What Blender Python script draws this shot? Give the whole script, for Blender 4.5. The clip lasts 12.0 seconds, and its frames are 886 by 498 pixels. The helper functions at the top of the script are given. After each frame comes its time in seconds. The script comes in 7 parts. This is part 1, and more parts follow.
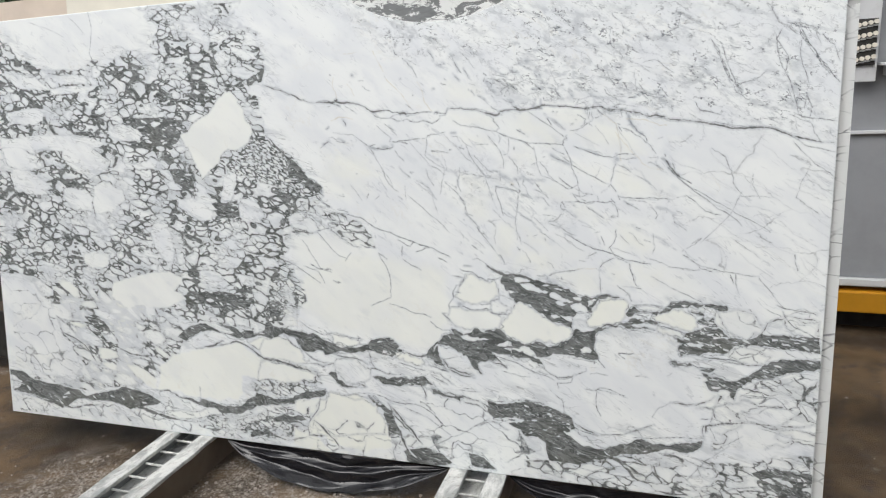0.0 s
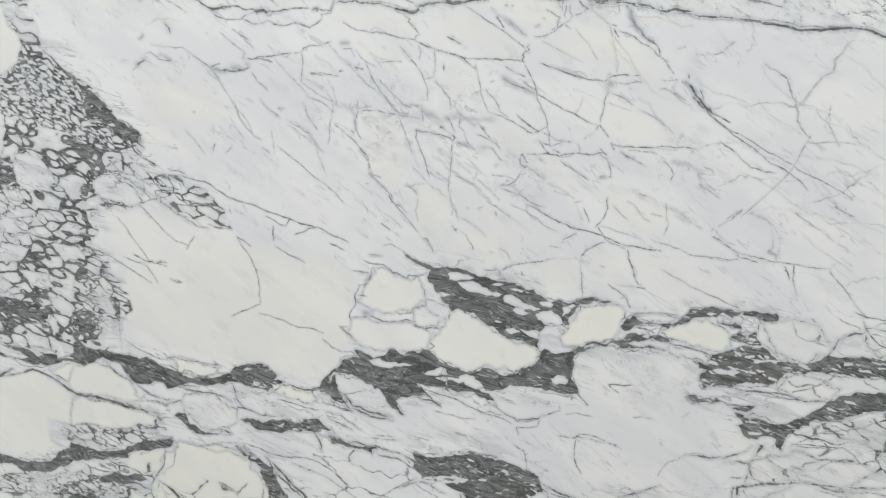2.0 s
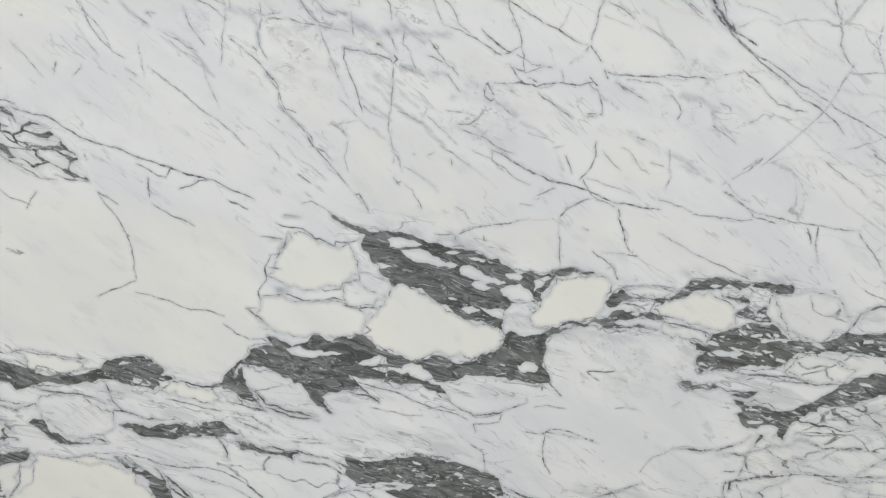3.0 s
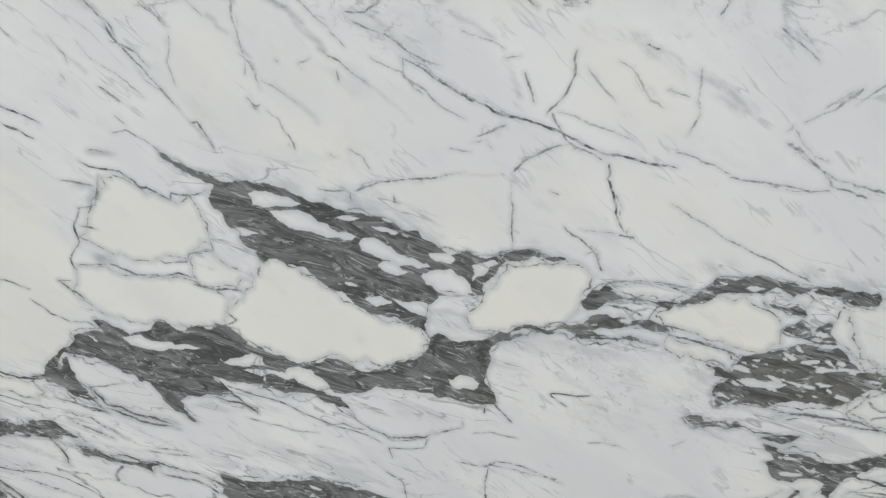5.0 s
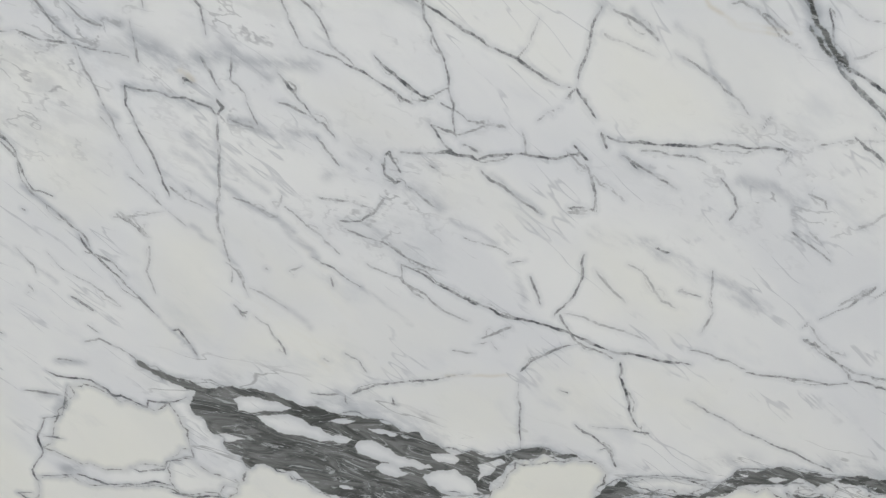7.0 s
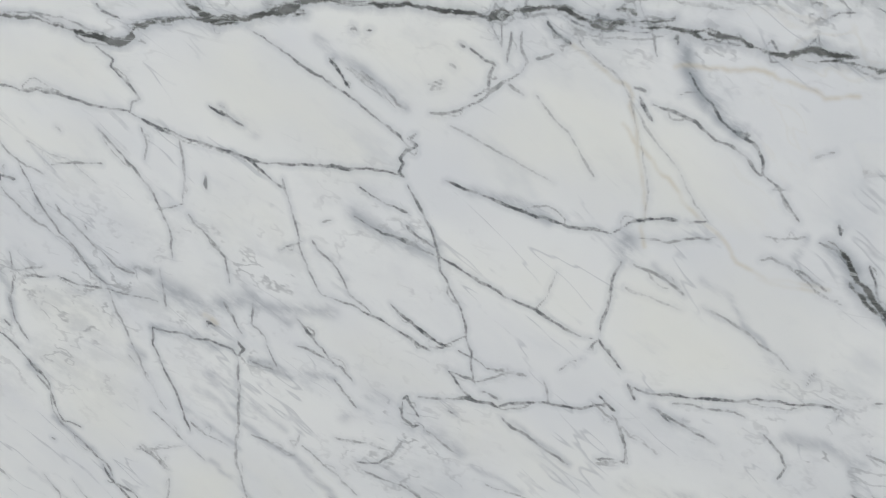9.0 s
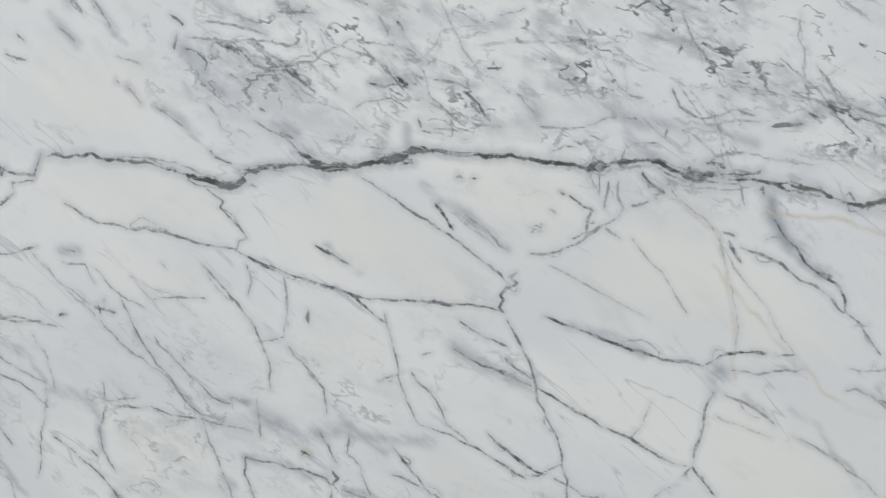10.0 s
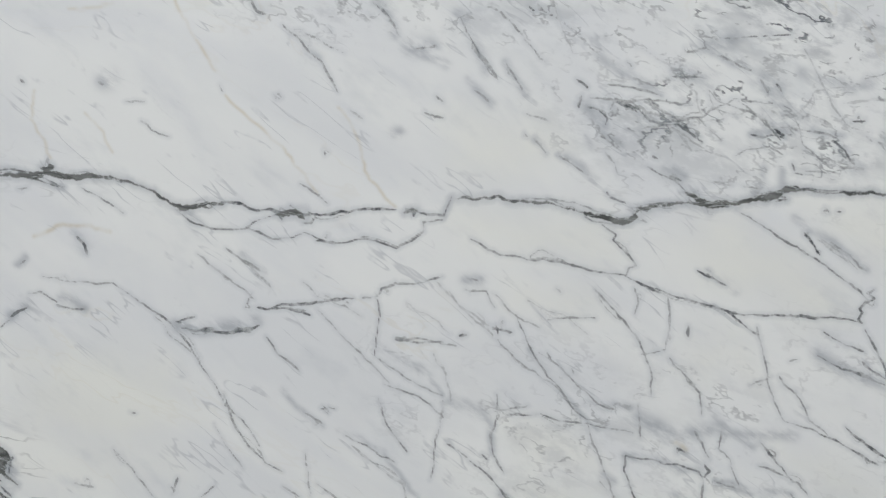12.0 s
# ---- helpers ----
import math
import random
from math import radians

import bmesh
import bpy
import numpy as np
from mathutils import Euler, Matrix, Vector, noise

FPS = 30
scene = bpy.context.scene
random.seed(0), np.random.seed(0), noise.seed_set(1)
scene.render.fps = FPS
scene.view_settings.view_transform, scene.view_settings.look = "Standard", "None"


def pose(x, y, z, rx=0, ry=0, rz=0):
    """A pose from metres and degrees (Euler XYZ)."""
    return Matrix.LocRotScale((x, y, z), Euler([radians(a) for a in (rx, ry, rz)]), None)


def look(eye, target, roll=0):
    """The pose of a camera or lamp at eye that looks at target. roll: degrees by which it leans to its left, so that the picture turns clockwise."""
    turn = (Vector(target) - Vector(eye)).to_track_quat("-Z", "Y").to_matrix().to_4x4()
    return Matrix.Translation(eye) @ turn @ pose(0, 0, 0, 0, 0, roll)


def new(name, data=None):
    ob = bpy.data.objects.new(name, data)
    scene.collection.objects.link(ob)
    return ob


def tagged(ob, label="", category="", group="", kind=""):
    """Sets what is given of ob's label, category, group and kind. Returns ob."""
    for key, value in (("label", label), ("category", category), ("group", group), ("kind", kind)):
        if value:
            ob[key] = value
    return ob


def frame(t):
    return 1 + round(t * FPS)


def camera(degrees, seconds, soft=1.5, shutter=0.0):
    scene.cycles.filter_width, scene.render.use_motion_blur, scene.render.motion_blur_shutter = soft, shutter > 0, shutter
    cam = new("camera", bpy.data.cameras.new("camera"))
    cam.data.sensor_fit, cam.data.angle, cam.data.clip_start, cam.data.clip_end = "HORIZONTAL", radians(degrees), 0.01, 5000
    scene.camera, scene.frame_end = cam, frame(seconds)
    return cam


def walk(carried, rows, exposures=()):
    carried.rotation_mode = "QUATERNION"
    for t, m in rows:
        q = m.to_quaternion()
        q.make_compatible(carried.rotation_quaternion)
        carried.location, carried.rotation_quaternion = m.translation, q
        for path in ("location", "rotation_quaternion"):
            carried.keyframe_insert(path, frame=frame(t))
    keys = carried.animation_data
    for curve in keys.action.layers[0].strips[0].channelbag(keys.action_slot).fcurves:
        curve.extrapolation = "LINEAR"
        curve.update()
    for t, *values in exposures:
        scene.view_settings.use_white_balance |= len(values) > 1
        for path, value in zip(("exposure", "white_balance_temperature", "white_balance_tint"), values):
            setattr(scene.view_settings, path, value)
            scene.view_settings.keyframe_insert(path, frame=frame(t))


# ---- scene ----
LEAN = 8.0          # degrees by which the slabs lean back on the rack
REST = 0.13         # height of the rack arms on which the slabs stand
WIDE, TALL, THICK = 3.10, 1.63, 0.020
SLAB = pose(0, 0, REST, -LEAN)

# ---- camera: eye and target in the slab's own axes (x along it, y into it, z up its face)
cam = camera(65.7, 12.0, soft=1.2)
PATH = [
    (0, (2.695, -2.136, 1.029), (2.066, -0.253, 0.788), -0.9),
    (0.5, (2.624, -1.926, 1.032), (2.024, -0.04, 0.743), -0.3),
    (1, (2.536, -1.739, 1.022), (2.017, 0.167, 0.703), -0.3),
    (1.5, (2.507, -1.548, 1.019), (2.054, 0.36, 0.626), -1.2),
    (2, (2.507, -1.343, 1.033), (2.087, 0.561, 0.588), -1.5),
    (2.5, (2.466, -1.171, 1.015), (2.124, 0.72, 0.461), -0.7),
    (3, (2.385, -1.031, 1.012), (2.244, 0.853, 0.356), 0.0),
    (3.2, (2.37, -0.989, 1.01), (2.31, 0.887, 0.32), 0.3),
    (4.8, (2.486, -0.641, 0.964), (2.303, 1.12, 0.034), 1.3),
    (5, (2.494, -0.618, 0.962), (2.294, 1.123, -0.002), 1.3),
    (5.5, (2.473, -0.578, 0.971), (2.335, 1.153, -0.022), 1.9),
    (6, (2.441, -0.561, 0.993), (2.395, 1.192, 0.032), 2.0),
    (6.5, (2.43, -0.556, 1.022), (2.418, 1.245, 0.154), 1.4),
    (7, (2.448, -0.538, 1.051), (2.345, 1.308, 0.289), 0.6),
    (7.2, (2.461, -0.528, 1.064), (2.327, 1.328, 0.33), 0.7),
    (8.8, (2.483, -0.492, 1.133), (2.192, 1.431, 0.666), -0.7),
    (9, (2.485, -0.486, 1.147), (2.167, 1.435, 0.69), -1.0),
    (9.5, (2.459, -0.494, 1.174), (2.145, 1.449, 0.817), -1.0),
    (10, (2.395, -0.516, 1.201), (2.15, 1.453, 0.944), -1.1),
    (10.5, (2.31, -0.549, 1.21), (2.174, 1.436, 1.011), -1.2),
    (11, (2.201, -0.61, 1.213), (2.159, 1.382, 1.029), -1.2),
    (11.5, (2.118, -0.643, 1.222), (2.077, 1.349, 1.046), -1.9),
    (12, (2.05, -0.647, 1.218), (1.882, 1.339, 1.05), -2.0),
]
walk(cam, [(t, SLAB @ look(eye, target, roll)) for t, eye, target, roll in PATH], exposures=[(0, 0.50, 6500, 10), (1.5, 0.42, 6500, 10), (2.5, 0.40, 6550, 10), (5.0, 0.31, 6500, 10), (7.0, 0.22, 6500, 10), (9.5, 0.19, 6380, 9.5), (12.0, 0.12, 6440, 9.5)])

# ---- light: an overcast sky over an open yard
world = bpy.data.worlds.new("overcast_sky")
scene.world = world
world.use_nodes = True
wn, wl = world.node_tree.nodes, world.node_tree.links
sky = wn.new("ShaderNodeTexSky")
sky.sky_type, sky.sun_disc = "NISHITA", False
sky.sun_elevation, sky.sun_rotation = radians(52), radians(200)
sky.air_density, sky.dust_density, sky.ozone_density = 1.0, 4.0, 1.0
bleach = wn.new("ShaderNodeHueSaturation")
bleach.inputs["Saturation"].default_value = 0.35
wl.new(sky.outputs[0], bleach.inputs["Color"])
wl.new(bleach.outputs[0], wn["Background"].inputs["Color"])
wn["Background"].inputs["Strength"].default_value = 0.115
sun = new("sun", bpy.data.lights.new("sun", "SUN"))
sun.data.energy, sun.data.angle, sun.data.color = 1.0, radians(40), (0.985, 1.0, 0.985)
sun.matrix_world = look((-2, -5, 9), (1.5, 0, 0))


# ---- materials
class Nodes:
    """A small helper to write node materials."""

    def __init__(self, name):
        self.mat = bpy.data.materials.new(name)
        self.mat.use_nodes = True
        self.tree = self.mat.node_tree
        self.bsdf = self.tree.nodes["Principled BSDF"]
        co = self.tree.nodes.new("ShaderNodeTexCoord")
        self.obj = co.outputs["Object"]

    def put(self, socket, value):
        if isinstance(value, bpy.types.NodeSocket):
            self.tree.links.new(value, socket)
        elif isinstance(value, (tuple, list)) and len(value) == 3 and socket.type == "RGBA":
            socket.default_value = (*value, 1)
        else:
            socket.default_value = value

    def set(self, **values):
        for key, value in values.items():
            self.put(self.bsdf.inputs[key.replace("_", " ")], value)
        return self.mat

    def scaled(self, stretch, turn=(0, 0, 0), source=None):
        n = self.tree.nodes.new("ShaderNodeMapping")
        self.put(n.inputs["Vector"], source or self.obj)
        n.inputs["Scale"].default_value = stretch
        n.inputs["Rotation"].default_value = [radians(a) for a in turn]
        return n.outputs[0]

    def noise(self, scale, detail=4.0, rough=0.55, vector=None, warp=0.0):
        n = self.tree.nodes.new("ShaderNodeTexNoise")
        self.put(n.inputs["Vector"], vector or self.obj)
        n.inputs["Scale"].default_value, n.inputs["Detail"].default_value = scale, detail
        n.inputs["Roughness"].default_value, n.inputs["Distortion"].default_value = rough, warp
        return n.outputs[0]

    def cells(self, scale, vector=None, feature="DISTANCE_TO_EDGE"):
        n = self.tree.nodes.new("ShaderNodeTexVoronoi")
        n.feature = feature
        self.put(n.inputs["Vector"], vector or self.obj)
        n.inputs["Scale"].default_value = scale
        return n.outputs["Distance"]

    def pushed(self, vector, scale, amount):
        """The same coordinates, pushed about by a soft noise."""
        n = self.tree.nodes.new("ShaderNodeTexNoise")
        self.put(n.inputs["Vector"], vector)
        n.inputs["Scale"].default_value, n.inputs["Detail"].default_value = scale, 3
        out = self.tree.nodes.new("ShaderNodeVectorMath")
        out.operation = "MULTIPLY_ADD"
        self.put(out.inputs[0], n.outputs["Color"])
        out.inputs[1].default_value = (amount, amount, amount)
        self.put(out.inputs[2], vector)
        return out.outputs[0]

    def math(self, op, a, b=0.0, clamp=False):
        n = self.tree.nodes.new("ShaderNodeMath")
        n.operation, n.use_clamp = op, clamp
        self.put(n.inputs[0], a)
        self.put(n.inputs[1], b)
        return n.outputs[0]

    def span(self, v, a, b, c=0.0, d=1.0, smooth=True):
        n = self.tree.nodes.new("ShaderNodeMapRange")
        n.interpolation_type = "SMOOTHSTEP" if smooth else "LINEAR"
        for i, x in enumerate((v, a, b, c, d)):
            self.put(n.inputs[i], x)
        return n.outputs[0]

    def mix(self, f, a, b, blend="MIX"):
        n = self.tree.nodes.new("ShaderNodeMix")
        n.data_type, n.blend_type = "RGBA", blend
        self.put(n.inputs[0], f)
        self.put(n.inputs[6], a)
        self.put(n.inputs[7], b)
        return n.outputs[2]

    def attr(self, name):
        n = self.tree.nodes.new("ShaderNodeAttribute")
        n.attribute_name = name
        return n.outputs["Fac"]

    def bump(self, height, strength=0.3, distance=0.002):
        n = self.tree.nodes.new("ShaderNodeBump")
        n.inputs["Strength"].default_value, n.inputs["Distance"].default_value = strength, distance
        self.put(n.inputs["Height"], height)
        self.put(self.bsdf.inputs["Normal"], n.outputs[0])


def marble_face():
    """Polished white marble; the slab's own fields say where veins, matrix, cream clasts and grey clouds run (millimetres)."""
    k = Nodes("polished_marble")
    turned = k.scaled((1, 1, 1), (0, -38, 0))
    flow = k.scaled((0.62, 1.0, 1.5), source=turned)
    grain = k.noise(420, 3, 0.6)
    ragged = k.math("ADD", k.math("MULTIPLY", k.math("SUBTRACT", k.noise(70, 5, 0.62), 0.5), 5.0),
                    k.math("MULTIPLY", k.math("SUBTRACT", k.noise(260, 3, 0.6), 0.5), 2.8))
    matrix, vein, tone = k.attr("matrix"), k.attr("vein"), k.attr("tone")
    cream, cloud = k.attr("cream"), k.attr("cloud")
    # white ground with bluish and warm drifts
    drift = k.noise(7, 4, 0.5, flow, 0.3)
    base = k.mix(k.span(drift, 0.36, 0.64), (0.805, 0.838, 0.855), (0.885, 0.914, 0.905))
    base = k.mix(k.math("MULTIPLY", cream, k.span(k.noise(9, 3), 0.25, 0.75, 0.70, 1.0)), base, (0.905, 0.922, 0.835))
    base = k.mix(k.span(k.noise(17, 4, 0.6, flow, 0.2), 0.54, 0.78, 0.0, 0.30), base, (0.56, 0.61, 0.655))
    rust = k.math("ABSOLUTE", k.math("SUBTRACT", k.noise(7, 4, 0.6, flow, 0.5), 0.5))
    base = k.mix(k.math("MULTIPLY", k.span(rust, 0.0, 0.012, 0.14, 0.0), k.span(k.noise(2.5, 2), 0.52, 0.66)), base, (0.62, 0.55, 0.38))
    smoky = k.math("MULTIPLY", k.attr("haze"), k.span(k.noise(46, 5, 0.68, k.scaled((0.35, 1.0, 1.2), source=k.scaled((1, 1, 1), (0, -36, 0)))), 0.38, 0.60, 0.12, 1.15))
    base = k.mix(smoky, base, (0.42, 0.46, 0.495))
    base = k.mix(k.math("MULTIPLY", k.attr("rust"), k.span(k.noise(40, 4, 0.6), 0.35, 0.6, 0.2, 0.75)), base, (0.60, 0.53, 0.37))
    # broken grey clouds: soft blotches with crisp dark flecks in them
    slant = k.pushed(k.scaled((0.62, 1.0, 1.35), source=k.scaled((1, 1, 1), (0, -24, 0))), 9, 0.025)
    patch = k.span(k.noise(14, 4, 0.62, slant), 0.41, 0.58)
    smoke = k.span(k.noise(34, 5, 0.66, slant), 0.45, 0.63)
    ridge = k.math("ABSOLUTE", k.math("SUBTRACT", k.noise(24, 4, 0.56, slant), 0.5))
    ridge = k.math("MULTIPLY", k.span(ridge, 0.003, 0.024, 1.0, 0.0), k.span(k.noise(24, 4, 0.65), 0.50, 0.57))
    small = k.math("ABSOLUTE", k.math("SUBTRACT", k.noise(50, 3, 0.54, slant), 0.5))
    small = k.math("MULTIPLY", k.span(small, 0.005, 0.036, 0.9, 0.0), k.span(k.noise(33, 3, 0.6), 0.51, 0.58))
    base = k.mix(k.math("MULTIPLY", k.math("MULTIPLY", smoke, cloud, True), k.math("ADD", k.math("MULTIPLY", patch, 0.46), 0.18)), base, (0.36, 0.395, 0.42))
    fleck = k.math("MULTIPLY", k.math("MAXIMUM", ridge, small), k.math("ADD", k.math("MULTIPLY", patch, 0.75), 0.30))
    base = k.mix(k.math("MULTIPLY", fleck, cloud, True), base, (0.08, 0.095, 0.115))
    # crushed stone beside the dark belts: threads drawn out along them
    crush = k.attr("crush")
    crush = k.math("MULTIPLY", k.math("MULTIPLY", k.span(crush, 0.015, 0.14), k.span(crush, 0.46, 0.32)), k.span(cream, 0.10, 0.45, 1.0, 0.0))
    drawn = k.pushed(k.scaled((0.42, 1, 1.7), source=k.scaled((1, 1, 1), (0, -15, 0))), 8, 0.05)
    thread = k.math("ABSOLUTE", k.math("SUBTRACT", k.noise(22, 3, 0.50, drawn, 0.4), 0.5))
    thread = k.math("MULTIPLY", k.span(thread, 0.002, 0.018, 0.40, 0.0), k.span(k.noise(18, 4, 0.6), 0.40, 0.52))
    base = k.mix(k.math("MULTIPLY", crush, k.span(k.noise(20, 5, 0.65, drawn, 0.7), 0.48, 0.68, 0.0, 0.38)), base, (0.42, 0.46, 0.49))
    base = k.mix(k.math("MULTIPLY", crush, thread, True), base, (0.105, 0.118, 0.125))
    # faint hairlines and short flecks drawn out along the stone's slant
    grainy = k.scaled((0.22, 1.0, 1.25), source=k.scaled((1, 1, 1), (0, -40, 0)))
    hair = k.math("ABSOLUTE", k.math("SUBTRACT", k.noise(24, 3, 0.55, grainy), 0.5))
    hair = k.math("MULTIPLY", k.span(hair, 0.001, 0.014, 1.0, 0.0), k.span(k.noise(15, 4, 0.6), 0.48, 0.60))
    hair = k.math("MULTIPLY", hair, k.span(cream, 0.12, 0.35, 1.0, 0.1))
    base = k.mix(k.math("MULTIPLY", hair, 0.38), base, (0.40, 0.435, 0.47))
    # thin veins, feathered and broken along their run
    v = k.math("ADD", vein, k.math("MULTIPLY", ragged, 0.50))
    run = k.math("MULTIPLY", tone, k.span(k.noise(85, 4, 0.65), 0.36, 0.60, 0.30, 1.1))
    base = k.mix(k.math("MULTIPLY", k.span(k.math("ADD", vein, k.math("MULTIPLY", ragged, 0.9)), 5.0, -0.5), k.math("MULTIPLY", tone, 0.33)), base, (0.40, 0.445, 0.49))
    base = k.mix(k.math("MULTIPLY", k.span(v, 0.62, -0.45), run), base, k.mix(grain, (0.030, 0.038, 0.043), (0.110, 0.122, 0.132)))
    # dark matrix with drawn-out streaks
    m = k.math("ADD", matrix, ragged)
    base = k.mix(k.span(k.math("ADD", matrix, ragged), 8.0, 0.0, 0.0, 0.30), base, (0.37, 0.41, 0.45))
    lines = k.pushed(k.scaled((0.6, 1, 1.9), source=k.scaled((1, 1, 1), (0, -13, 0))), 7, 0.26)
    streak = k.noise(30, 5, 0.62, lines, 1.3)
    dark = k.mix(k.span(streak, 0.36, 0.66), (0.075, 0.082, 0.080), (0.235, 0.247, 0.245))
    dark = k.mix(k.span(k.noise(70, 5, 0.72, lines, 0.8), 0.53, 0.65, 0.0, 0.85), dark, (0.50, 0.53, 0.54))
    dark = k.mix(k.span(k.noise(5, 2), 0.52, 0.72, 0.0, 0.30), dark, (0.15, 0.150, 0.122))
    base = k.mix(k.span(m, 0.8, -0.8), base, dark)
    base = k.mix(k.span(k.noise(900, 2), 0.60, 0.80, 0.0, 0.10), base, (0.55, 0.57, 0.58))
    k.bump(k.noise(6, 3), 0.02, 0.004)
    return k.set(Base_Color=base, Roughness=k.span(k.noise(24, 4), 0.3, 0.7, 0.30, 0.42), Specular_IOR_Level=0.35)


def back_marble():
    """The same stone on the slabs behind, where only strips of it show."""
    k = Nodes("veined_white_marble")
    base = k.mix(k.noise(5, 4), (0.72, 0.745, 0.75), (0.78, 0.79, 0.76))
    joints = k.cells(13, k.pushed(k.scaled((0.7, 1, 1.7)), 6, 0.12))
    base = k.mix(k.math("MULTIPLY", k.span(joints, 0.0, 0.05, 1.0, 0.0), k.span(k.noise(9, 3), 0.40, 0.62)), base, (0.22, 0.235, 0.24))
    belt_at = k.span(k.noise(20, 5, 0.7, k.scaled((0.7, 1, 1.5)), 0.8), 0.46, 0.52)
    top = k.tree.nodes.new("ShaderNodeSeparateXYZ")
    k.put(top.inputs[0], k.obj)
    dark = k.mix(k.noise(40, 5, 0.7, k.scaled((0.6, 1, 2)), 1.0), (0.10, 0.105, 0.105), (0.26, 0.27, 0.275))
    base = k.mix(k.math("MULTIPLY", belt_at, k.span(top.outputs[2], 1.40, 1.50)), base, dark)
    return k.set(Base_Color=base, Roughness=0.38, Specular_IOR_Level=0.35)


def sawn_edge():
    k = Nodes("sawn_marble_edge")
    base = k.mix(k.noise(35, 4), (0.70, 0.70, 0.66), (0.80, 0.80, 0.77))
    base = k.mix(k.span(k.noise(14, 5, 0.7, k.scaled((1, 1, 3)), 1.0), 0.60, 0.72), base, (0.38, 0.39, 0.39))
    k.bump(k.noise(220, 3), 0.3, 0.001)
    return k.set(Base_Color=base, Roughness=0.7)


def wet_ground():
    """Brown, wet, dirty concrete with pale slurry and rusty stains."""
    k = Nodes("wet_dirty_concrete")
    base = k.mix(k.span(k.noise(1.9, 6, 0.64, None, 0.5), 0.36, 0.64), (0.045, 0.030, 0.016), (0.165, 0.106, 0.054))
    base = k.mix(k.span(k.noise(8, 5, 0.72), 0.48, 0.68), base, (0.070, 0.050, 0.036))
    base = k.mix(k.span(k.noise(5, 4, 0.66), 0.62, 0.74, 0, 0.35), base, (0.085, 0.032, 0.018))
    slurry = k.span(k.noise(3.0, 5, 0.66), 0.60, 0.72)
    for x, y, r in ((0.60, -0.30, 0.40), (1.42, -0.16, 0.52)):
        n = k.tree.nodes.new("ShaderNodeVectorMath")
        n.operation = "DISTANCE"
        k.put(n.inputs[0], k.obj)
        n.inputs[1].default_value = (x, y, 0)
        far = k.math("ADD", n.outputs["Value"], k.math("MULTIPLY", k.math("SUBTRACT", k.noise(6, 5, 0.7), 0.5), 0.6))
        slurry = k.math("MAXIMUM", slurry, k.span(far, r, r * 0.45))
    crumbly = k.math("MULTIPLY", k.span(k.noise(75, 6, 0.8), 0.40, 0.62), k.span(k.noise(13, 5, 0.75, None, 0.8), 0.36, 0.60, 0.15, 1.0))
    base = k.mix(k.math("MULTIPLY", slurry, k.math("MULTIPLY", crumbly, 0.85)), base, (0.55, 0.50, 0.44))
    base = k.mix(k.span(k.noise(150, 3, 0.7), 0.62, 0.74, 0, 0.6), base, (0.22, 0.16, 0.11))
    wet = k.span(k.noise(1.4, 4, 0.6), 0.40, 0.58)
    k.bump(k.math("ADD", k.noise(60, 6, 0.7), k.noise(240, 3)), 0.7, 0.008)
    return k.set(Base_Color=base, Roughness=k.math("ADD", 0.28, k.math("MULTIPLY", wet, 0.42)), Specular_IOR_Level=0.45)


def painted(name, colour, rough=0.45, wear=(0.12, 0.09, 0.06), amount=0.35, scale=18, metal=0.0):
    """Paint with dirt and a little wear."""
    k = Nodes(name)
    base = k.mix(k.span(k.noise(scale, 5, 0.65), 0.35, 0.7, 0.0, 0.35), colour, tuple(c * 0.72 for c in colour))
    base = k.mix(k.span(k.noise(scale * 2.6, 6, 0.72), 0.60, 0.74, 0.0, amount), base, wear)
    k.bump(k.noise(scale * 9, 3), 0.12, 0.001)
    return k.set(Base_Color=base, Roughness=k.span(k.noise(scale * 1.4, 4), 0.3, 0.7, rough * 0.8, min(1.0, rough * 1.25)), Metallic=metal)


def slurry_steel():
    """Galvanised steel under a splashed coat of dried white stone slurry."""
    k = Nodes("slurry_coated_galvanised_steel")
    base = k.mix(k.span(k.noise(11, 6, 0.72, k.scaled((1, 0.5, 1)), 0.6), 0.40, 0.58), (0.36, 0.37, 0.36), (0.70, 0.70, 0.67))
    base = k.mix(k.span(k.noise(70, 5, 0.75), 0.56, 0.68, 0.0, 0.8), base, (0.20, 0.17, 0.135))
    base = k.mix(k.span(k.noise(26, 4, 0.7), 0.60, 0.72, 0.0, 0.7), base, (0.30, 0.25, 0.19))
    k.bump(k.noise(90, 5, 0.7), 0.5, 0.003)
    return k.set(Base_Color=base, Roughness=0.62)


def film():
    k = Nodes("black_plastic_film")
    k.bump(k.noise(9, 2, 0.5, None, 0.4), 0.35, 0.006)
    return k.set(Base_Color=k.mix(k.noise(12, 3), (0.008, 0.008, 0.010), (0.020, 0.020, 0.024)), Roughness=0.24, Specular_IOR_Level=0.5)


def leaf():
    k = Nodes("dark_green_leaf")
    return k.set(Base_Color=k.mix(k.noise(20, 3), (0.015, 0.035, 0.012), (0.05, 0.10, 0.03)), Roughness=0.55)


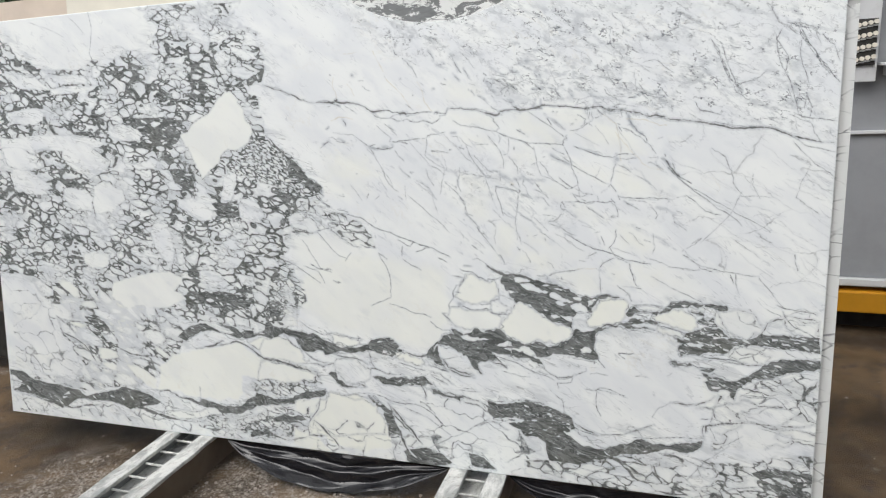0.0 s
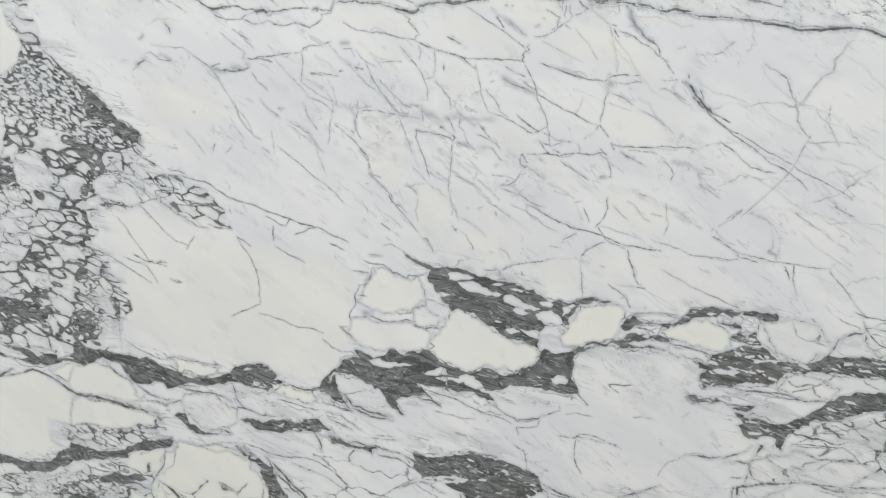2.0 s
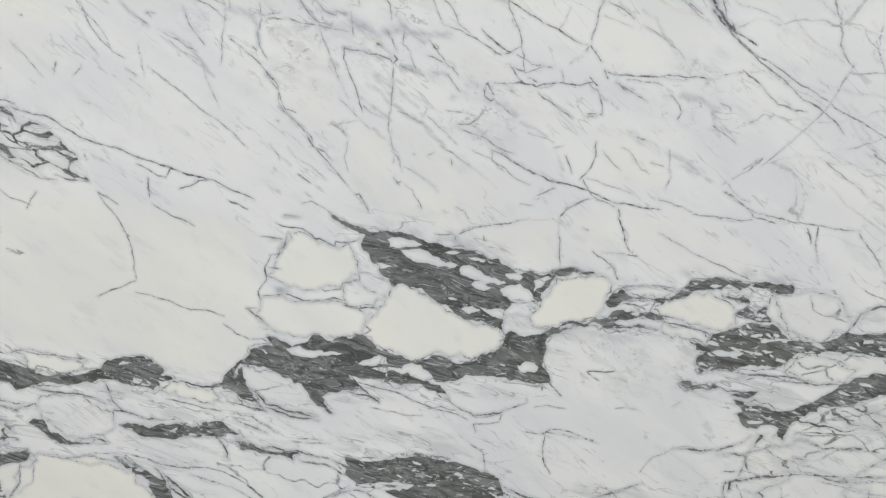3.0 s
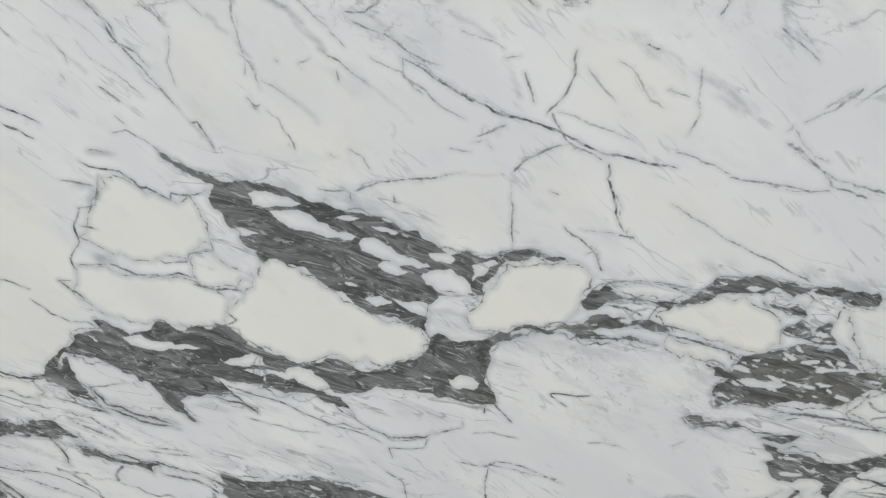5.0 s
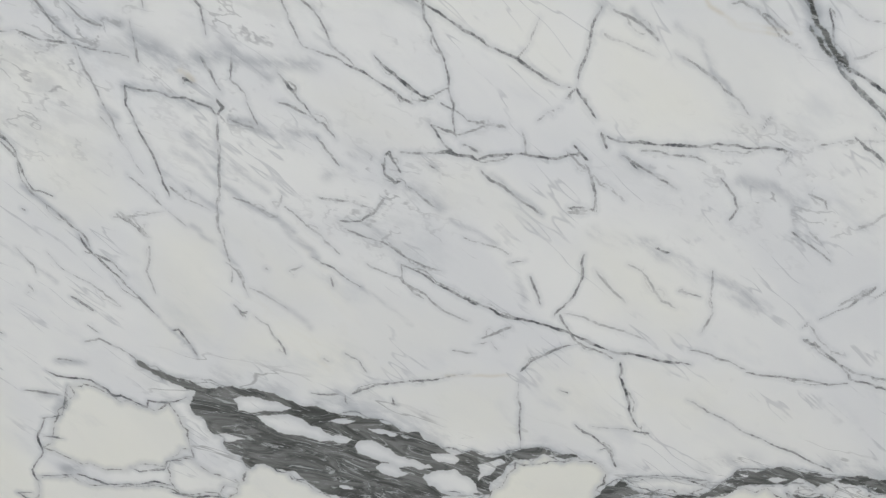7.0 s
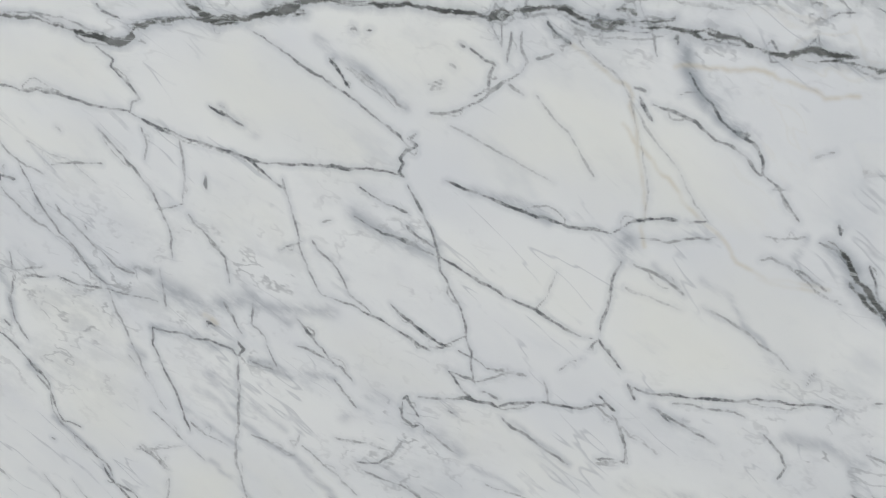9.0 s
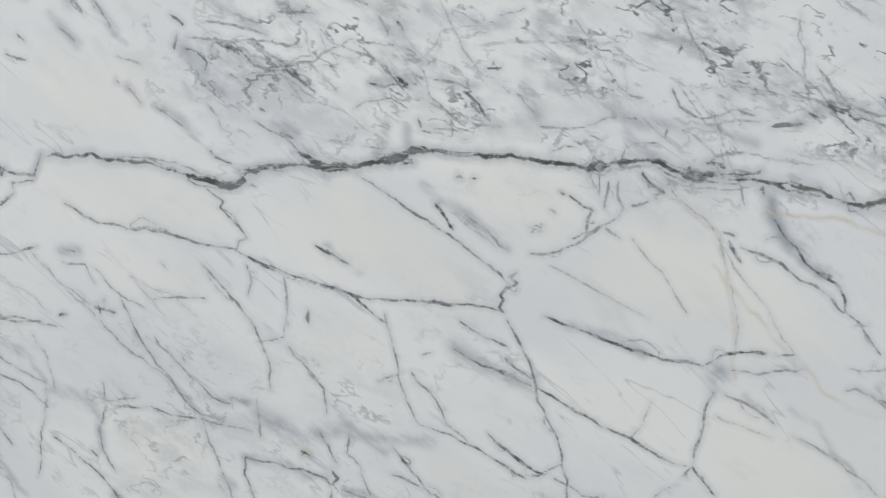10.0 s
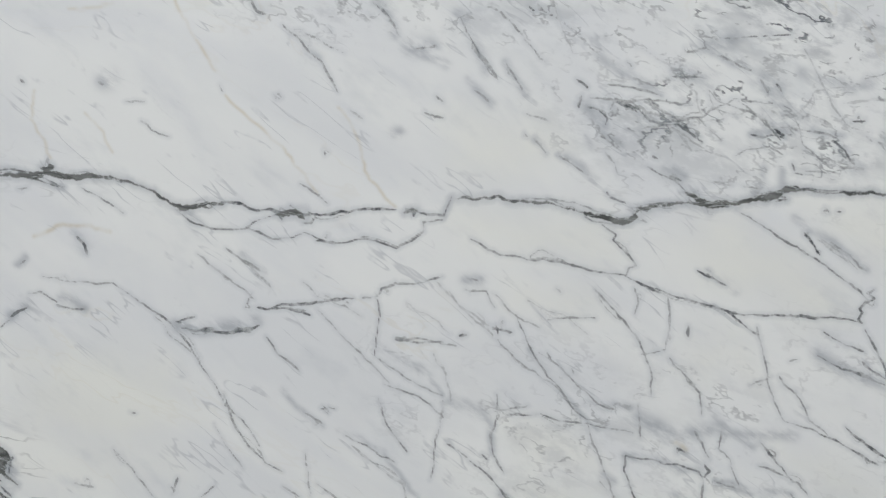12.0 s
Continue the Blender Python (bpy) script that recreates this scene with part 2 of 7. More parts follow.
MARBLE, EDGE, GROUND, FILM, LEAF = marble_face(), sawn_edge(), wet_ground(), film(), leaf()
STEEL = painted("grey_painted_steel", (0.30, 0.31, 0.325), 0.42, (0.20, 0.19, 0.18), 0.25, 6)
TRIM = painted("pale_steel_trim", (0.62, 0.63, 0.64), 0.35, (0.3, 0.28, 0.25), 0.3, 14)
YELLOW = painted("yellow_paint", (0.50, 0.235, 0.014), 0.4, (0.20, 0.11, 0.04), 0.4, 10)
ZINC = slurry_steel()
DULL = painted("dull_grey_steel", (0.26, 0.27, 0.27), 0.6, (0.12, 0.10, 0.08), 0.6, 22)
# dark dirty parts; also the plate that stands for shade under the beam
DIRT_AND_SHADE = painted("dark_rubber_dirt_and_shade", (0.030, 0.028, 0.026), 0.7, (0.07, 0.06, 0.05), 0.3, 12)
BEIGE = painted("beige_stone", (0.74, 0.63, 0.52), 0.5, (0.74, 0.64, 0.54), 0.5, 5)
CREAM = painted("cream_stone", (0.78, 0.74, 0.64), 0.5, (0.66, 0.60, 0.50), 0.4, 5)
BACK_MARBLE = back_marble()
BLOCKER = painted("light_blocker_grey", (0.20, 0.195, 0.185), 0.8, (0.10, 0.095, 0.085), 0.6, 3)
CHIP = painted("pale_stone_chips", (0.42, 0.37, 0.32), 0.7, (0.25, 0.20, 0.15), 0.8, 40)
BROWN_PLATE = painted("brown_side_plate", (0.16, 0.12, 0.085), 0.6, (0.08, 0.06, 0.045), 0.7, 9)


# ---- helpers for things
def mesh_of(name, bm, material):
    me = bpy.data.meshes.new(name)
    bm.to_mesh(me)
    bm.free()
    me.materials.append(material)
    return me


def part(name, bm, material, parent, label=""):
    ob = new(name, mesh_of(name, bm, material))
    ob.parent = parent
    return tagged(ob, label)


def thing(name, label, category, m=Matrix(), group="", kind=""):
    ob = new(name)
    ob.empty_display_size = 0.1
    ob.matrix_world = m
    return tagged(ob, label, category, group, kind)


def box(x0, x1, y0, y1, z0, z1, bevel=0.0, bm=None):
    bm = bm or bmesh.new()
    m = Matrix.LocRotScale(((x0 + x1) / 2, (y0 + y1) / 2, (z0 + z1) / 2), None, (x1 - x0, y1 - y0, z1 - z0))
    made = bmesh.ops.create_cube(bm, size=1, matrix=m)["verts"]
    if bevel:
        edges = list({e for v in made for e in v.link_edges})
        bmesh.ops.bevel(bm, geom=edges, offset=bevel, segments=2, affect="EDGES", profile=0.6)
    return bm


def rod(a, b, r, sides=10, bm=None):
    bm = bm or bmesh.new()
    a, b = Vector(a), Vector(b)
    m = Matrix.Translation((a + b) / 2) @ (b - a).to_track_quat("Z", "Y").to_matrix().to_4x4()
    bmesh.ops.create_cone(bm, cap_ends=True, segments=sides, radius1=r, radius2=r, depth=(b - a).length, matrix=m)
    return bm


def uneven(bm, size, amount):
    for v in bm.verts:
        v.co += noise.noise_vector(v.co * size) * amount
    return bm


# ---- the front slab's stone: fields in millimetres over its face, drawn vein by vein as they run in the stone
def steps(*runs):
    out = [np.arange(a, b - d / 2, d) for a, b, d in runs]
    return np.append(np.concatenate(out), runs[-1][1])


XS = steps((0, 1.45, 0.0031), (1.45, 2.00, 0.0018), (2.00, 2.80, 0.00125), (2.80, WIDE, 0.002))
ZS = steps((0, 0.33, 0.0026), (0.33, 1.33, 0.00138), (1.33, TALL, 0.0026))
NX, NZ = len(XS), len(ZS)
FAR = 9.0
matrix_mm = np.full((NZ, NX), FAR)
vein_mm = np.full((NZ, NX), FAR)
tone_f = np.zeros((NZ, NX))
cream_f = np.zeros((NZ, NX))
cloud_f = np.zeros((NZ, NX))
haze_f = np.zeros((NZ, NX))
rust_f = np.zeros((NZ, NX))
dice = np.random.default_rng(7)


def window(x0, x1, z0, z1, pad):
    i0, i1 = np.searchsorted(XS, (x0 - pad, x1 + pad))
    j0, j1 = np.searchsorted(ZS, (z0 - pad, z1 + pad))
    return slice(j0, max(j1, j0)), slice(i0, max(i1, i0))


def cloth(cell, seed):
    """Smooth random relief over the face, about -1 to 1, with lumps of that size in metres."""
    g = np.random.default_rng(seed).uniform(-1, 1, (int(TALL / cell) + 4, int(WIDE / cell) + 4))
    fx, fz = XS / cell, ZS / cell
    ix, iz = fx.astype(int), fz.astype(int)
    sx, sz = fx - ix, fz - iz
    sx, sz = sx * sx * (3 - 2 * sx), sz * sz * (3 - 2 * sz)
    top = g[iz][:, ix] * (1 - sx) + g[iz][:, ix + 1] * sx
    low = g[iz + 1][:, ix] * (1 - sx) + g[iz + 1][:, ix + 1] * sx
    return top * (1 - sz)[:, None] + low * sz[:, None]


def jag(points, step, amount, closed=False):
    """A line through the points, broken finely as stone breaks."""
    pts = np.array(points, float).reshape(-1, 2)
    if closed:
        pts = np.vstack([pts, pts[:1]])
    out = []
    for a, b in zip(pts[:-1], pts[1:]):
        length = math.hypot(*(b - a))
        seg, spread = np.array([a, b]), amount * min(1.0, length / 0.05)
        while math.hypot(*(seg[1] - seg[0])) > step:
            mid = (seg[:-1] + seg[1:]) / 2 + dice.normal(0, spread, (len(seg) - 1, 2))
            joined = np.empty((len(seg) * 2 - 1, 2))
            joined[0::2], joined[1::2] = seg, mid
            seg, spread = joined, spread * 0.52
        out.append(seg[:-1])
    return np.vstack(out + [pts[-1:]])


def draw(field, line, half, tone=None):
    """Lays a line with a half-width per point (mm) into a field of distances; with a tone, into the veins."""
    for a, b, w0, w1 in zip(line[:-1], line[1:], half[:-1], half[1:]):
        j, i = window(min(a[0], b[0]), max(a[0], b[0]), min(a[1], b[1]), max(a[1], b[1]), 0.0075)
        X, Z = XS[i][None, :], ZS[j][:, None]
        if X.size == 0 or Z.size == 0:
            continue
        d = b - a
        t = np.clip(((X - a[0]) * d[0] + (Z - a[1]) * d[1]) / (d @ d + 1e-12), 0, 1)
        dist = np.hypot(X - a[0] - t * d[0], Z - a[1] - t * d[1]) * 1000 - (w0 + (w1 - w0) * t)
        old = field[j, i]
        near = dist < old
        if tone is not None:
            tone_f[j, i] = np.where(near & ((dist < 1) | (tone_f[j, i] == 0)), tone, tone_f[j, i])
        field[j, i] = np.where(near, dist, old)


def strand(line, width, tone, offset=0.0, part=(0.0, 1.0), wander=0.0):
    """One thread of a vein: beside the given line, over a part of its run, swelling and thinning."""
    n = len(line)
    i0, i1 = int(part[0] * (n - 1)), max(int(part[1] * (n - 1)) + 1, int(part[0] * (n - 1)) + 3)
    run = line[i0:i1]
    if len(run) < 2:
        return
    even = np.pad(run, ((6, 6), (0, 0)), mode="edge")
    along = even[12:] - even[:-12]
    across = np.stack([-along[:, 1], along[:, 0]], 1) / (np.hypot(along[:, 0], along[:, 1])[:, None] + 1e-9)
    s = np.linspace(0, 1, len(run))
    knots = max(4, len(run) // 4)
    shift = offset * np.sin(math.pi * s) ** 0.5 + wander * np.interp(s, np.linspace(0, 1, knots), dice.normal(0, 1, knots))
    swell = np.interp(s, np.linspace(0, 1, knots), dice.uniform(0.30, 1.05, knots))
    taper = np.minimum(1, 0.4 + 8 * np.minimum(s, 1 - s))
    draw(vein_mm, run + across * shift[:, None] / 1000, width / 2 * taper * swell, tone)


def vein(width, tone, *points, rough=0.006):
    """A thin vein: its greatest width in mm, how dark it is, and where it runs; wide ones are bundles of threads."""
    line = jag(points, 0.0035, rough * 0.30)
    if width <= 4.6:
        strand(line, width * 0.86, tone)
        for _ in range(dice.integers(0, 3)):
            a = dice.uniform(0, 0.7)
            strand(line, 1.2, tone * 0.6, dice.normal(0, 3.2), (a, a + dice.uniform(0.15, 0.4)), 0.8)
        return
    pts = np.array(points, float).reshape(-1, 2)
    for _ in range(2 + round(width / 1.3)):
        near = pts + dice.normal(0, width * 0.00030, 2) + dice.normal(0, width * 0.00016, pts.shape)
        a = dice.uniform(-0.2, 0.55)
        strand(jag(near, 0.006, rough * 0.4), dice.uniform(1.2, 2.8), tone * dice.uniform(0.55, 1.15), 0, (max(a, 0), min(a + dice.uniform(0.45, 0.8), 1)))


def soften(field, line, half, strength):
    """Lays a soft line into a field: full in the middle, fading out over that half-width (mm)."""
    for a, b in zip(line[:-1], line[1:]):
        j, i = window(min(a[0], b[0]), max(a[0], b[0]), min(a[1], b[1]), max(a[1], b[1]), half * 0.0022)
        X, Z = XS[i][None, :], ZS[j][:, None]
        if X.size == 0 or Z.size == 0:
            continue
        d = b - a
        t = np.clip(((X - a[0]) * d[0] + (Z - a[1]) * d[1]) / (d @ d + 1e-12), 0, 1)
        dist = np.hypot(X - a[0] - t * d[0], Z - a[1] - t * d[1]) * 1000
        field[j, i] = np.maximum(field[j, i], strength * np.exp(-(dist / half) ** 2))


def smear(width, strength, *points):
    """A smoky blue-grey streak in the stone, of that width in mm."""
    soften(haze_f, jag(points, 0.012, 0.003), width * 0.55, strength)


def rusty(width, strength, *points):
    """A thin tan thread in the stone."""
    soften(rust_f, jag(points, 0.008, 0.003), width * 0.5 + 1.0, strength)


def seam(width, *points, rough=0.006):
    """A thick vein of dark matrix with threads beside it."""
    line = jag(points, 0.006, rough * 0.5)
    n = len(line)
    s = np.linspace(0, 1, n)
    taper = np.minimum(1, 0.10 + 5 * np.minimum(s, 1 - s))
    knots = max(4, n // 4)
    swell = np.interp(s, np.linspace(0, 1, knots), dice.uniform(0.12, 1.1, knots))
    draw(matrix_mm, line, width * 0.43 * taper * swell)
    for _ in range(3 + n // 25):
        a = dice.uniform(0, 0.85)
        strand(line, 1.6, dice.uniform(0.4, 0.85), dice.normal(0, width * 0.5 + 1.5), (a, min(1, a + dice.uniform(0.1, 0.35))), 1.0)


def shape(points, rough, pad=0.012, step=0.010):
    """The window round a closed outline and the distance to it in mm, below nought inside."""
    line = jag(points, step, rough, True)
    j, i = window(line[:, 0].min(), line[:, 0].max(), line[:, 1].min(), line[:, 1].max(), pad)
    X, Z = np.broadcast_arrays(XS[i][None, :], ZS[j][:, None])
    best, inside = np.full(X.shape, 1e9), np.zeros(X.shape, bool)
    for a, b in zip(line[:-1], line[1:]):
        d = b - a
        t = np.clip(((X - a[0]) * d[0] + (Z - a[1]) * d[1]) / (d @ d + 1e-12), 0, 1)
        best = np.minimum(best, (X - a[0] - t * d[0]) ** 2 + (Z - a[1] - t * d[1]) ** 2)
        if a[1] != b[1]:
            inside ^= ((a[1] > Z) != (b[1] > Z)) & (X < (b[0] - a[0]) * (Z - a[1]) / (b[1] - a[1]) + a[0])
    return j, i, np.where(inside, -1, 1) * np.sqrt(best) * 1000


def belt(*points, rough=0.005, lenses=0, size=0.02, lean=-12):
    """A patch of dark matrix, with small white lenses in it and threads drawn out along its edges."""
    j, i, d = shape(points, rough)
    matrix_mm[j, i] = np.minimum(matrix_mm[j, i], d)
    if lenses:
        pebbles(size * 1.1, size * 0.22, 1.4, *points, lean=lean, tries=lenses * 5, aspect=(2.4, 5.0), rim=0, warm=0.05)
    line = jag(points, 0.006, rough, True)
    n = len(line)
    for _ in range(n // 11):
        start, span = dice.integers(0, n), dice.integers(6, 26)
        run = line[(start + np.arange(span)) % n]
        strand(run, dice.uniform(0.8, 2.4), dice.uniform(0.45, 1.0), dice.normal(0, 3.5), (0, 1), 1.2)


def clast(cream, *points, rough=0.0055, rim=0.0):
    """A whole white or cream fragment that stands clear of the matrix; rim: the width of the dark seam round it."""
    j, i, d = shape(points, rough)
    matrix_mm[j, i] = np.maximum(matrix_mm[j, i], -d)
    if rim:
        matrix_mm[j, i] = np.minimum(matrix_mm[j, i], np.abs(d) - rim / 2 * (0.55 + 0.9 * WARP_C[j, i] + 0.5 * WARP_A[j, i]))
    fill = np.clip(0.5 - d / 10, 0, 1)
    cream_f[j, i] = np.where(d < 5, cream_f[j, i] * (1 - fill) + cream * fill, cream_f[j, i])


def broken(size, points, lean, stretch, spread, cream):
    """Fragments of about that size: the window, distance to the patch's outline, distance to the nearest joint (mm) and warmth."""
    j, i, d = shape(points, 0.010, 0.004, 0.02)
    pts = np.array(points).reshape(-1, 2)
    lo, hi = pts.min(0) - size, pts.max(0) + size
    push, nudge = min(size * 0.16, 0.0075), min(size * 0.07, 0.0022)
    X = XS[i][None, :] + push * WARP_A[j, i] + nudge * WARP_C[j, i]
    Z = ZS[j][:, None] + push * WARP_B[j, i] + nudge * WARP_D[j, i]
    first, second = np.full(d.shape, 9.0), np.full(d.shape, 9.0)
    scale, warm = np.ones(d.shape) * size, np.zeros(d.shape)
    for _ in range(int((hi[0] - lo[0]) * (hi[1] - lo[1]) / (size * size * 2.2))):
        p, r = dice.uniform(lo, hi), size * math.exp(dice.normal(0, spread))
        a, q, c = radians(lean + dice.normal(0, 16)), stretch * math.exp(dice.normal(0, 0.25)), cream * dice.exponential()
        reach = 3.2 * r * q
        i0, i1 = np.searchsorted(XS[i], (p[0] - reach, p[0] + reach))
        j0, j1 = np.searchsorted(ZS[j], (p[1] - reach, p[1] + reach))
        if i1 <= i0 or j1 <= j0:
            continue
        w = (slice(j0, j1), slice(i0, i1))
        x, z = X[w] - p[0], Z[w] - p[1]
        e = np.hypot((x * math.cos(a) + z * math.sin(a)) / math.sqrt(q), (-x * math.sin(a) + z * math.cos(a)) * math.sqrt(q)) / r
        f, t = first[w], second[w]
        win = e < f
        second[w] = np.where(win, f, np.minimum(t, e))
        first[w] = np.where(win, e, f)
        scale[w] = np.where(win, r, scale[w])
        warm[w] = np.where(win, c, warm[w])
    return j, i, d, np.minimum(second - first, 1.0) * np.minimum(scale, size * 1.3) * 1000 * 0.5, warm


def rubble(size, gap, *points, lean=-20, stretch=2.5, spread=0.30, cream=0.10):
    """Crushed stone: fragments with matrix of about that width (mm) between them."""
    j, i, d, joint, warm = broken(size, points, lean, stretch, spread, cream)
    wall = np.maximum(joint - gap / 2 * (1 + 1.3 * WARP_E[j, i] + 0.5 * WARP_A[j, i]), d)
    matrix_mm[j, i] = np.minimum(matrix_mm[j, i], wall)
    cream_f[j, i] = np.where(d < 0, np.maximum(cream_f[j, i], np.minimum(warm, 0.7)), cream_f[j, i])


def pebbles(largest, smallest, gap, *points, lean=-14, tries=9000, aspect=(1.7, 3.6), rim=1.8, warm=0.16, ground=None):
    """Rounded fragments of falling size, packed so that they nowhere touch, each with a thin dark rim."""
    j, i, d = shape(points, 0.008, 0.004, 0.02)
    field = matrix_mm[j, i].copy()
    if ground is not None:
        field = np.minimum(field, np.maximum(d, ground + 2.2 * WARP_E[j, i] + 1.5 * WARP_A[j, i]))
    taken = np.zeros(d.shape, bool)
    X = XS[i][None, :] + 0.0022 * WARP_A[j, i] + 0.0012 * WARP_C[j, i]
    Z = ZS[j][:, None] + 0.0022 * WARP_B[j, i] + 0.0012 * WARP_D[j, i]
    pts = np.array(points).reshape(-1, 2)
    lo, hi = pts.min(0), pts.max(0)
    for step in range(tries):
        f = step / tries
        a0 = largest * (smallest / largest) ** (f ** 0.55) * dice.uniform(0.85, 1.15)
        p, q, turn, cream = dice.uniform(lo, hi), dice.uniform(*aspect), radians(lean + dice.normal(0, 15)), warm * dice.exponential()
        b0 = a0 / q
        if d[min(np.searchsorted(ZS[j], p[1]), d.shape[0] - 1), min(np.searchsorted(XS[i], p[0]), d.shape[1] - 1)] > -1:
            continue
        i0, i1 = np.searchsorted(XS[i], (p[0] - a0 * 1.3, p[0] + a0 * 1.3))
        j0, j1 = np.searchsorted(ZS[j], (p[1] - a0 * 1.3, p[1] + a0 * 1.3))
        if i1 - i0 < 2 or j1 - j0 < 2:
            continue
        w = (slice(j0, j1), slice(i0, i1))
        x, z = X[w] - p[0], Z[w] - p[1]
        u, v = (x * math.cos(turn) + z * math.sin(turn)) / a0, (-x * math.sin(turn) + z * math.cos(turn)) / b0
        way = np.arctan2(v, u)
        e = (np.abs(u) ** 2.4 + np.abs(v) ** 2.4) ** (1 / 2.4) * (1 + 0.13 * np.sin(2 * way + p[0] * 900) + 0.10 * np.sin(3 * way + p[1] * 700) + 0.05 * np.sin(7 * way + p[0] * 500))
        if (taken[w] & (e < 1 + gap * 0.001 / b0)).any():
            continue
        taken[w] |= e < 1
        inner = (1 - e) * b0 * 1000
        field[w] = np.where(inner > -1.5, np.maximum(field[w], inner), field[w])
        if rim:
            field[w] = np.where(inner > -rim - 2, np.minimum(field[w], np.abs(inner + rim * 0.5) - rim * 0.5), field[w])
        cream_f[j, i][w] = np.where(e < 1, np.minimum(cream, 0.6), cream_f[j, i][w])
    matrix_mm[j, i] = field


def crackle(size, width, tone, *points, lean=-14, stretch=2.2, spread=0.35, cream=0.08):
    """White stone broken into large lenses by thin dark joints."""
    j, i, d, joint, warm = broken(size, points, lean, stretch, spread, cream)
    wall = np.maximum(joint - width / 2 * (0.8 + 0.9 * WARP_E[j, i] + 0.6 * WARP_A[j, i]), d)
    clear = matrix_mm[j, i] > 4
    near = (wall < vein_mm[j, i]) & clear
    tone_f[j, i] = np.where(near & (wall < 5), tone * (0.8 + 0.35 * WARP_B[j, i]), tone_f[j, i])
    vein_mm[j, i] = np.where(near, wall, vein_mm[j, i])
    cream_f[j, i] = np.where(d < 0, np.maximum(cream_f[j, i], np.minimum(warm, 0.5)), cream_f[j, i])


def stain(cream, *points):
    """A warm patch in the stone with a soft edge."""
    j, i, d = shape(points, 0.01, 0.03, 0.03)
    cream_f[j, i] = np.maximum(cream_f[j, i], cream * np.clip(0.5 - d / 40, 0, 1))


def cloud(strength, *points):
    """A patch of broken grey smoke in the stone."""
    j, i, d = shape(points, 0.01, 0.06, 0.03)
    cloud_f[j, i] = np.maximum(cloud_f[j, i], strength * np.clip(0.5 - d / 90, 0, 1))


def threads(count, lean, length, width, tone, *points, bend=0.14):
    """Fine hairlines scattered in a patch, all at about one slant."""
    pts = np.array(points).reshape(-1, 2)
    for _ in range(count):
        for _ in range(20):
            p = dice.uniform(pts.min(0), pts.max(0))
            odd = False
            for a, b in zip(pts, np.roll(pts, -1, 0)):
                if (a[1] > p[1]) != (b[1] > p[1]) and p[0] < (b[0] - a[0]) * (p[1] - a[1]) / (b[1] - a[1]) + a[0]:
                    odd = not odd
            if odd:
                break
        a, run = radians(lean + dice.normal(0, 9)), [p]
        for _ in range(4):
            a += dice.normal(0, bend)
            run.append(run[-1] + length * dice.uniform(0.12, 0.45) * np.array((math.cos(a), math.sin(a))))
            a += (radians(lean) - a) * 0.5
        vein(width * dice.uniform(0.5, 1.2), tone * dice.uniform(0.35, 1.0), *run, rough=0.007)


WARP_A, WARP_B, WARP_C, WARP_D, WARP_E = cloth(0.025, 1), cloth(0.025, 2), cloth(0.009, 3), cloth(0.009, 4), cloth(0.07, 5)

# crushed grounds, belts of matrix, whole fragments, stains, clouds, thick seams and thin veins

rubble(.019, 3.6, (.799, 1.63), (1.249, 1.611), (1.218, 1.589), (1.233, 1.54), (1.311, 1.496), (1.336, 1.417), (1.318, 1.331), (1.3, 1.293), (1.322, 1.145), (1.392, 1.084), (1.457, 1.024), (1.537, .935), (1.517, .876), (1.391, .835), (1.393, .744), (1.325, .68), (1.414, .601), (1.43, .54), (1.419, .467), (1.312, .429), (1.066, .435), (.862, .478), (.592, .521), (.301, .531), (.187, .598), (-.031, .626), (.097, 1.628), lean=-13, stretch=2.0, spread=.50, cream=.05)
pebbles(.060, .006, 0.5, (.187, .598), (.594, .544), (.889, .491), (.936, .405), (.847, .286), (.672, .156), (.41, .132), (.136, .157), (.275, .291), (.173, .477), lean=-20, tries=9000, rim=0, ground=0.4)
pebbles(.014, .0035, 0.6, (1.256, 1.137), (1.37, 1.105), (1.478, 1.014), (1.53, .935), (1.43, .935), (1.271, .986), (1.154, 1.028), (1.23, 1.088), lean=-24, tries=5000, rim=0, ground=-2.5)
rubble(.014, 2.0, (.984, .092), (1.084, .117), (1.233, .11), (1.34, .1), (1.418, .082), (1.378, .039), (1.259, .029), (1.129, .033), (1.014, .028), (.949, .056), lean=-10)
rubble(.018, 2.0, (1.221, .239), (1.288, .268), (1.376, .262), (1.473, .279), (1.513, .253), (1.44, .214), (1.35, .189), (1.261, .195), (1.199, .21), lean=-10)
rubble(.045, 2.2, (2.829, .331), (2.919, .386), (3.093, .419), (3.113, .21), (2.828, .164), lean=-12)
rubble(.026, 3, (2.257, .059), (2.494, .094), (2.699, .142), (2.893, .13), (3.103, .174), (3.105, .01), (2.735, 0), (2.496, -0), (2.257, .014), lean=-12)
rubble(.036, 2, (1.098, .139), (1.441, .179), (1.485, .124), (1.481, .026), (1.192, .037), (1.069, .08), lean=-18)
rubble(.024, 2.6, (1.392, .911), (1.516, .922), (1.569, .885), (1.626, .87), (1.68, .839), (1.738, .754), (1.679, .752), (1.557, .815), (1.406, .802), (1.374, .71), (1.421, .688), (1.342, .685), lean=-25)
rubble(.016, 3.4, (1.342, .685), (1.418, .676), (1.456, .606), (1.427, .519), (1.288, .434), lean=-20)
belt((.698, 1.231), (.894, 1.224), (.974, 1.209), (.959, 1.145), (.911, 1.111), (.814, 1.128), (.721, 1.194), lenses=10, size=.022, lean=-10)
belt((.458, 1.183), (.625, 1.176), (.609, 1.153), (.47, 1.163), lenses=2, size=.02, lean=-5)
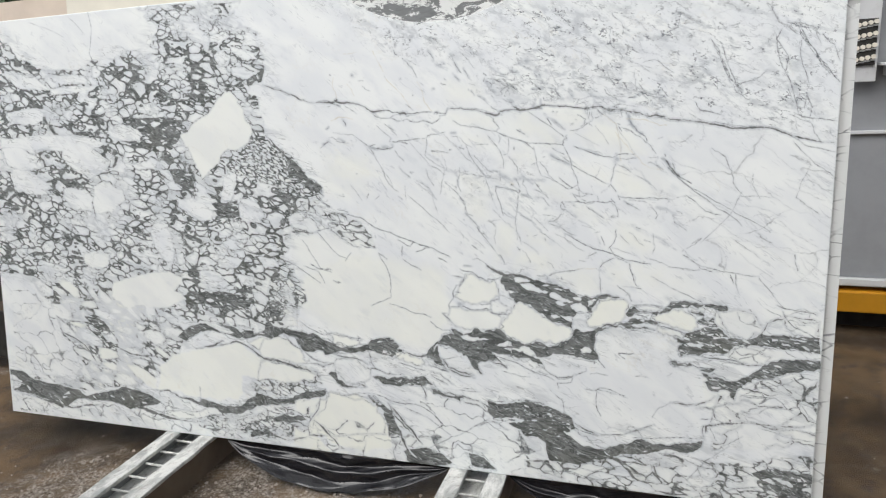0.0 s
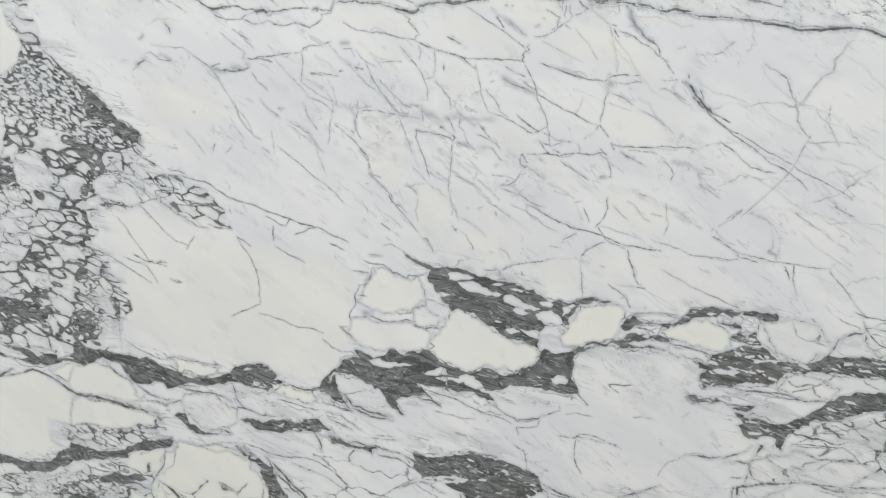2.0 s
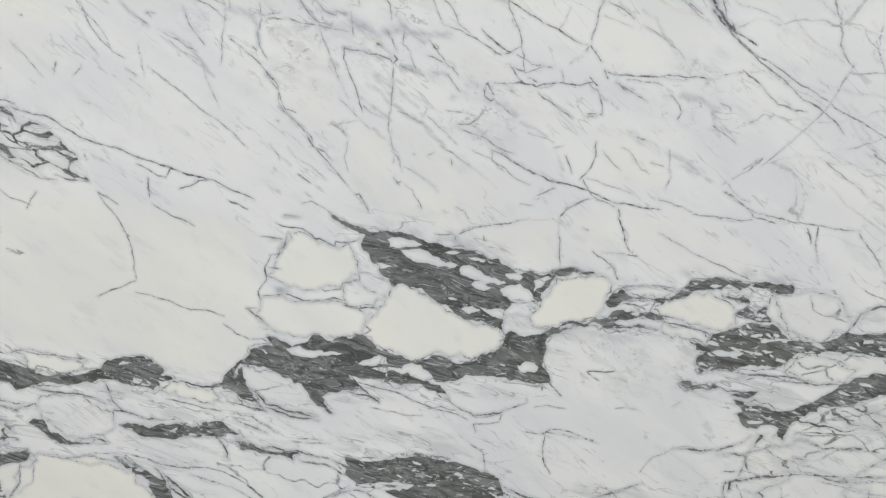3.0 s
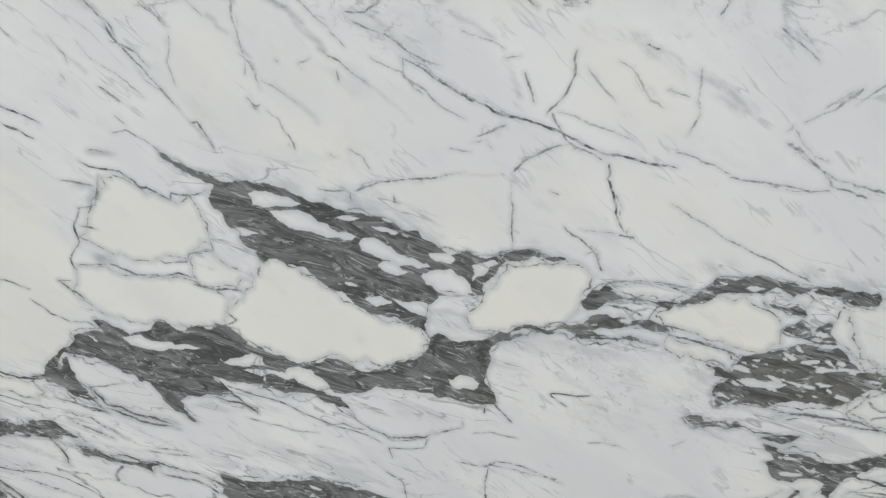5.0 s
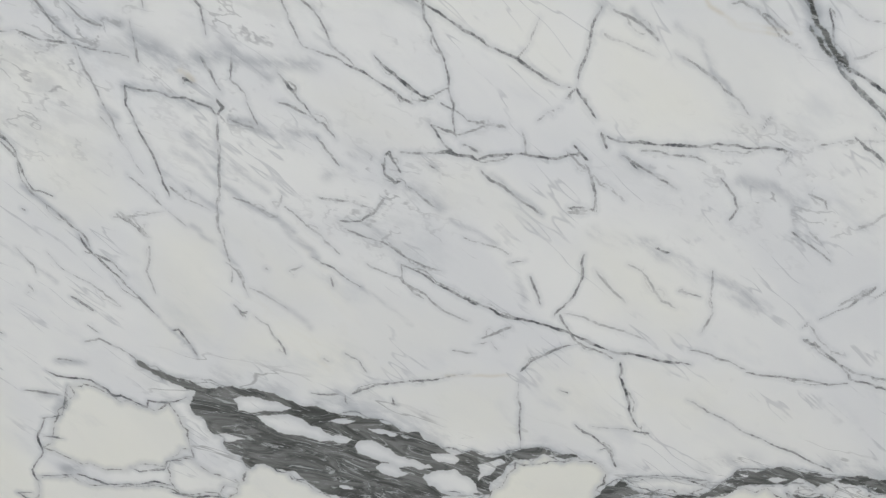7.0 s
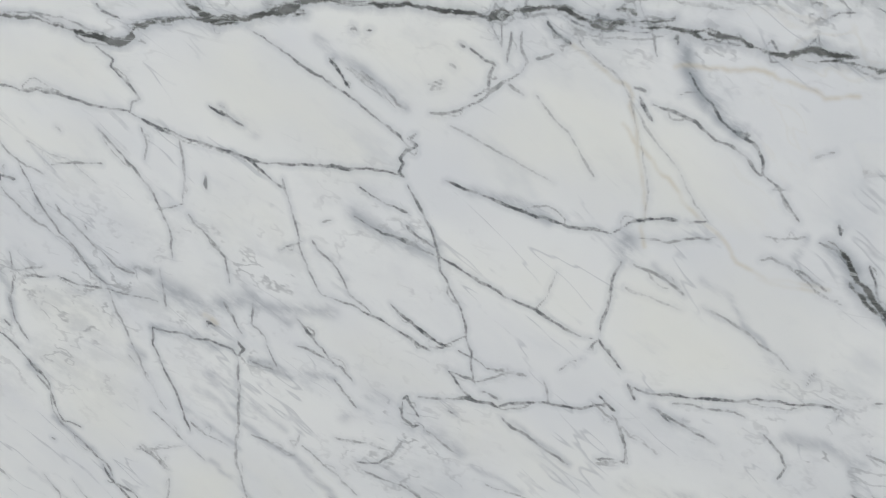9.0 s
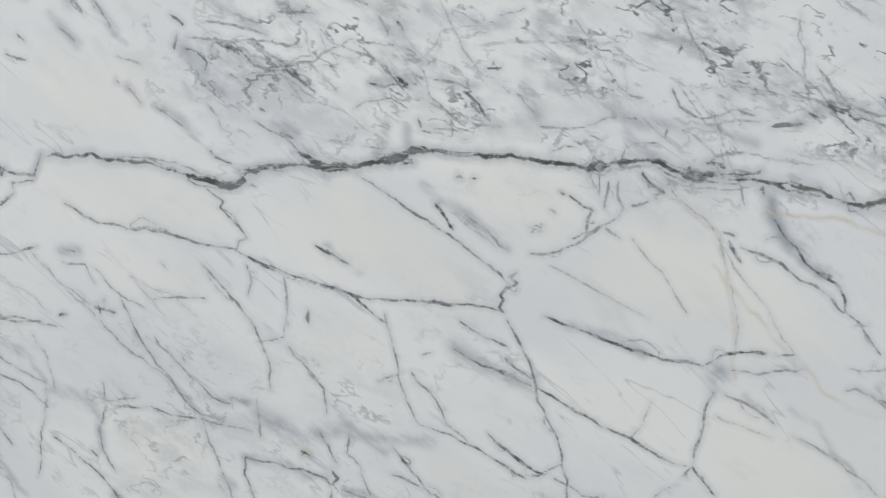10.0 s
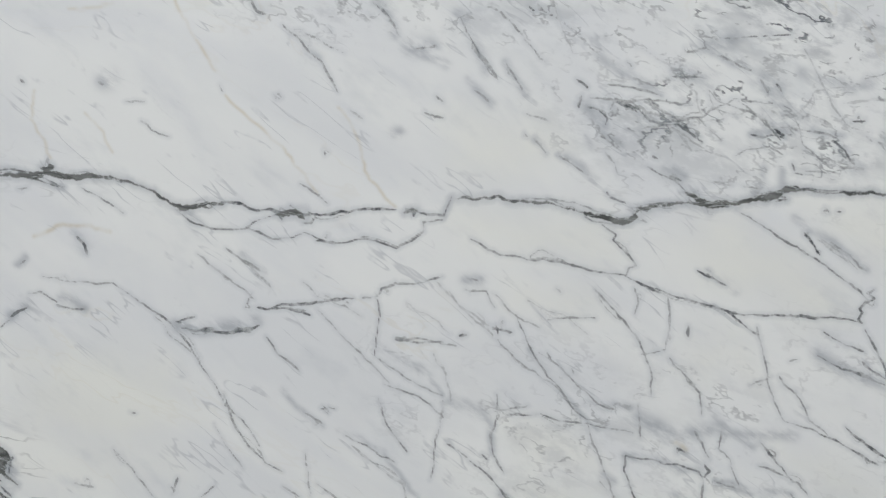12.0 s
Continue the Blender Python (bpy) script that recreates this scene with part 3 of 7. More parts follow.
belt((.905, 1.032), (1.006, 1.02), (1.014, .957), (.926, .979), lenses=5, size=.015, lean=-10)
belt((1.085, .905), (1.195, .915), (1.203, .847), (1.106, .846), lenses=4, size=.015, lean=-10)
belt((.987, .572), (1.101, .577), (1.246, .552), (1.22, .512), (1.071, .511), (.997, .54), lenses=10, size=.015, lean=-10)
belt((.89, 1.333), (.939, 1.31), (.949, 1.269), (.884, 1.262), (.854, 1.304), lenses=3, size=.015, lean=-10)
belt((.005, .184), (.091, .178), (.136, .152), (.259, .143), (.379, .13), (.407, .108), (.279, .042), (.19, .075), (.017, .097), lenses=6, size=.02, lean=-20)
belt((.407, .103), (.542, .14), (.672, .156), (.793, .116), (.694, .083), (.637, .073), (.524, .095), lenses=6, size=.018, lean=-15)
belt((1.847, .038), (1.91, .062), (1.972, .043), (2.002, .017), (1.878, .015), lenses=0, size=.01, lean=-10)
belt((2.063, .061), (2.093, .058), (2.157, .013), (2.072, .018), lenses=0, size=.01, lean=-10)
belt((2.94, .104), (2.985, .124), (3.046, .123), (3.105, .114), (3.102, .095), (3.047, .098), (3.001, .1), lenses=2, size=.02, lean=-8)
belt((.866, .152), (.974, .149), (1.068, .135), (1.162, .135), (1.242, .19), (1.331, .181), (1.412, .192), (1.431, .21), (1.528, .235), (1.518, .214), (1.428, .18), (1.347, .161), (1.246, .146), (1.168, .109), (1.082, .101), (.989, .122), lenses=5, size=.022, lean=-8)
belt((.896, .389), (.961, .435), (1.039, .448), (1.13, .444), (1.182, .423), (1.272, .431), (1.309, .446), (1.379, .45), (1.445, .43), (1.543, .404), (1.625, .398), (1.707, .414), (1.787, .435), (1.816, .414), (1.767, .38), (1.713, .392), (1.623, .378), (1.525, .387), (1.44, .374), (1.41, .42), (1.352, .44), (1.309, .411), (1.253, .419), (1.161, .402), (1.054, .424), (.996, .412), (.932, .375), lenses=5, size=.02, lean=-8)
belt((1.826, .038), (1.891, .058), (1.968, .043), (1.998, .014), (1.84, -.005), lenses=3, size=.02, lean=-30)
belt((2.96, .435), (2.992, .456), (3.046, .46), (3.098, .46), (3.1, .438), (3.028, .42), (2.973, .41), (2.929, .393), (2.885, .37), (2.839, .359), (2.815, .377), (2.849, .387), (2.884, .383), (2.918, .399), lenses=9, size=.020, lean=-8)
belt((2.13, .252), (2.196, .246), (2.253, .259), (2.308, .249), (2.377, .233), (2.411, .207), (2.432, .165), (2.473, .139), (2.513, .126), (2.578, .151), (2.641, .169), (2.692, .163), (2.754, .177), (2.802, .19), (2.797, .168), (2.743, .143), (2.668, .138), (2.592, .12), (2.513, .096), (2.433, .067), (2.336, .07), (2.322, .13), (2.266, .162), (2.195, .185), (2.152, .212), lenses=14, size=.020, lean=-14)
belt((2.854, .499), (2.909, .511), (2.964, .525), (3.029, .526), (3.093, .507), (3.096, .482), (3.022, .488), (2.955, .496), (2.9, .485), lenses=10, size=.014, lean=-8)
belt((3.018, .53), (3.061, .53), (3.092, .526), (3.096, .482), (3.044, .489), (3.015, .509), lenses=8, size=.014, lean=-6)
belt((.441, .444), (.54, .426), (.565, .381), (.494, .388), lenses=6, size=.014, lean=-20)
clast(.15, (.114, 1.649), (.56, 1.638), (.799, 1.63), (.85, 1.57), (.895, 1.556), (.865, 1.498), (.785, 1.473), (.719, 1.46), (.569, 1.449), (.539, 1.425), (.398, 1.423), (.284, 1.445), (.214, 1.477), (.161, 1.536), (.106, 1.584), rim=0)
clast(.5, (1.167, 1.31), (1.217, 1.278), (1.243, 1.237), (1.276, 1.156), (1.255, 1.117), (1.194, 1.093), (1.146, 1.085), (1.126, 1.049), (1.093, 1.029), (1.049, .992), (1.02, 1.04), (1.005, 1.082), (.96, 1.156), (1.031, 1.205), (1.108, 1.252), rim=2)
clast(.1, (.655, 1.203), (.735, 1.2), (.786, 1.171), (.779, 1.15), (.717, 1.141), (.657, 1.164), rim=3)
clast(.15, (.396, 1.138), (.509, 1.129), (.629, 1.068), (.605, 1.025), (.511, 1.004), (.443, 1.038), (.386, 1.094), rim=3)
clast(.15, (.099, 1.031), (.205, 1.018), (.331, .937), (.195, .937), (.123, .972), rim=3)
clast(.1, (.383, .96), (.492, .959), (.526, .87), (.427, .881), (.38, .937), rim=3)
clast(.25, (.536, .97), (.621, .987), (.673, .959), (.689, .921), (.64, .893), (.623, .86), (.534, .863), (.532, .926), rim=3)
clast(.05, (1.112, .936), (1.138, .967), (1.159, 1.028), (1.201, 1.007), (1.186, .956), (1.151, .905), (1.122, .909), rim=3)
clast(.05, (1.208, .921), (1.244, .926), (1.294, .885), (1.306, .855), (1.262, .832), (1.215, .839), (1.194, .884), rim=3)
clast(.05, (.928, .936), (1.011, .915), (1.082, .863), (1.088, .838), (1.018, .841), (.932, .887), rim=3)
clast(.1, (.816, .829), (.862, .818), (.896, .754), (.897, .689), (.872, .677), (.816, .73), (.801, .785), rim=3)
clast(.15, (.466, .7), (.554, .72), (.595, .703), (.582, .657), (.523, .637), (.469, .665), rim=3)
clast(.05, (1.096, .695), (1.134, .713), (1.207, .698), (1.193, .676), (1.131, .657), (1.094, .669), rim=3)
clast(.05, (.911, .711), (.945, .716), (.956, .68), (.924, .668), rim=3)
clast(.0, (.01, .567), (.184, .574), (.268, .506), (.314, .365), (.367, .297), (.421, .241), (.37, .182), (.232, .178), (.078, .202), (.009, .222), rim=0)
clast(.4, (.598, .59), (.74, .629), (.875, .645), (.939, .625), (.895, .568), (.945, .538), (.864, .501), (.756, .495), (.645, .489), (.579, .532), rim=0)
clast(.05, (.354, 1.414), (.481, 1.403), (.548, 1.372), (.449, 1.366), (.379, 1.38), rim=3)
clast(.05, (.119, 1.439), (.222, 1.422), (.305, 1.373), (.316, 1.34), (.214, 1.356), (.13, 1.405), rim=3)
clast(.05, (.356, 1.353), (.476, 1.36), (.545, 1.348), (.431, 1.332), (.359, 1.327), rim=3)
clast(.05, (.112, 1.266), (.292, 1.253), (.304, 1.23), (.228, 1.217), (.124, 1.234), rim=3)
clast(.05, (1.133, 1.44), (1.169, 1.451), (1.198, 1.43), (1.189, 1.397), (1.153, 1.393), (1.131, 1.414), rim=3)
clast(.1, (1.113, 1.506), (1.173, 1.515), (1.202, 1.494), (1.159, 1.472), (1.116, 1.48), rim=3)
clast(.05, (1.194, 1.465), (1.274, 1.441), (1.306, 1.409), (1.249, 1.413), (1.199, 1.436), rim=3)
clast(.05, (1.196, 1.387), (1.247, 1.388), (1.304, 1.361), (1.268, 1.344), (1.203, 1.357), rim=3)
clast(.05, (1.267, .71), (1.349, .702), (1.359, .671), (1.3, .663), rim=3)
clast(.05, (1.005, .649), (1.105, .642), (1.164, .601), (1.114, .584), (1.014, .606), rim=3)
clast(.05, (1.167, .644), (1.251, .636), (1.261, .605), (1.201, .603), rim=2)
clast(.05, (.723, 1.055), (.818, 1.079), (.856, 1.064), (.84, 1.032), (.761, 1.029), rim=3)
clast(.05, (.064, 1.124), (.187, 1.128), (.273, 1.085), (.223, 1.04), (.102, 1.054), rim=3)
clast(.0, (-.007, .17), (.07, .139), (.051, .112), (-.004, .107), rim=0)
clast(.0, (.28, .108), (.324, .12), (.34, .097), (.29, .085), rim=0)
clast(.05, (1.021, .455), (1.077, .453), (1.137, .428), (1.154, .418), (1.09, .417), rim=0)
clast(.05, (1.22, .465), (1.25, .467), (1.275, .425), (1.236, .423), rim=0)
clast(.65, (.865, .319), (.985, .344), (1.062, .357), (1.177, .386), (1.26, .334), (1.364, .317), (1.496, .287), (1.41, .253), (1.269, .255), (1.178, .256), (1.178, .188), (1.156, .16), (1.069, .147), (.975, .156), (.898, .167), (.778, .168), (.795, .262), rim=0)
clast(.7, (1.213, .384), (1.323, .415), (1.391, .403), (1.412, .356), (1.383, .331), (1.296, .332), rim=2)
clast(.85, (1.56, .221), (1.644, .232), (1.723, .187), (1.76, .142), (1.778, .046), (1.678, .018), (1.544, .036), (1.481, .097), (1.52, .152), rim=0)
clast(.6, (1.42, .189), (1.517, .206), (1.495, .158), (1.449, .128), (1.398, .14), rim=0)
clast(.7, (1.391, .08), (1.493, .048), (1.558, 0), (1.385, .015), rim=0)
clast(.4, (.906, .097), (1.046, .121), (1.081, .096), (.941, .064), (.819, .052), (.803, .078), rim=2)
clast(.35, (2.844, .466), (2.877, .487), (2.933, .491), (3.012, .47), (2.992, .45), (2.926, .445), (2.868, .454), rim=0)
clast(.2, (3.014, .584), (3.057, .58), (3.087, .569), (3.091, .532), (3.05, .536), (3.016, .553), rim=2)
clast(.0, (2.377, .174), (2.431, .187), (2.485, .17), (2.538, .154), (2.499, .127), (2.446, .129), rim=0)
clast(.0, (2.188, .208), (2.252, .209), (2.28, .201), (2.224, .185), rim=0)
clast(.15, (1.405, .857), (1.433, .874), (1.458, .874), (1.502, .847), (1.526, .815), (1.493, .798), (1.446, .814), (1.405, .83), rim=2)
belt((2.13, .707), (2.142, .699), (2.163, .69), (2.182, .684), (2.215, .681), (2.243, .679), (2.27, .669), (2.292, .663), (2.319, .656), (2.347, .651), (2.38, .639), (2.408, .627), (2.42, .62), (2.448, .62), (2.476, .615), (2.495, .624), (2.514, .627), (2.536, .62), (2.554, .615), (2.537, .615), (2.509, .615), (2.49, .611), (2.478, .592), (2.466, .584), (2.468, .569), (2.456, .565), (2.438, .566), (2.421, .562), (2.411, .551), (2.407, .528), (2.411, .505), (2.401, .517), (2.38, .524), (2.349, .53), (2.326, .542), (2.302, .558), (2.285, .571), (2.265, .583), (2.245, .591), (2.224, .586), (2.223, .603), (2.206, .607), (2.205, .622), (2.191, .63), (2.179, .647), (2.175, .659), (2.183, .674), (2.17, .679), (2.154, .687), (2.14, .696), rough=.0055, lenses=3, size=.010, lean=-8)
belt((1.896, .387), (1.919, .394), (1.938, .423), (1.965, .444), (1.977, .462), (2.016, .471), (2.006, .486), (2.035, .479), (2.049, .47), (2.078, .481), (2.087, .494), (2.125, .489), (2.155, .49), (2.159, .499), (2.188, .494), (2.189, .481), (2.213, .469), (2.211, .415), (2.187, .412), (2.166, .412), (2.154, .417), (2.144, .42), (2.164, .392), (2.143, .389), (2.107, .382), (2.095, .374), (2.102, .357), (2.112, .339), (2.094, .351), (2.076, .367), (2.066, .389), (2.042, .408), (2.011, .422), (1.979, .431), (1.955, .433), (1.943, .415), (1.952, .398), (1.925, .388), rough=.0055, lenses=3, size=.010, lean=-8)
belt((2.21, .471), (2.238, .46), (2.251, .453), (2.277, .454), (2.29, .463), (2.309, .462), (2.328, .449), (2.354, .452), (2.379, .467), (2.407, .486), (2.411, .506), (2.434, .505), (2.459, .507), (2.476, .512), (2.486, .506), (2.477, .494), (2.476, .466), (2.481, .442), (2.489, .422), (2.488, .418), (2.463, .416), (2.437, .422), (2.405, .425), (2.379, .428), (2.347, .428), (2.327, .415), (2.307, .411), (2.291, .418), (2.277, .414), (2.306, .4), (2.319, .379), (2.299, .39), (2.273, .405), (2.24, .405), (2.206, .408), rough=.0055, lenses=3, size=.010, lean=-8)
belt((2.579, .585), (2.592, .593), (2.613, .584), (2.625, .579), (2.658, .578), (2.679, .585), (2.697, .602), (2.71, .612), (2.731, .614), (2.763, .613), (2.801, .609), (2.853, .607), (2.857, .594), (2.832, .592), (2.819, .601), (2.792, .605), (2.766, .602), (2.746, .597), (2.725, .596), (2.704, .592), (2.69, .582), (2.67, .575), (2.648, .574), (2.619, .577), (2.598, .573), (2.577, .56), (2.57, .57), rough=.0055, lenses=3, size=.010, lean=-8)
belt((2.556, .54), (2.574, .542), (2.583, .554), (2.606, .552), (2.64, .554), (2.661, .548), (2.665, .542), (2.642, .542), (2.614, .541), (2.591, .538), (2.569, .534), (2.593, .529), (2.627, .533), (2.657, .525), (2.628, .525), (2.593, .524), (2.558, .528), (2.523, .524), (2.494, .511), (2.483, .506), (2.476, .512), (2.488, .523), (2.511, .53), (2.534, .53), rough=.0055, lenses=3, size=.010, lean=-8)
belt((2.71, .504), (2.725, .502), (2.738, .494), (2.744, .519), (2.765, .525), (2.785, .531), (2.805, .54), (2.833, .54), (2.847, .53), (2.863, .514), (2.886, .509), (2.893, .487), (2.869, .476), (2.85, .463), (2.822, .462), (2.798, .462), (2.783, .452), (2.748, .453), (2.731, .447), (2.725, .463), (2.727, .479), (2.739, .488), (2.722, .49), rough=.0055, lenses=30, size=.010, lean=-8)
belt((2.75, .591), (2.771, .583), (2.793, .581), (2.795, .575), (2.779, .575), (2.761, .582), rough=.0055, lenses=3, size=.010, lean=-8)
belt((2.778, .559), (2.792, .568), (2.806, .555), (2.818, .57), (2.832, .543), (2.809, .545), (2.791, .55), (2.776, .555), rough=.0055, lenses=9, size=.010, lean=-8)
belt((2.702, .427), (2.722, .433), (2.736, .427), (2.759, .43), (2.767, .422), (2.75, .416), (2.732, .418), (2.714, .415), rough=.0055, lenses=3, size=.010, lean=-8)
belt((2.789, .408), (2.805, .416), (2.829, .416), (2.82, .406), (2.799, .405), rough=.0055, lenses=3, size=.010, lean=-8)
belt((2.794, .4), (2.823, .395), (2.843, .388), (2.862, .373), (2.878, .373), (2.903, .388), (2.923, .399), (2.928, .382), (2.891, .368), (2.885, .349), (2.836, .346), (2.815, .353), (2.823, .372), (2.806, .388), rough=.0055, lenses=12, size=.010, lean=-8)
belt((1.872, .309), (1.903, .315), (1.922, .3), (1.942, .291), (1.912, .291), (1.867, .293), rough=.0055, lenses=3, size=.010, lean=-8)
belt((1.292, .454), (1.346, .451), (1.371, .44), (1.439, .444), (1.464, .433), (1.515, .423), (1.565, .407), (1.627, .393), (1.704, .392), (1.677, .384), (1.6, .384), (1.531, .362), (1.521, .378), (1.468, .384), (1.436, .389), (1.414, .419), (1.37, .437), (1.31, .409), (1.284, .418), rough=.0055, lenses=3, size=.010, lean=-8)
belt((1.68, .403), (1.715, .431), (1.747, .439), (1.796, .436), (1.806, .418), (1.775, .416), (1.733, .423), (1.711, .399), (1.692, .397), rough=.0055, lenses=3, size=.010, lean=-8)
belt((1.742, .395), (1.805, .406), (1.829, .401), (1.789, .373), (1.759, .383), rough=.0055, lenses=9, size=.010, lean=-8)
belt((1.717, .298), (1.768, .294), (1.819, .305), (1.881, .307), (1.917, .3), (1.91, .284), (1.867, .28), (1.816, .272), (1.778, .275), (1.741, .285), rough=.0055, lenses=12, size=.010, lean=-8)
belt((1.54, .294), (1.568, .303), (1.584, .277), (1.608, .259), (1.675, .268), (1.687, .26), (1.633, .251), (1.593, .251), (1.564, .276), rough=.0055, lenses=6, size=.010, lean=-8)
belt((1.236, .197), (1.277, .187), (1.318, .176), (1.391, .186), (1.423, .208), (1.48, .22), (1.529, .227), (1.52, .21), (1.45, .203), (1.405, .185), (1.388, .169), (1.316, .164), (1.227, .156), rough=.0055, lenses=3, size=.010, lean=-8)
belt((1.302, .094), (1.351, .125), (1.409, .128), (1.448, .11), (1.418, .103), (1.359, .093), (1.323, .092), rough=.0055, lenses=3, size=.010, lean=-8)
belt((1.201, .038), (1.264, .053), (1.321, .044), (1.197, .021), rough=.0055, lenses=3, size=.010, lean=-8)
belt((1.458, .089), (1.486, .085), (1.509, .057), (1.452, .053), rough=.0055, lenses=3, size=.010, lean=-8)
belt((1.695, .227), (1.745, .204), (1.781, .181), (1.789, .14), (1.824, .094), (1.771, .087), (1.763, .137), (1.755, .178), (1.719, .209), rough=.0055, lenses=3, size=.010, lean=-8)
belt((1.918, .383), (1.944, .403), (1.951, .422), (1.969, .43), (1.961, .392), (1.993, .339), (1.947, .366), rough=.0055, lenses=3, size=.010, lean=-8)
belt((1.939, .27), (1.987, .257), (2.047, .254), (2.034, .24), (1.987, .252), (1.938, .257), rough=.0055, lenses=3, size=.010, lean=-8)
belt((2.111, .241), (2.152, .239), (2.199, .243), (2.245, .239), (2.262, .256), (2.301, .254), (2.323, .243), (2.346, .233), (2.39, .229), (2.412, .202), (2.379, .205), (2.335, .193), (2.267, .186), (2.198, .191), (2.151, .193), (2.128, .214), rough=.0055, lenses=18, size=.010, lean=-8)
belt((2.232, .182), (2.29, .182), (2.346, .195), (2.369, .157), (2.255, .144), rough=.0055, lenses=12, size=.010, lean=-8)
belt((2.801, .373), (2.824, .379), (2.858, .375), (2.887, .364), (2.905, .371), (2.888, .353), (2.883, .324), (2.875, .352), (2.842, .351), (2.823, .347), rough=.0055, lenses=3, size=.010, lean=-8)
belt((2.96, .437), (2.994, .45), (3.019, .447), (3.023, .418), (2.983, .401), (2.938, .397), (2.912, .387), (2.946, .408), rough=.0055, lenses=12, size=.010, lean=-8)
belt((1.424, 1.061), (1.445, 1.045), (1.463, 1.02), (1.482, .994), (1.514, .974), (1.541, .958), (1.532, .943), (1.509, .948), (1.478, .974), (1.445, .99), (1.41, .997), rough=.0055, lenses=12, size=.010, lean=-8)
belt((2.955, .112), (3, .126), (3.09, .121), (3.091, .107), (3.017, .102), rough=.0055, lenses=3, size=.010, lean=-8)
clast(.65, (2.224, .584), (2.245, .59), (2.265, .582), (2.285, .569), (2.302, .557), (2.326, .541), (2.349, .529), (2.38, .523), (2.401, .515), (2.409, .498), (2.404, .485), (2.379, .47), (2.357, .458), (2.329, .464), (2.303, .469), (2.284, .462), (2.254, .451), (2.238, .461), (2.214, .471), (2.189, .483), (2.172, .497), (2.177, .513), (2.196, .533), (2.211, .553), (2.219, .572), rough=.0065, rim=.7)
clast(.8, (2.483, .593), (2.49, .609), (2.509, .614), (2.54, .614), (2.564, .613), (2.578, .601), (2.578, .588), (2.569, .577), (2.568, .559), (2.556, .54), (2.534, .533), (2.505, .53), (2.47, .521), (2.45, .539), (2.467, .566), (2.478, .578), rough=.0065, rim=.7)
clast(.6, (2.059, .674), (2.078, .676), (2.096, .667), (2.106, .658), (2.125, .654), (2.155, .66), (2.163, .644), (2.17, .628), (2.17, .605), (2.15, .595), (2.14, .582), (2.104, .579), (2.062, .582), (2.036, .59), (2.017, .599), (2.038, .634), (2.05, .654), rough=.0065, rim=.7)
clast(.75, (2.664, .576), (2.691, .58), (2.71, .591), (2.731, .592), (2.757, .578), (2.775, .559), (2.778, .538), (2.759, .525), (2.735, .529), (2.7, .538), (2.658, .55), (2.648, .56), rough=.0065, rim=.7)
clast(.45, (2.003, .559), (2.039, .564), (2.074, .555), (2.112, .557), (2.143, .554), (2.166, .543), (2.187, .536), (2.174, .512), (2.152, .493), (2.119, .49), (2.088, .496), (2.053, .489), (2.022, .497), (2.006, .511), (1.99, .525), rough=.0065, rim=.7)
clast(.45, (2.824, .585), (2.843, .592), (2.858, .591), (2.885, .512), (2.862, .517), (2.837, .544), (2.822, .567), rough=.0065, rim=.7)
clast(.3, (2.666, .539), (2.695, .531), (2.732, .52), (2.744, .512), (2.74, .496), (2.706, .508), (2.662, .525), rough=.0065, rim=.7)
clast(.2, (2.6, .597), (2.649, .598), (2.677, .594), (2.663, .581), (2.624, .58), (2.598, .586), rough=.0065, rim=.7)
clast(.3, (2.759, .597), (2.787, .602), (2.797, .595), (2.793, .583), (2.771, .585), rough=.0065, rim=.7)
clast(.2, (2.146, .59), (2.168, .593), (2.189, .576), (2.213, .568), (2.192, .548), (2.154, .548), (2.142, .565), rough=.0065, rim=.7)
clast(.5, (1.537, .438), (1.558, .445), (1.621, .437), (1.677, .428), (1.655, .407), (1.601, .393), (1.565, .407), rough=.0065, rim=1.0)
clast(.6, (1.803, .393), (1.852, .39), (1.9, .381), (1.91, .363), (1.897, .35), (1.849, .359), (1.801, .374), rough=.0065, rim=1.0)
clast(.05, (1.56, .335), (1.582, .353), (1.628, .357), (1.671, .338), (1.708, .324), (1.707, .295), (1.675, .272), (1.609, .266), (1.586, .291), rough=.0065, rim=1.0)
clast(.6, (1.282, .41), (1.34, .419), (1.378, .407), (1.414, .384), (1.438, .363), (1.458, .327), (1.403, .323), (1.335, .331), (1.264, .328), rough=.0065, rim=1.0)
clast(.6, (1.261, .314), (1.332, .317), (1.4, .309), (1.466, .294), (1.491, .283), (1.481, .261), (1.403, .248), (1.333, .248), (1.291, .252), (1.247, .248), rough=.0065, rim=1.0)
clast(.75, (1.504, .194), (1.55, .227), (1.602, .218), (1.68, .212), (1.73, .189), (1.752, .15), (1.758, .092), (1.453, .056), (1.454, .103), (1.49, .151), rough=.0065, rim=1.0)
clast(.4, (2.865, .472), (2.899, .486), (2.945, .478), (2.967, .453), (2.951, .439), (2.905, .441), (2.867, .453), rough=.0065, rim=1.0)
clast(.4, (2.973, .463), (2.927, .483), (2.881, .49), (2.866, .459), (2.898, .44), (2.958, .438), rough=.0065, rim=1.0)
clast(.3, (2.824, .589), (2.923, .588), (2.948, .532), (2.911, .509), (2.856, .535), rough=.0065, rim=1.0)
clast(.2, (3.001, .582), (3.042, .574), (3.089, .574), (3.087, .528), (3.032, .529), rough=.0065, rim=1.0)
clast(0, (2.22, .667), (2.228, .671), (2.245, .67), (2.264, .666), (2.275, .66), (2.257, .655), (2.234, .652), (2.223, .655), rough=.0045)
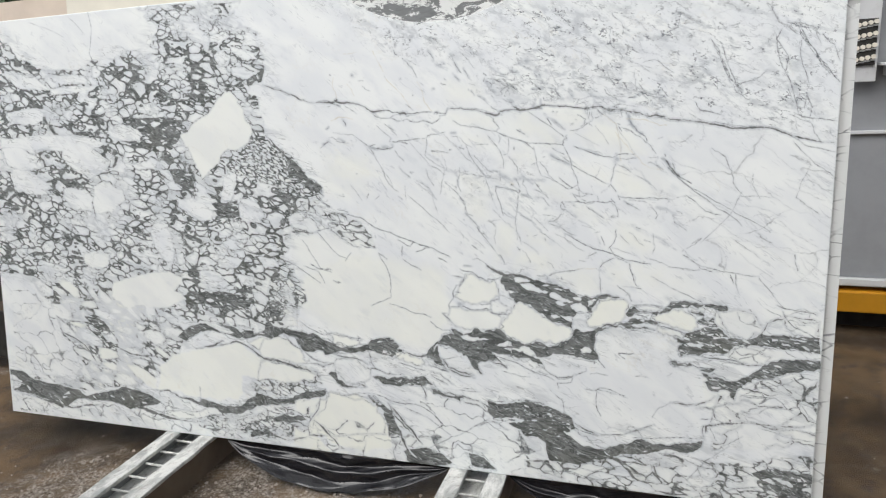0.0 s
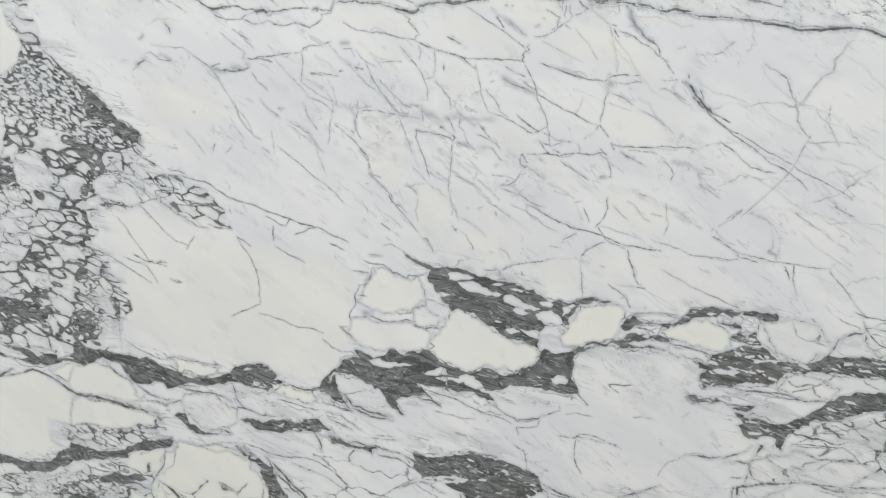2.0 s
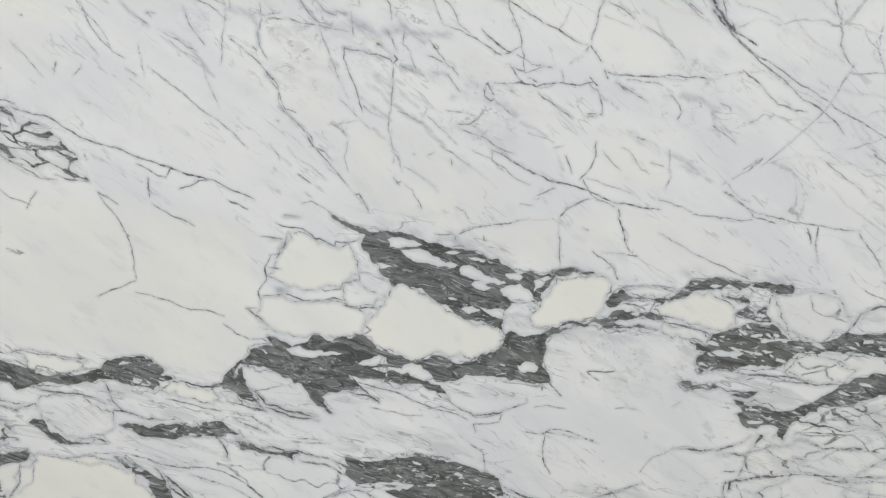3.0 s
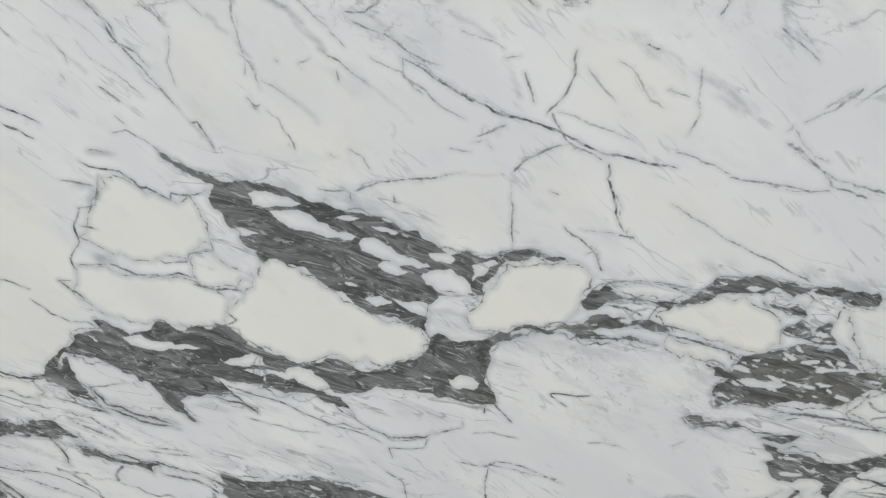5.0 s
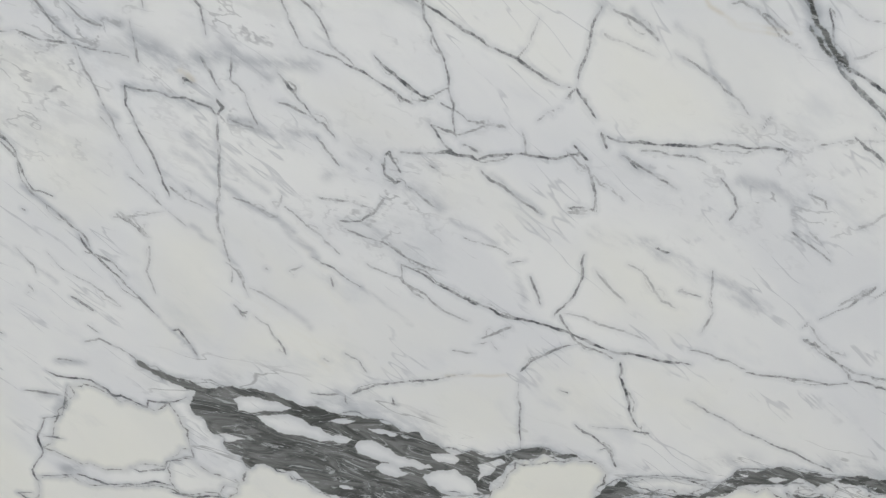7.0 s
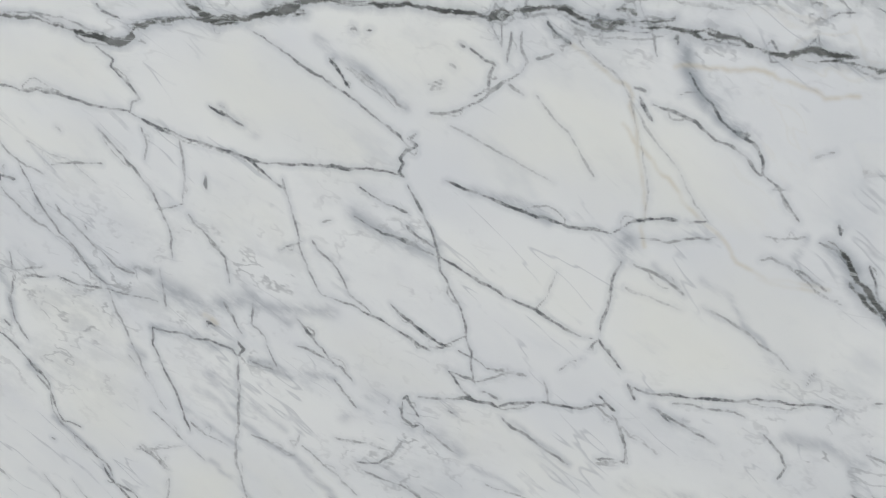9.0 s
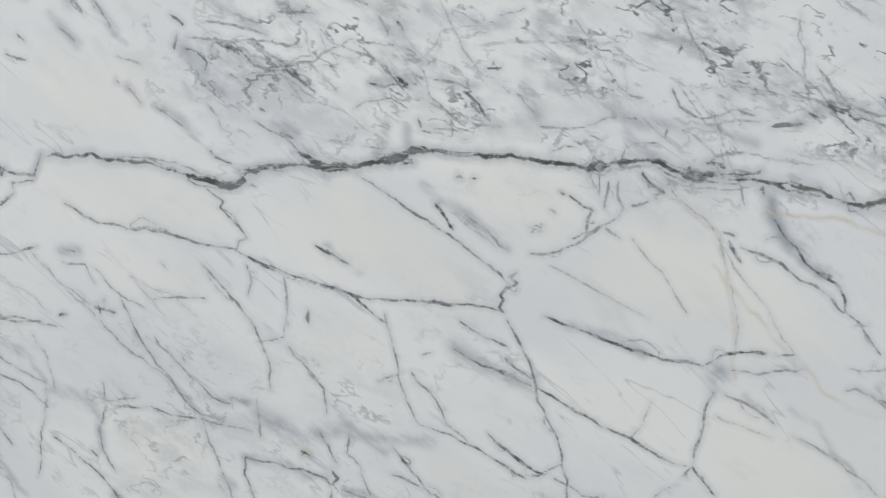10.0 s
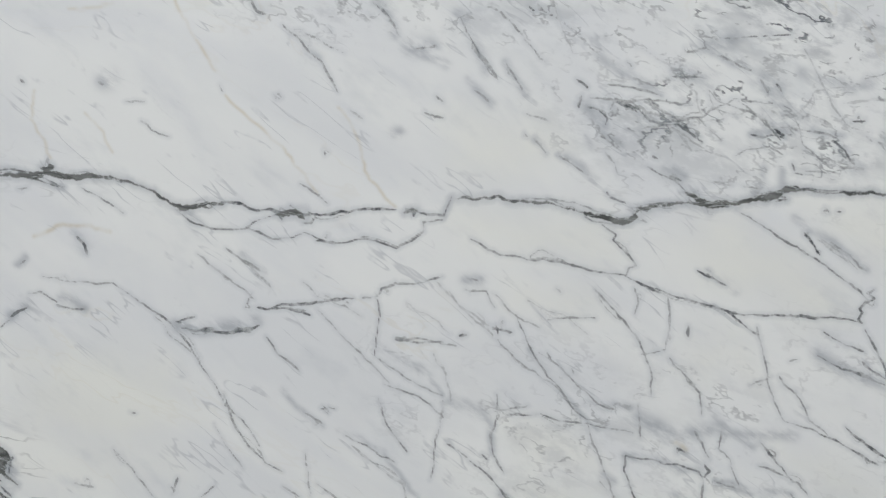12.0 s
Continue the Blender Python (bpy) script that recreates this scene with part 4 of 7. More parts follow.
clast(0, (2.24, .649), (2.257, .651), (2.271, .653), (2.285, .647), (2.301, .639), (2.321, .631), (2.332, .627), (2.318, .621), (2.3, .622), (2.278, .628), (2.255, .635), rough=.0045)
clast(0, (2.308, .646), (2.325, .651), (2.336, .648), (2.324, .644), rough=.0045)
clast(.05, (2.333, .619), (2.341, .626), (2.352, .626), (2.369, .617), (2.391, .606), (2.41, .597), (2.397, .593), (2.374, .596), (2.351, .604), (2.337, .61), rough=.0045)
clast(0, (2.354, .594), (2.36, .6), (2.374, .6), (2.387, .589), (2.374, .583), (2.36, .587), rough=.0045)
clast(.05, (2.4, .585), (2.414, .594), (2.432, .597), (2.443, .589), (2.46, .568), (2.438, .563), (2.418, .567), (2.406, .575), rough=.0045)
clast(0, (2.368, .554), (2.392, .552), (2.415, .55), (2.439, .546), (2.451, .54), (2.428, .531), (2.398, .535), (2.38, .544), rough=.0045)
clast(0, (2.416, .529), (2.44, .524), (2.458, .517), (2.446, .508), (2.428, .514), rough=.0045)
clast(0, (2.347, .64), (2.38, .633), (2.391, .631), (2.369, .631), rough=.0045)
clast(0, (2.408, .613), (2.423, .615), (2.437, .609), (2.431, .603), (2.414, .605), rough=.0045)
clast(0, (2.454, .603), (2.476, .612), (2.482, .607), (2.466, .591), (2.455, .583), (2.457, .594), rough=.0045)
clast(0, (2.338, .551), (2.356, .556), (2.368, .547), (2.35, .541), rough=.0045)
clast(0, (2.175, .642), (2.187, .645), (2.191, .63), (2.178, .623), (2.173, .629), rough=.0045)
clast(0, (2.172, .619), (2.195, .619), (2.192, .614), (2.174, .612), rough=.0045)
clast(0, (2.19, .624), (2.208, .627), (2.225, .621), (2.207, .616), rough=.0045)
clast(0, (2.173, .606), (2.195, .613), (2.206, .608), (2.201, .594), (2.221, .589), (2.216, .572), (2.2, .568), (2.193, .58), (2.173, .589), rough=.0045)
clast(.1, (2.038, .465), (2.063, .471), (2.095, .465), (2.121, .464), (2.137, .46), (2.106, .454), (2.072, .45), (2.046, .455), rough=.0045)
clast(.1, (2.16, .439), (2.185, .452), (2.199, .459), (2.212, .455), (2.214, .443), (2.183, .438), rough=.0045)
clast(.2, (2.183, .433), (2.216, .438), (2.236, .435), (2.25, .445), (2.269, .444), (2.282, .432), (2.291, .42), (2.274, .413), (2.248, .428), (2.208, .426), rough=.0045)
clast(.2, (1.955, .431), (1.977, .425), (1.995, .412), (2.032, .394), (2.062, .37), (2.081, .359), (2.101, .347), (2.106, .339), (2.077, .335), (2.028, .343), (1.989, .362), (1.963, .399), rough=.0045)
clast(.3, (2.433, .449), (2.442, .454), (2.461, .455), (2.468, .447), (2.462, .436), (2.44, .436), rough=.0045)
clast(0, (2.499, .523), (2.511, .529), (2.529, .525), (2.5, .516), rough=.0045)
clast(0, (2.729, .602), (2.739, .606), (2.75, .603), (2.738, .598), rough=.0045)
clast(.05, (2.745, .487), (2.762, .491), (2.798, .486), (2.783, .477), (2.759, .479), rough=.0045)
clast(0, (2.812, .515), (2.846, .515), (2.869, .512), (2.837, .508), rough=.0045)
clast(0, (2.796, .491), (2.819, .491), (2.81, .484), rough=.0045)
clast(0, (2.825, .492), (2.847, .493), (2.832, .486), rough=.0045)
clast(0, (2.718, .437), (2.728, .447), (2.745, .44), (2.752, .433), (2.742, .427), (2.724, .424), rough=.0045)
clast(0, (2.828, .373), (2.854, .369), (2.869, .362), (2.844, .361), rough=.0045)
clast(0, (2.174, .189), (2.221, .203), (2.255, .198), (2.244, .187), (2.197, .182), rough=.0045)
clast(.3, (.461, .699), (.511, .71), (.581, .707), (.595, .68), (.562, .652), (.503, .637), (.463, .665), rough=.0045)
clast(.05, (.809, .818), (.85, .829), (.887, .797), (.903, .732), (.891, .678), (.852, .688), (.809, .752), rough=.0045)
clast(.05, (.927, .915), (.999, .926), (1.073, .905), (1.094, .853), (1.043, .842), (.97, .873), rough=.0045)
clast(.05, (1.2, .905), (1.244, .922), (1.3, .875), (1.286, .834), (1.227, .833), (1.202, .864), rough=.0045)
clast(.05, (.375, .937), (.492, .959), (.532, .926), (.526, .87), (.427, .876), rough=.0045)
clast(.15, (.534, .948), (.633, .97), (.68, .937), (.638, .871), (.539, .859), rough=.0045)
clast(.05, (.114, 1.03), (.207, 1.041), (.333, .96), (.226, .937), (.137, .961), rough=.0045)
clast(.05, (.388, 1.116), (.482, 1.136), (.587, 1.068), (.612, 1.035), (.524, .997), (.443, 1.038), rough=.0045)
clast(.1, (.626, 1.182), (.735, 1.2), (.798, 1.16), (.77, 1.14), (.649, 1.143), rough=.0045)
clast(.05, (.069, 1.169), (.253, 1.176), (.513, 1.164), (.648, 1.132), (.564, 1.112), (.246, 1.113), (.065, 1.13), rough=.0045)
clast(.05, (.09, 1.088), (.214, 1.098), (.268, 1.04), (.176, 1.03), rough=.0045)
clast(.05, (.366, 1.396), (.536, 1.394), (.546, 1.361), (.392, 1.373), rough=.0045)
clast(.1, (.347, 1.354), (.588, 1.359), (.558, 1.335), (.388, 1.33), rough=.0045)
clast(.05, (.102, 1.429), (.28, 1.408), (.361, 1.349), (.215, 1.36), rough=.0045)
clast(.05, (.113, 1.271), (.338, 1.273), (.304, 1.23), (.138, 1.224), rough=.0045)
clast(.05, (1.129, 1.018), (1.177, 1.008), (1.199, .977), (1.146, .905), (1.123, .915), (1.138, .967), rough=.0045)
clast(.05, (1.013, .947), (1.075, .936), (1.108, .88), (1.046, .884), rough=.0045)
stain(.5, (2.321, 1.195), (2.428, 1.193), (2.451, 1.165), (2.428, 1.138), (2.395, 1.134), (2.341, 1.167))
stain(.5, (2.229, 1.181), (2.278, 1.178), (2.34, 1.134), (2.369, 1.101), (2.309, 1.098), (2.234, 1.122), (2.218, 1.152))
stain(.5, (2.471, 1.157), (2.517, 1.149), (2.537, 1.129), (2.598, 1.094), (2.615, 1.062), (2.547, 1.061), (2.488, 1.085), (2.428, 1.113))
stain(.5, (2.545, 1.019), (2.581, .995), (2.63, .95), (2.662, .931), (2.573, .929), (2.536, .958), (2.53, 1.002))
stain(.4, (2.225, 1.064), (2.271, 1.065), (2.279, 1.038), (2.237, 1.028), (2.219, 1.046))
stain(.4, (2.411, 1.028), (2.469, 1.017), (2.51, .997), (2.507, .975), (2.449, 1.007))
stain(.4, (2.303, .97), (2.349, .962), (2.41, .919), (2.374, .917), (2.321, .947))
stain(.4, (2.049, .993), (2.12, .986), (2.137, .947), (2.069, .944))
stain(.4, (2.036, 1.202), (2.123, 1.192), (2.155, 1.174), (2.166, 1.148), (2.094, 1.153), (2.033, 1.176))
stain(.5, (1.6, 1.072), (1.718, 1.058), (1.749, 1), (1.67, .972), (1.569, .99), (1.556, 1.049))
stain(.4, (1.998, 1.291), (2.061, 1.288), (2.112, 1.255), (2.091, 1.235), (2.006, 1.238))
stain(.4, (2.005, 1.201), (2.116, 1.197), (2.162, 1.164), (2.162, 1.143), (2.057, 1.157), (2.005, 1.185))
stain(.4, (2.056, 1.13), (2.135, 1.123), (2.151, 1.101), (2.108, 1.08), (2.056, 1.108))
stain(.5, (2.243, .757), (2.325, .749), (2.375, .704), (2.295, .682), (2.227, .709))
stain(.5, (2.543, .844), (2.606, .82), (2.641, .774), (2.616, .75), (2.555, .77))
stain(.5, (2.585, .72), (2.675, .713), (2.74, .661), (2.664, .657), (2.601, .666))
stain(.5, (2.348, .684), (2.48, .697), (2.488, .634), (2.423, .63), (2.375, .667))
stain(.5, (2.499, .722), (2.549, .724), (2.577, .702), (2.591, .659), (2.561, .651), (2.511, .692))
stain(.5, (2.166, .831), (2.226, .833), (2.219, .733), (2.187, .732), (2.162, .777))
stain(.4, (2.406, .903), (2.462, .886), (2.509, .858), (2.472, .852), (2.425, .87))
stain(.4, (2.069, .937), (2.138, .929), (2.136, .861), (2.085, .855), (2.065, .899))
stain(.4, (2.232, .844), (2.327, .794), (2.346, .762), (2.265, .77))
stain(.55, (1.456, .65), (1.626, .733), (1.789, .723), (1.982, .678), (1.998, .513), (1.952, .403), (1.803, .421), (1.692, .441), (1.522, .487), (1.44, .539))
stain(.3, (1.417, .782), (1.636, .822), (1.762, .723), (1.616, .654), (1.428, .662))
stain(.22, (2.486, .699), (2.576, .717), (2.596, .654), (2.573, .633), (2.502, .634))
stain(.25, (2.216, 1.188), (2.267, 1.187), (2.37, 1.113), (2.37, 1.095), (2.274, 1.1), (2.187, 1.129))
stain(.25, (2.405, 1.117), (2.479, 1.17), (2.545, 1.138), (2.564, 1.071), (2.517, 1.057))
stain(.25, (2.325, 1.195), (2.436, 1.189), (2.445, 1.153), (2.392, 1.136), (2.352, 1.159))
stain(.25, (2.541, 1.019), (2.663, 1.007), (2.683, .941), (2.548, .941))
stain(.2, (2.223, 1.091), (2.278, 1.086), (2.287, 1.039), (2.226, 1.034))
stain(.2, (2.241, .784), (2.432, .771), (2.457, .75), (2.328, .688), (2.233, .707))
stain(.2, (2.585, .723), (2.739, .701), (2.812, .623), (2.683, .617), (2.602, .649))
stain(.25, (1.547, 1.084), (1.707, 1.07), (1.733, .936), (1.526, .924))
cloud(.85, (1.547, 1.589), (2.379, 1.516), (3.1, 1.452), (3.101, 1.095), (2.784, 1.152), (2.38, 1.209), (2.151, 1.253), (2.115, 1.368), (1.829, 1.404))
cloud(.95, (2.116, 1.321), (2.176, 1.327), (2.239, 1.342), (2.327, 1.335), (2.413, 1.319), (2.498, 1.333), (2.609, 1.296), (2.613, 1.198), (2.5, 1.209), (2.414, 1.22), (2.348, 1.222), (2.304, 1.245), (2.237, 1.255), (2.155, 1.266), (2.119, 1.29))
cloud(.6, (2.153, 1.011), (2.241, 1.019), (2.281, .987), (2.245, .933), (2.163, .958))
cloud(.5, (2.32, .92), (2.42, .914), (2.412, .855), (2.326, .852))
cloud(.45, (2.321, 1.083), (2.368, 1.058), (2.411, 1.028), (2.394, 1.014), (2.333, 1.044))
cloud(.4, (2.562, .923), (2.698, .923), (2.748, .85), (2.636, .86))
cloud(.35, (1.919, 1.078), (2.032, 1.032), (2.052, .965), (1.954, .988))
cloud(.5, (2.669, .488), (2.717, .486), (2.75, .416), (2.697, .409))
cloud(.4, (2.483, .506), (2.682, .482), (2.725, .421), (2.505, .445))
cloud(.35, (1.998, 1.047), (2.255, 1.043), (2.273, .914), (2.03, .913))
seam(16, (.006, .141), (.132, .12), (.255, .099), (.407, .103), (.554, .107), (.694, .083), (.829, .055), (.95, .051))
seam(8, (.033, .098), (.189, .068), (.341, .048), (.493, .078))
seam(6, (.768, .165), (.839, .168), (.88, .15))
seam(5, (2.95, .534), (2.961, .562), (2.982, .574), (3.006, .577))
seam(9, (2.82, .381), (2.857, .359), (2.887, .381), (2.923, .399))
seam(10, (1.326, 1.145), (1.392, 1.084), (1.457, 1.024), (1.546, .931))
seam(7, (1.063, .363), (1.159, .389), (1.228, .36), (1.278, .33), (1.365, .323), (1.449, .302), (1.507, .282))
seam(8, (.976, .348), (1.044, .36), (1.104, .385))
seam(15, (1.769, .207), (1.785, .161), (1.807, .114), (1.828, .068), (1.842, .036))
seam(8, (1.781, .196), (1.847, .127), (1.895, .072))
seam(12, (1.474, .114), (1.53, .069), (1.577, .019))
seam(12, (1.305, .105), (1.395, .114), (1.433, .109))
seam(6, (1.191, .071), (1.267, .093), (1.323, .107))
seam(6, (1.15, .046), (1.279, .042), (1.371, .022))
seam(8, (2.814, .384), (2.845, .366), (2.875, .349), (2.867, .332))
seam(8, (.314, .37), (.429, .325), (.486, .254))
seam(9, (.519, .355), (.602, .326), (.685, .301), (.781, .302))
seam(8, (.35, .42), (.438, .42), (.509, .401))
seam(6, (2.15, .416), (2.164, .396), (2.196, .367))
seam(7, (2.635, 1.163), (2.647, 1.167), (2.656, 1.164))
seam(6, (1.557, 1.254), (1.592, 1.25), (1.616, 1.25), (1.645, 1.245), (1.674, 1.242), (1.702, 1.233), (1.724, 1.22), (1.735, 1.212), (1.757, 1.212), (1.781, 1.215))
seam(10, (1.599, 1.254), (1.613, 1.254))
seam(9, (1.836, 1.202), (1.855, 1.203), (1.863, 1.196))
seam(5, (1.961, 1.2), (1.973, 1.2))
seam(4, (1.997, 1.195), (2.003, 1.209), (2.032, 1.21), (2.058, 1.207), (2.09, 1.204), (2.116, 1.198), (2.131, 1.192), (2.152, 1.187), (2.172, 1.186), (2.179, 1.195), (2.198, 1.199), (2.221, 1.201))
seam(4, (2.177, 1.187), (2.181, 1.196), (2.208, 1.198), (2.219, 1.2), (2.235, 1.197), (2.262, 1.197), (2.285, 1.201), (2.308, 1.207), (2.326, 1.208), (2.348, 1.204), (2.37, 1.203), (2.396, 1.201), (2.418, 1.197), (2.44, 1.193), (2.457, 1.197), (2.479, 1.198), (2.501, 1.19), (2.518, 1.185), (2.543, 1.183), (2.56, 1.182), (2.582, 1.181), (2.599, 1.175), (2.618, 1.167))
seam(8, (2.221, 1.209), (2.231, 1.202), (2.244, 1.196), (2.265, 1.196))
seam(8, (2.281, 1.203), (2.299, 1.205), (2.309, 1.201))
seam(8, (2.438, 1.192), (2.457, 1.195))
seam(5, (2.615, 1.166), (2.63, 1.163), (2.64, 1.166), (2.65, 1.167), (2.661, 1.162), (2.674, 1.161))
seam(5, (2.629, 1.164), (2.707, 1.15), (2.784, 1.139), (2.86, 1.122), (2.926, 1.122), (2.991, 1.098), (3.093, 1.075))
seam(5, (2.867, 1.123), (2.926, 1.122))
seam(5, (1.324, 1.321), (1.402, 1.294), (1.468, 1.263), (1.533, 1.25), (1.622, 1.235))
seam(5, (2.667, 1.042), (2.681, 1.03), (2.693, 1.011), (2.709, .991), (2.72, .981))
seam(5, (1.908, .278), (1.945, .273), (1.98, .262), (2.033, .259), (2.062, .253))
seam(3, (1.93, .331), (1.966, .328), (1.985, .313), (2.011, .297))
seam(5, (1.973, .383), (1.994, .353), (2.028, .343), (2.084, .333))
seam(4, (2.047, .256), (2.083, .248), (2.112, .242))
seam(4, (2.286, .402), (2.305, .382), (2.338, .359), (2.365, .348), (2.406, .355), (2.419, .364))
seam(3, (1.978, .539), (1.994, .525), (2.004, .515))
seam(4, (2.135, .384), (2.176, .38), (2.195, .368))
seam(6, (2.124, 1.195), (2.137, 1.19), (2.152, 1.187), (2.17, 1.185), (2.176, 1.188), (2.174, 1.194))
seam(4, (2.171, 1.196), (2.185, 1.195), (2.199, 1.197), (2.215, 1.2))
seam(7, (2.219, 1.21), (2.228, 1.205), (2.236, 1.198))
seam(5, (2.235, 1.197), (2.252, 1.196), (2.27, 1.199), (2.287, 1.2), (2.305, 1.204))
seam(4, (2.283, 1.206), (2.294, 1.205), (2.305, 1.208), (2.322, 1.209))
seam(4, (2.3, 1.198), (2.31, 1.2))
seam(8, (2.438, 1.191), (2.445, 1.195), (2.451, 1.197))
seam(4, (2.447, 1.197), (2.467, 1.197), (2.478, 1.198))
seam(5, (2.505, 1.187), (2.516, 1.183), (2.524, 1.184))
seam(3, (2.501, 1.191), (2.516, 1.187), (2.531, 1.186), (2.546, 1.187), (2.56, 1.188))
seam(4, (2.523, 1.195), (2.533, 1.194), (2.538, 1.19))
seam(5, (2.562, 1.179), (2.563, 1.173))
seam(4, (2.579, 1.18), (2.593, 1.176), (2.604, 1.173), (2.615, 1.167))
seam(3, (2.568, 1.18), (2.579, 1.175), (2.59, 1.173))
seam(7, (2.633, 1.161), (2.638, 1.165), (2.645, 1.168), (2.652, 1.167), (2.657, 1.164))
seam(4, (2.657, 1.164), (2.674, 1.161))
seam(10, (1.601, 1.253), (1.613, 1.256))
seam(6, (1.557, 1.252), (1.58, 1.248), (1.604, 1.25), (1.621, 1.246), (1.645, 1.245), (1.673, 1.241))
seam(6, (1.729, 1.216), (1.74, 1.21), (1.757, 1.212), (1.783, 1.213))
seam(8, (1.836, 1.201), (1.847, 1.202), (1.864, 1.205))
seam(6, (1.959, 1.199), (1.972, 1.201))
seam(5, (2.684, 1.014), (2.695, 1), (2.708, .988), (2.717, .984))
seam(5, (1.921, .275), (1.963, .259), (1.987, .255))
seam(4, (1.708, .328), (1.746, .322), (1.795, .313))
seam(4, (1.703, .385), (1.711, .347), (1.727, .325))
seam(4, (1.263, .321), (1.335, .328), (1.402, .316), (1.467, .301), (1.506, .291))
seam(6, (1.492, .29), (1.509, .271))
seam(4, (1.503, .27), (1.445, .251), (1.372, .235), (1.33, .234))
seam(3, (1.245, .241), (1.291, .252), (1.328, .227))
seam(6, (1.786, .168), (1.827, .13), (1.863, .104))
seam(3, (1.589, .223), (1.656, .226), (1.72, .216))
seam(4, (1.931, .321), (1.966, .305), (1.99, .294))
seam(4, (1.897, .279), (1.908, .26), (1.912, .234))
seam(4, (1.841, .396), (1.9, .385), (1.924, .387))
seam(4, (1.546, .374), (1.597, .362), (1.661, .356), (1.697, .34))
seam(3, (1.472, .328), (1.524, .319), (1.56, .335))
seam(3, (1.368, .426), (1.402, .389), (1.44, .376), (1.488, .343), (1.54, .334))
seam(5, (1.959, .367), (1.981, .35), (2.039, .33), (2.086, .325))
seam(4, (2.046, .241), (2.093, .233), (2.128, .21))
seam(4, (2.407, .208), (2.446, .187), (2.49, .176))
seam(3, (2.09, .16), (2.15, .18), (2.197, .158))
seam(4, (2.245, .267), (2.29, .261), (2.323, .256))
seam(5, (2.706, .3), (2.74, .298), (2.78, .298), (2.817, .317), (2.83, .33))
seam(4, (2.575, .186), (2.626, .207), (2.656, .223))
seam(5, (2.886, .37), (2.912, .389), (2.964, .41), (3.014, .43))
seam(3, (2.781, .29), (2.819, .291), (2.833, .299), (2.865, .311), (2.902, .32))
seam(5, (2.824, .295), (2.831, .272), (2.837, .261))
seam(5, (2.808, .215), (2.81, .237), (2.824, .244))
seam(3, (2.824, .244), (2.882, .25), (2.928, .259), (2.967, .251), (3.048, .255))
seam(4, (2.905, .292), (2.925, .285))
seam(3, (2.901, .326), (2.95, .311), (3.005, .31))
seam(6, (2.986, .315), (3.014, .315))
seam(3, (2.794, .44), (2.869, .44), (2.915, .433), (2.96, .439))
seam(4, (1.48, .984), (1.545, .948))
seam(4, (1.466, .974), (1.518, .932), (1.549, .906), (1.576, .891))
seam(3, (1.402, .959), (1.456, .953))
seam(3, (1.407, .868), (1.422, .881), (1.463, .901), (1.483, .906), (1.519, .874), (1.551, .848))
seam(3, (1.394, .835), (1.422, .819), (1.481, .8), (1.518, .804))
seam(3, (1.413, .617), (1.443, .606))
seam(4, (1.4, .586), (1.421, .556))
seam(5, (1.347, .583), (1.363, .566))
seam(4, (1.39, .536), (1.429, .532))
seam(3, (1.427, .556), (1.422, .494))
seam(4, (2.808, .191), (2.802, .235), (2.889, .253), (2.965, .258), (3.084, .265))
vein(3, .35, (.274, 1.615), (.358, 1.587), (.445, 1.546))
vein(3, .35, (.475, 1.62), (.551, 1.547))
vein(3, .6, (2.222, 1.085), (2.222, 1.074))
vein(1.4, .4, (2.49, 1.188), (2.525, 1.153), (2.565, 1.094), (2.59, 1.054))
vein(1.2, .35, (2.533, 1.145), (2.544, 1.102), (2.547, 1.053))
vein(2, .4, (2.411, 1.121), (2.448, 1.101), (2.484, 1.081))
vein(2, .4, (2.471, 1.141), (2.495, 1.113), (2.512, 1.085))
vein(2.5, .75, (1.835, .198), (1.912, .173), (2.001, .116))
vein(2.6, .75, (2.828, .161), (2.863, .182), (2.91, .215))
vein(3, .8, (.573, 1.629), (.585, 1.559), (.566, 1.477), (.582, 1.44))
vein(3.5, .85, (2.381, .814), (2.411, .796), (2.446, .778), (2.481, .765), (2.511, .759), (2.542, .747), (2.574, .734), (2.61, .728), (2.64, .725))
vein(2.5, .8, (2.49, .711), (2.5, .723), (2.519, .735), (2.538, .741))
vein(1.5, .5, (2.71, .926), (2.758, .93))
vein(3.5, .9, (1.78, 1.215), (1.814, 1.206), (1.841, 1.202), (1.863, 1.2), (1.897, 1.202), (1.93, 1.203), (1.952, 1.202))
vein(3, .9, (1.973, 1.199), (1.997, 1.195), (2.006, 1.214))
vein(5, .4, (2.339, 1.164), (2.365, 1.145), (2.389, 1.127))
vein(3, .45, (1.953, 1.381), (1.961, 1.364))
vein(3, .5, (1.783, 1.17), (1.805, 1.153), (1.826, 1.13))
vein(6, .45, (2.422, 1.289), (2.439, 1.282), (2.457, 1.285))
vein(6, .5, (2.029, 1.35), (2.04, 1.337), (2.055, 1.318))
vein(7, .8, (2.79, 1.372), (2.816, 1.323), (2.841, 1.26), (2.874, 1.216))
vein(6, .55, (2.921, 1.461), (2.951, 1.406), (2.997, 1.369))
vein(4, .65, (2.945, 1.376), (2.958, 1.299), (2.986, 1.237), (3.006, 1.156))
vein(7, .75, (2.994, 1.387), (3.039, 1.309), (3.075, 1.262), (3.097, 1.237))
vein(4, .65, (3.025, 1.212), (3.02, 1.171))
vein(5, .6, (2.7, 1.456), (2.761, 1.42))
vein(5, .6, (2.979, 1.403), (3.035, 1.384), (3.051, 1.338), (3.01, 1.326))
vein(4, .6, (2.996, 1.16), (3.046, 1.142), (3.095, 1.133))
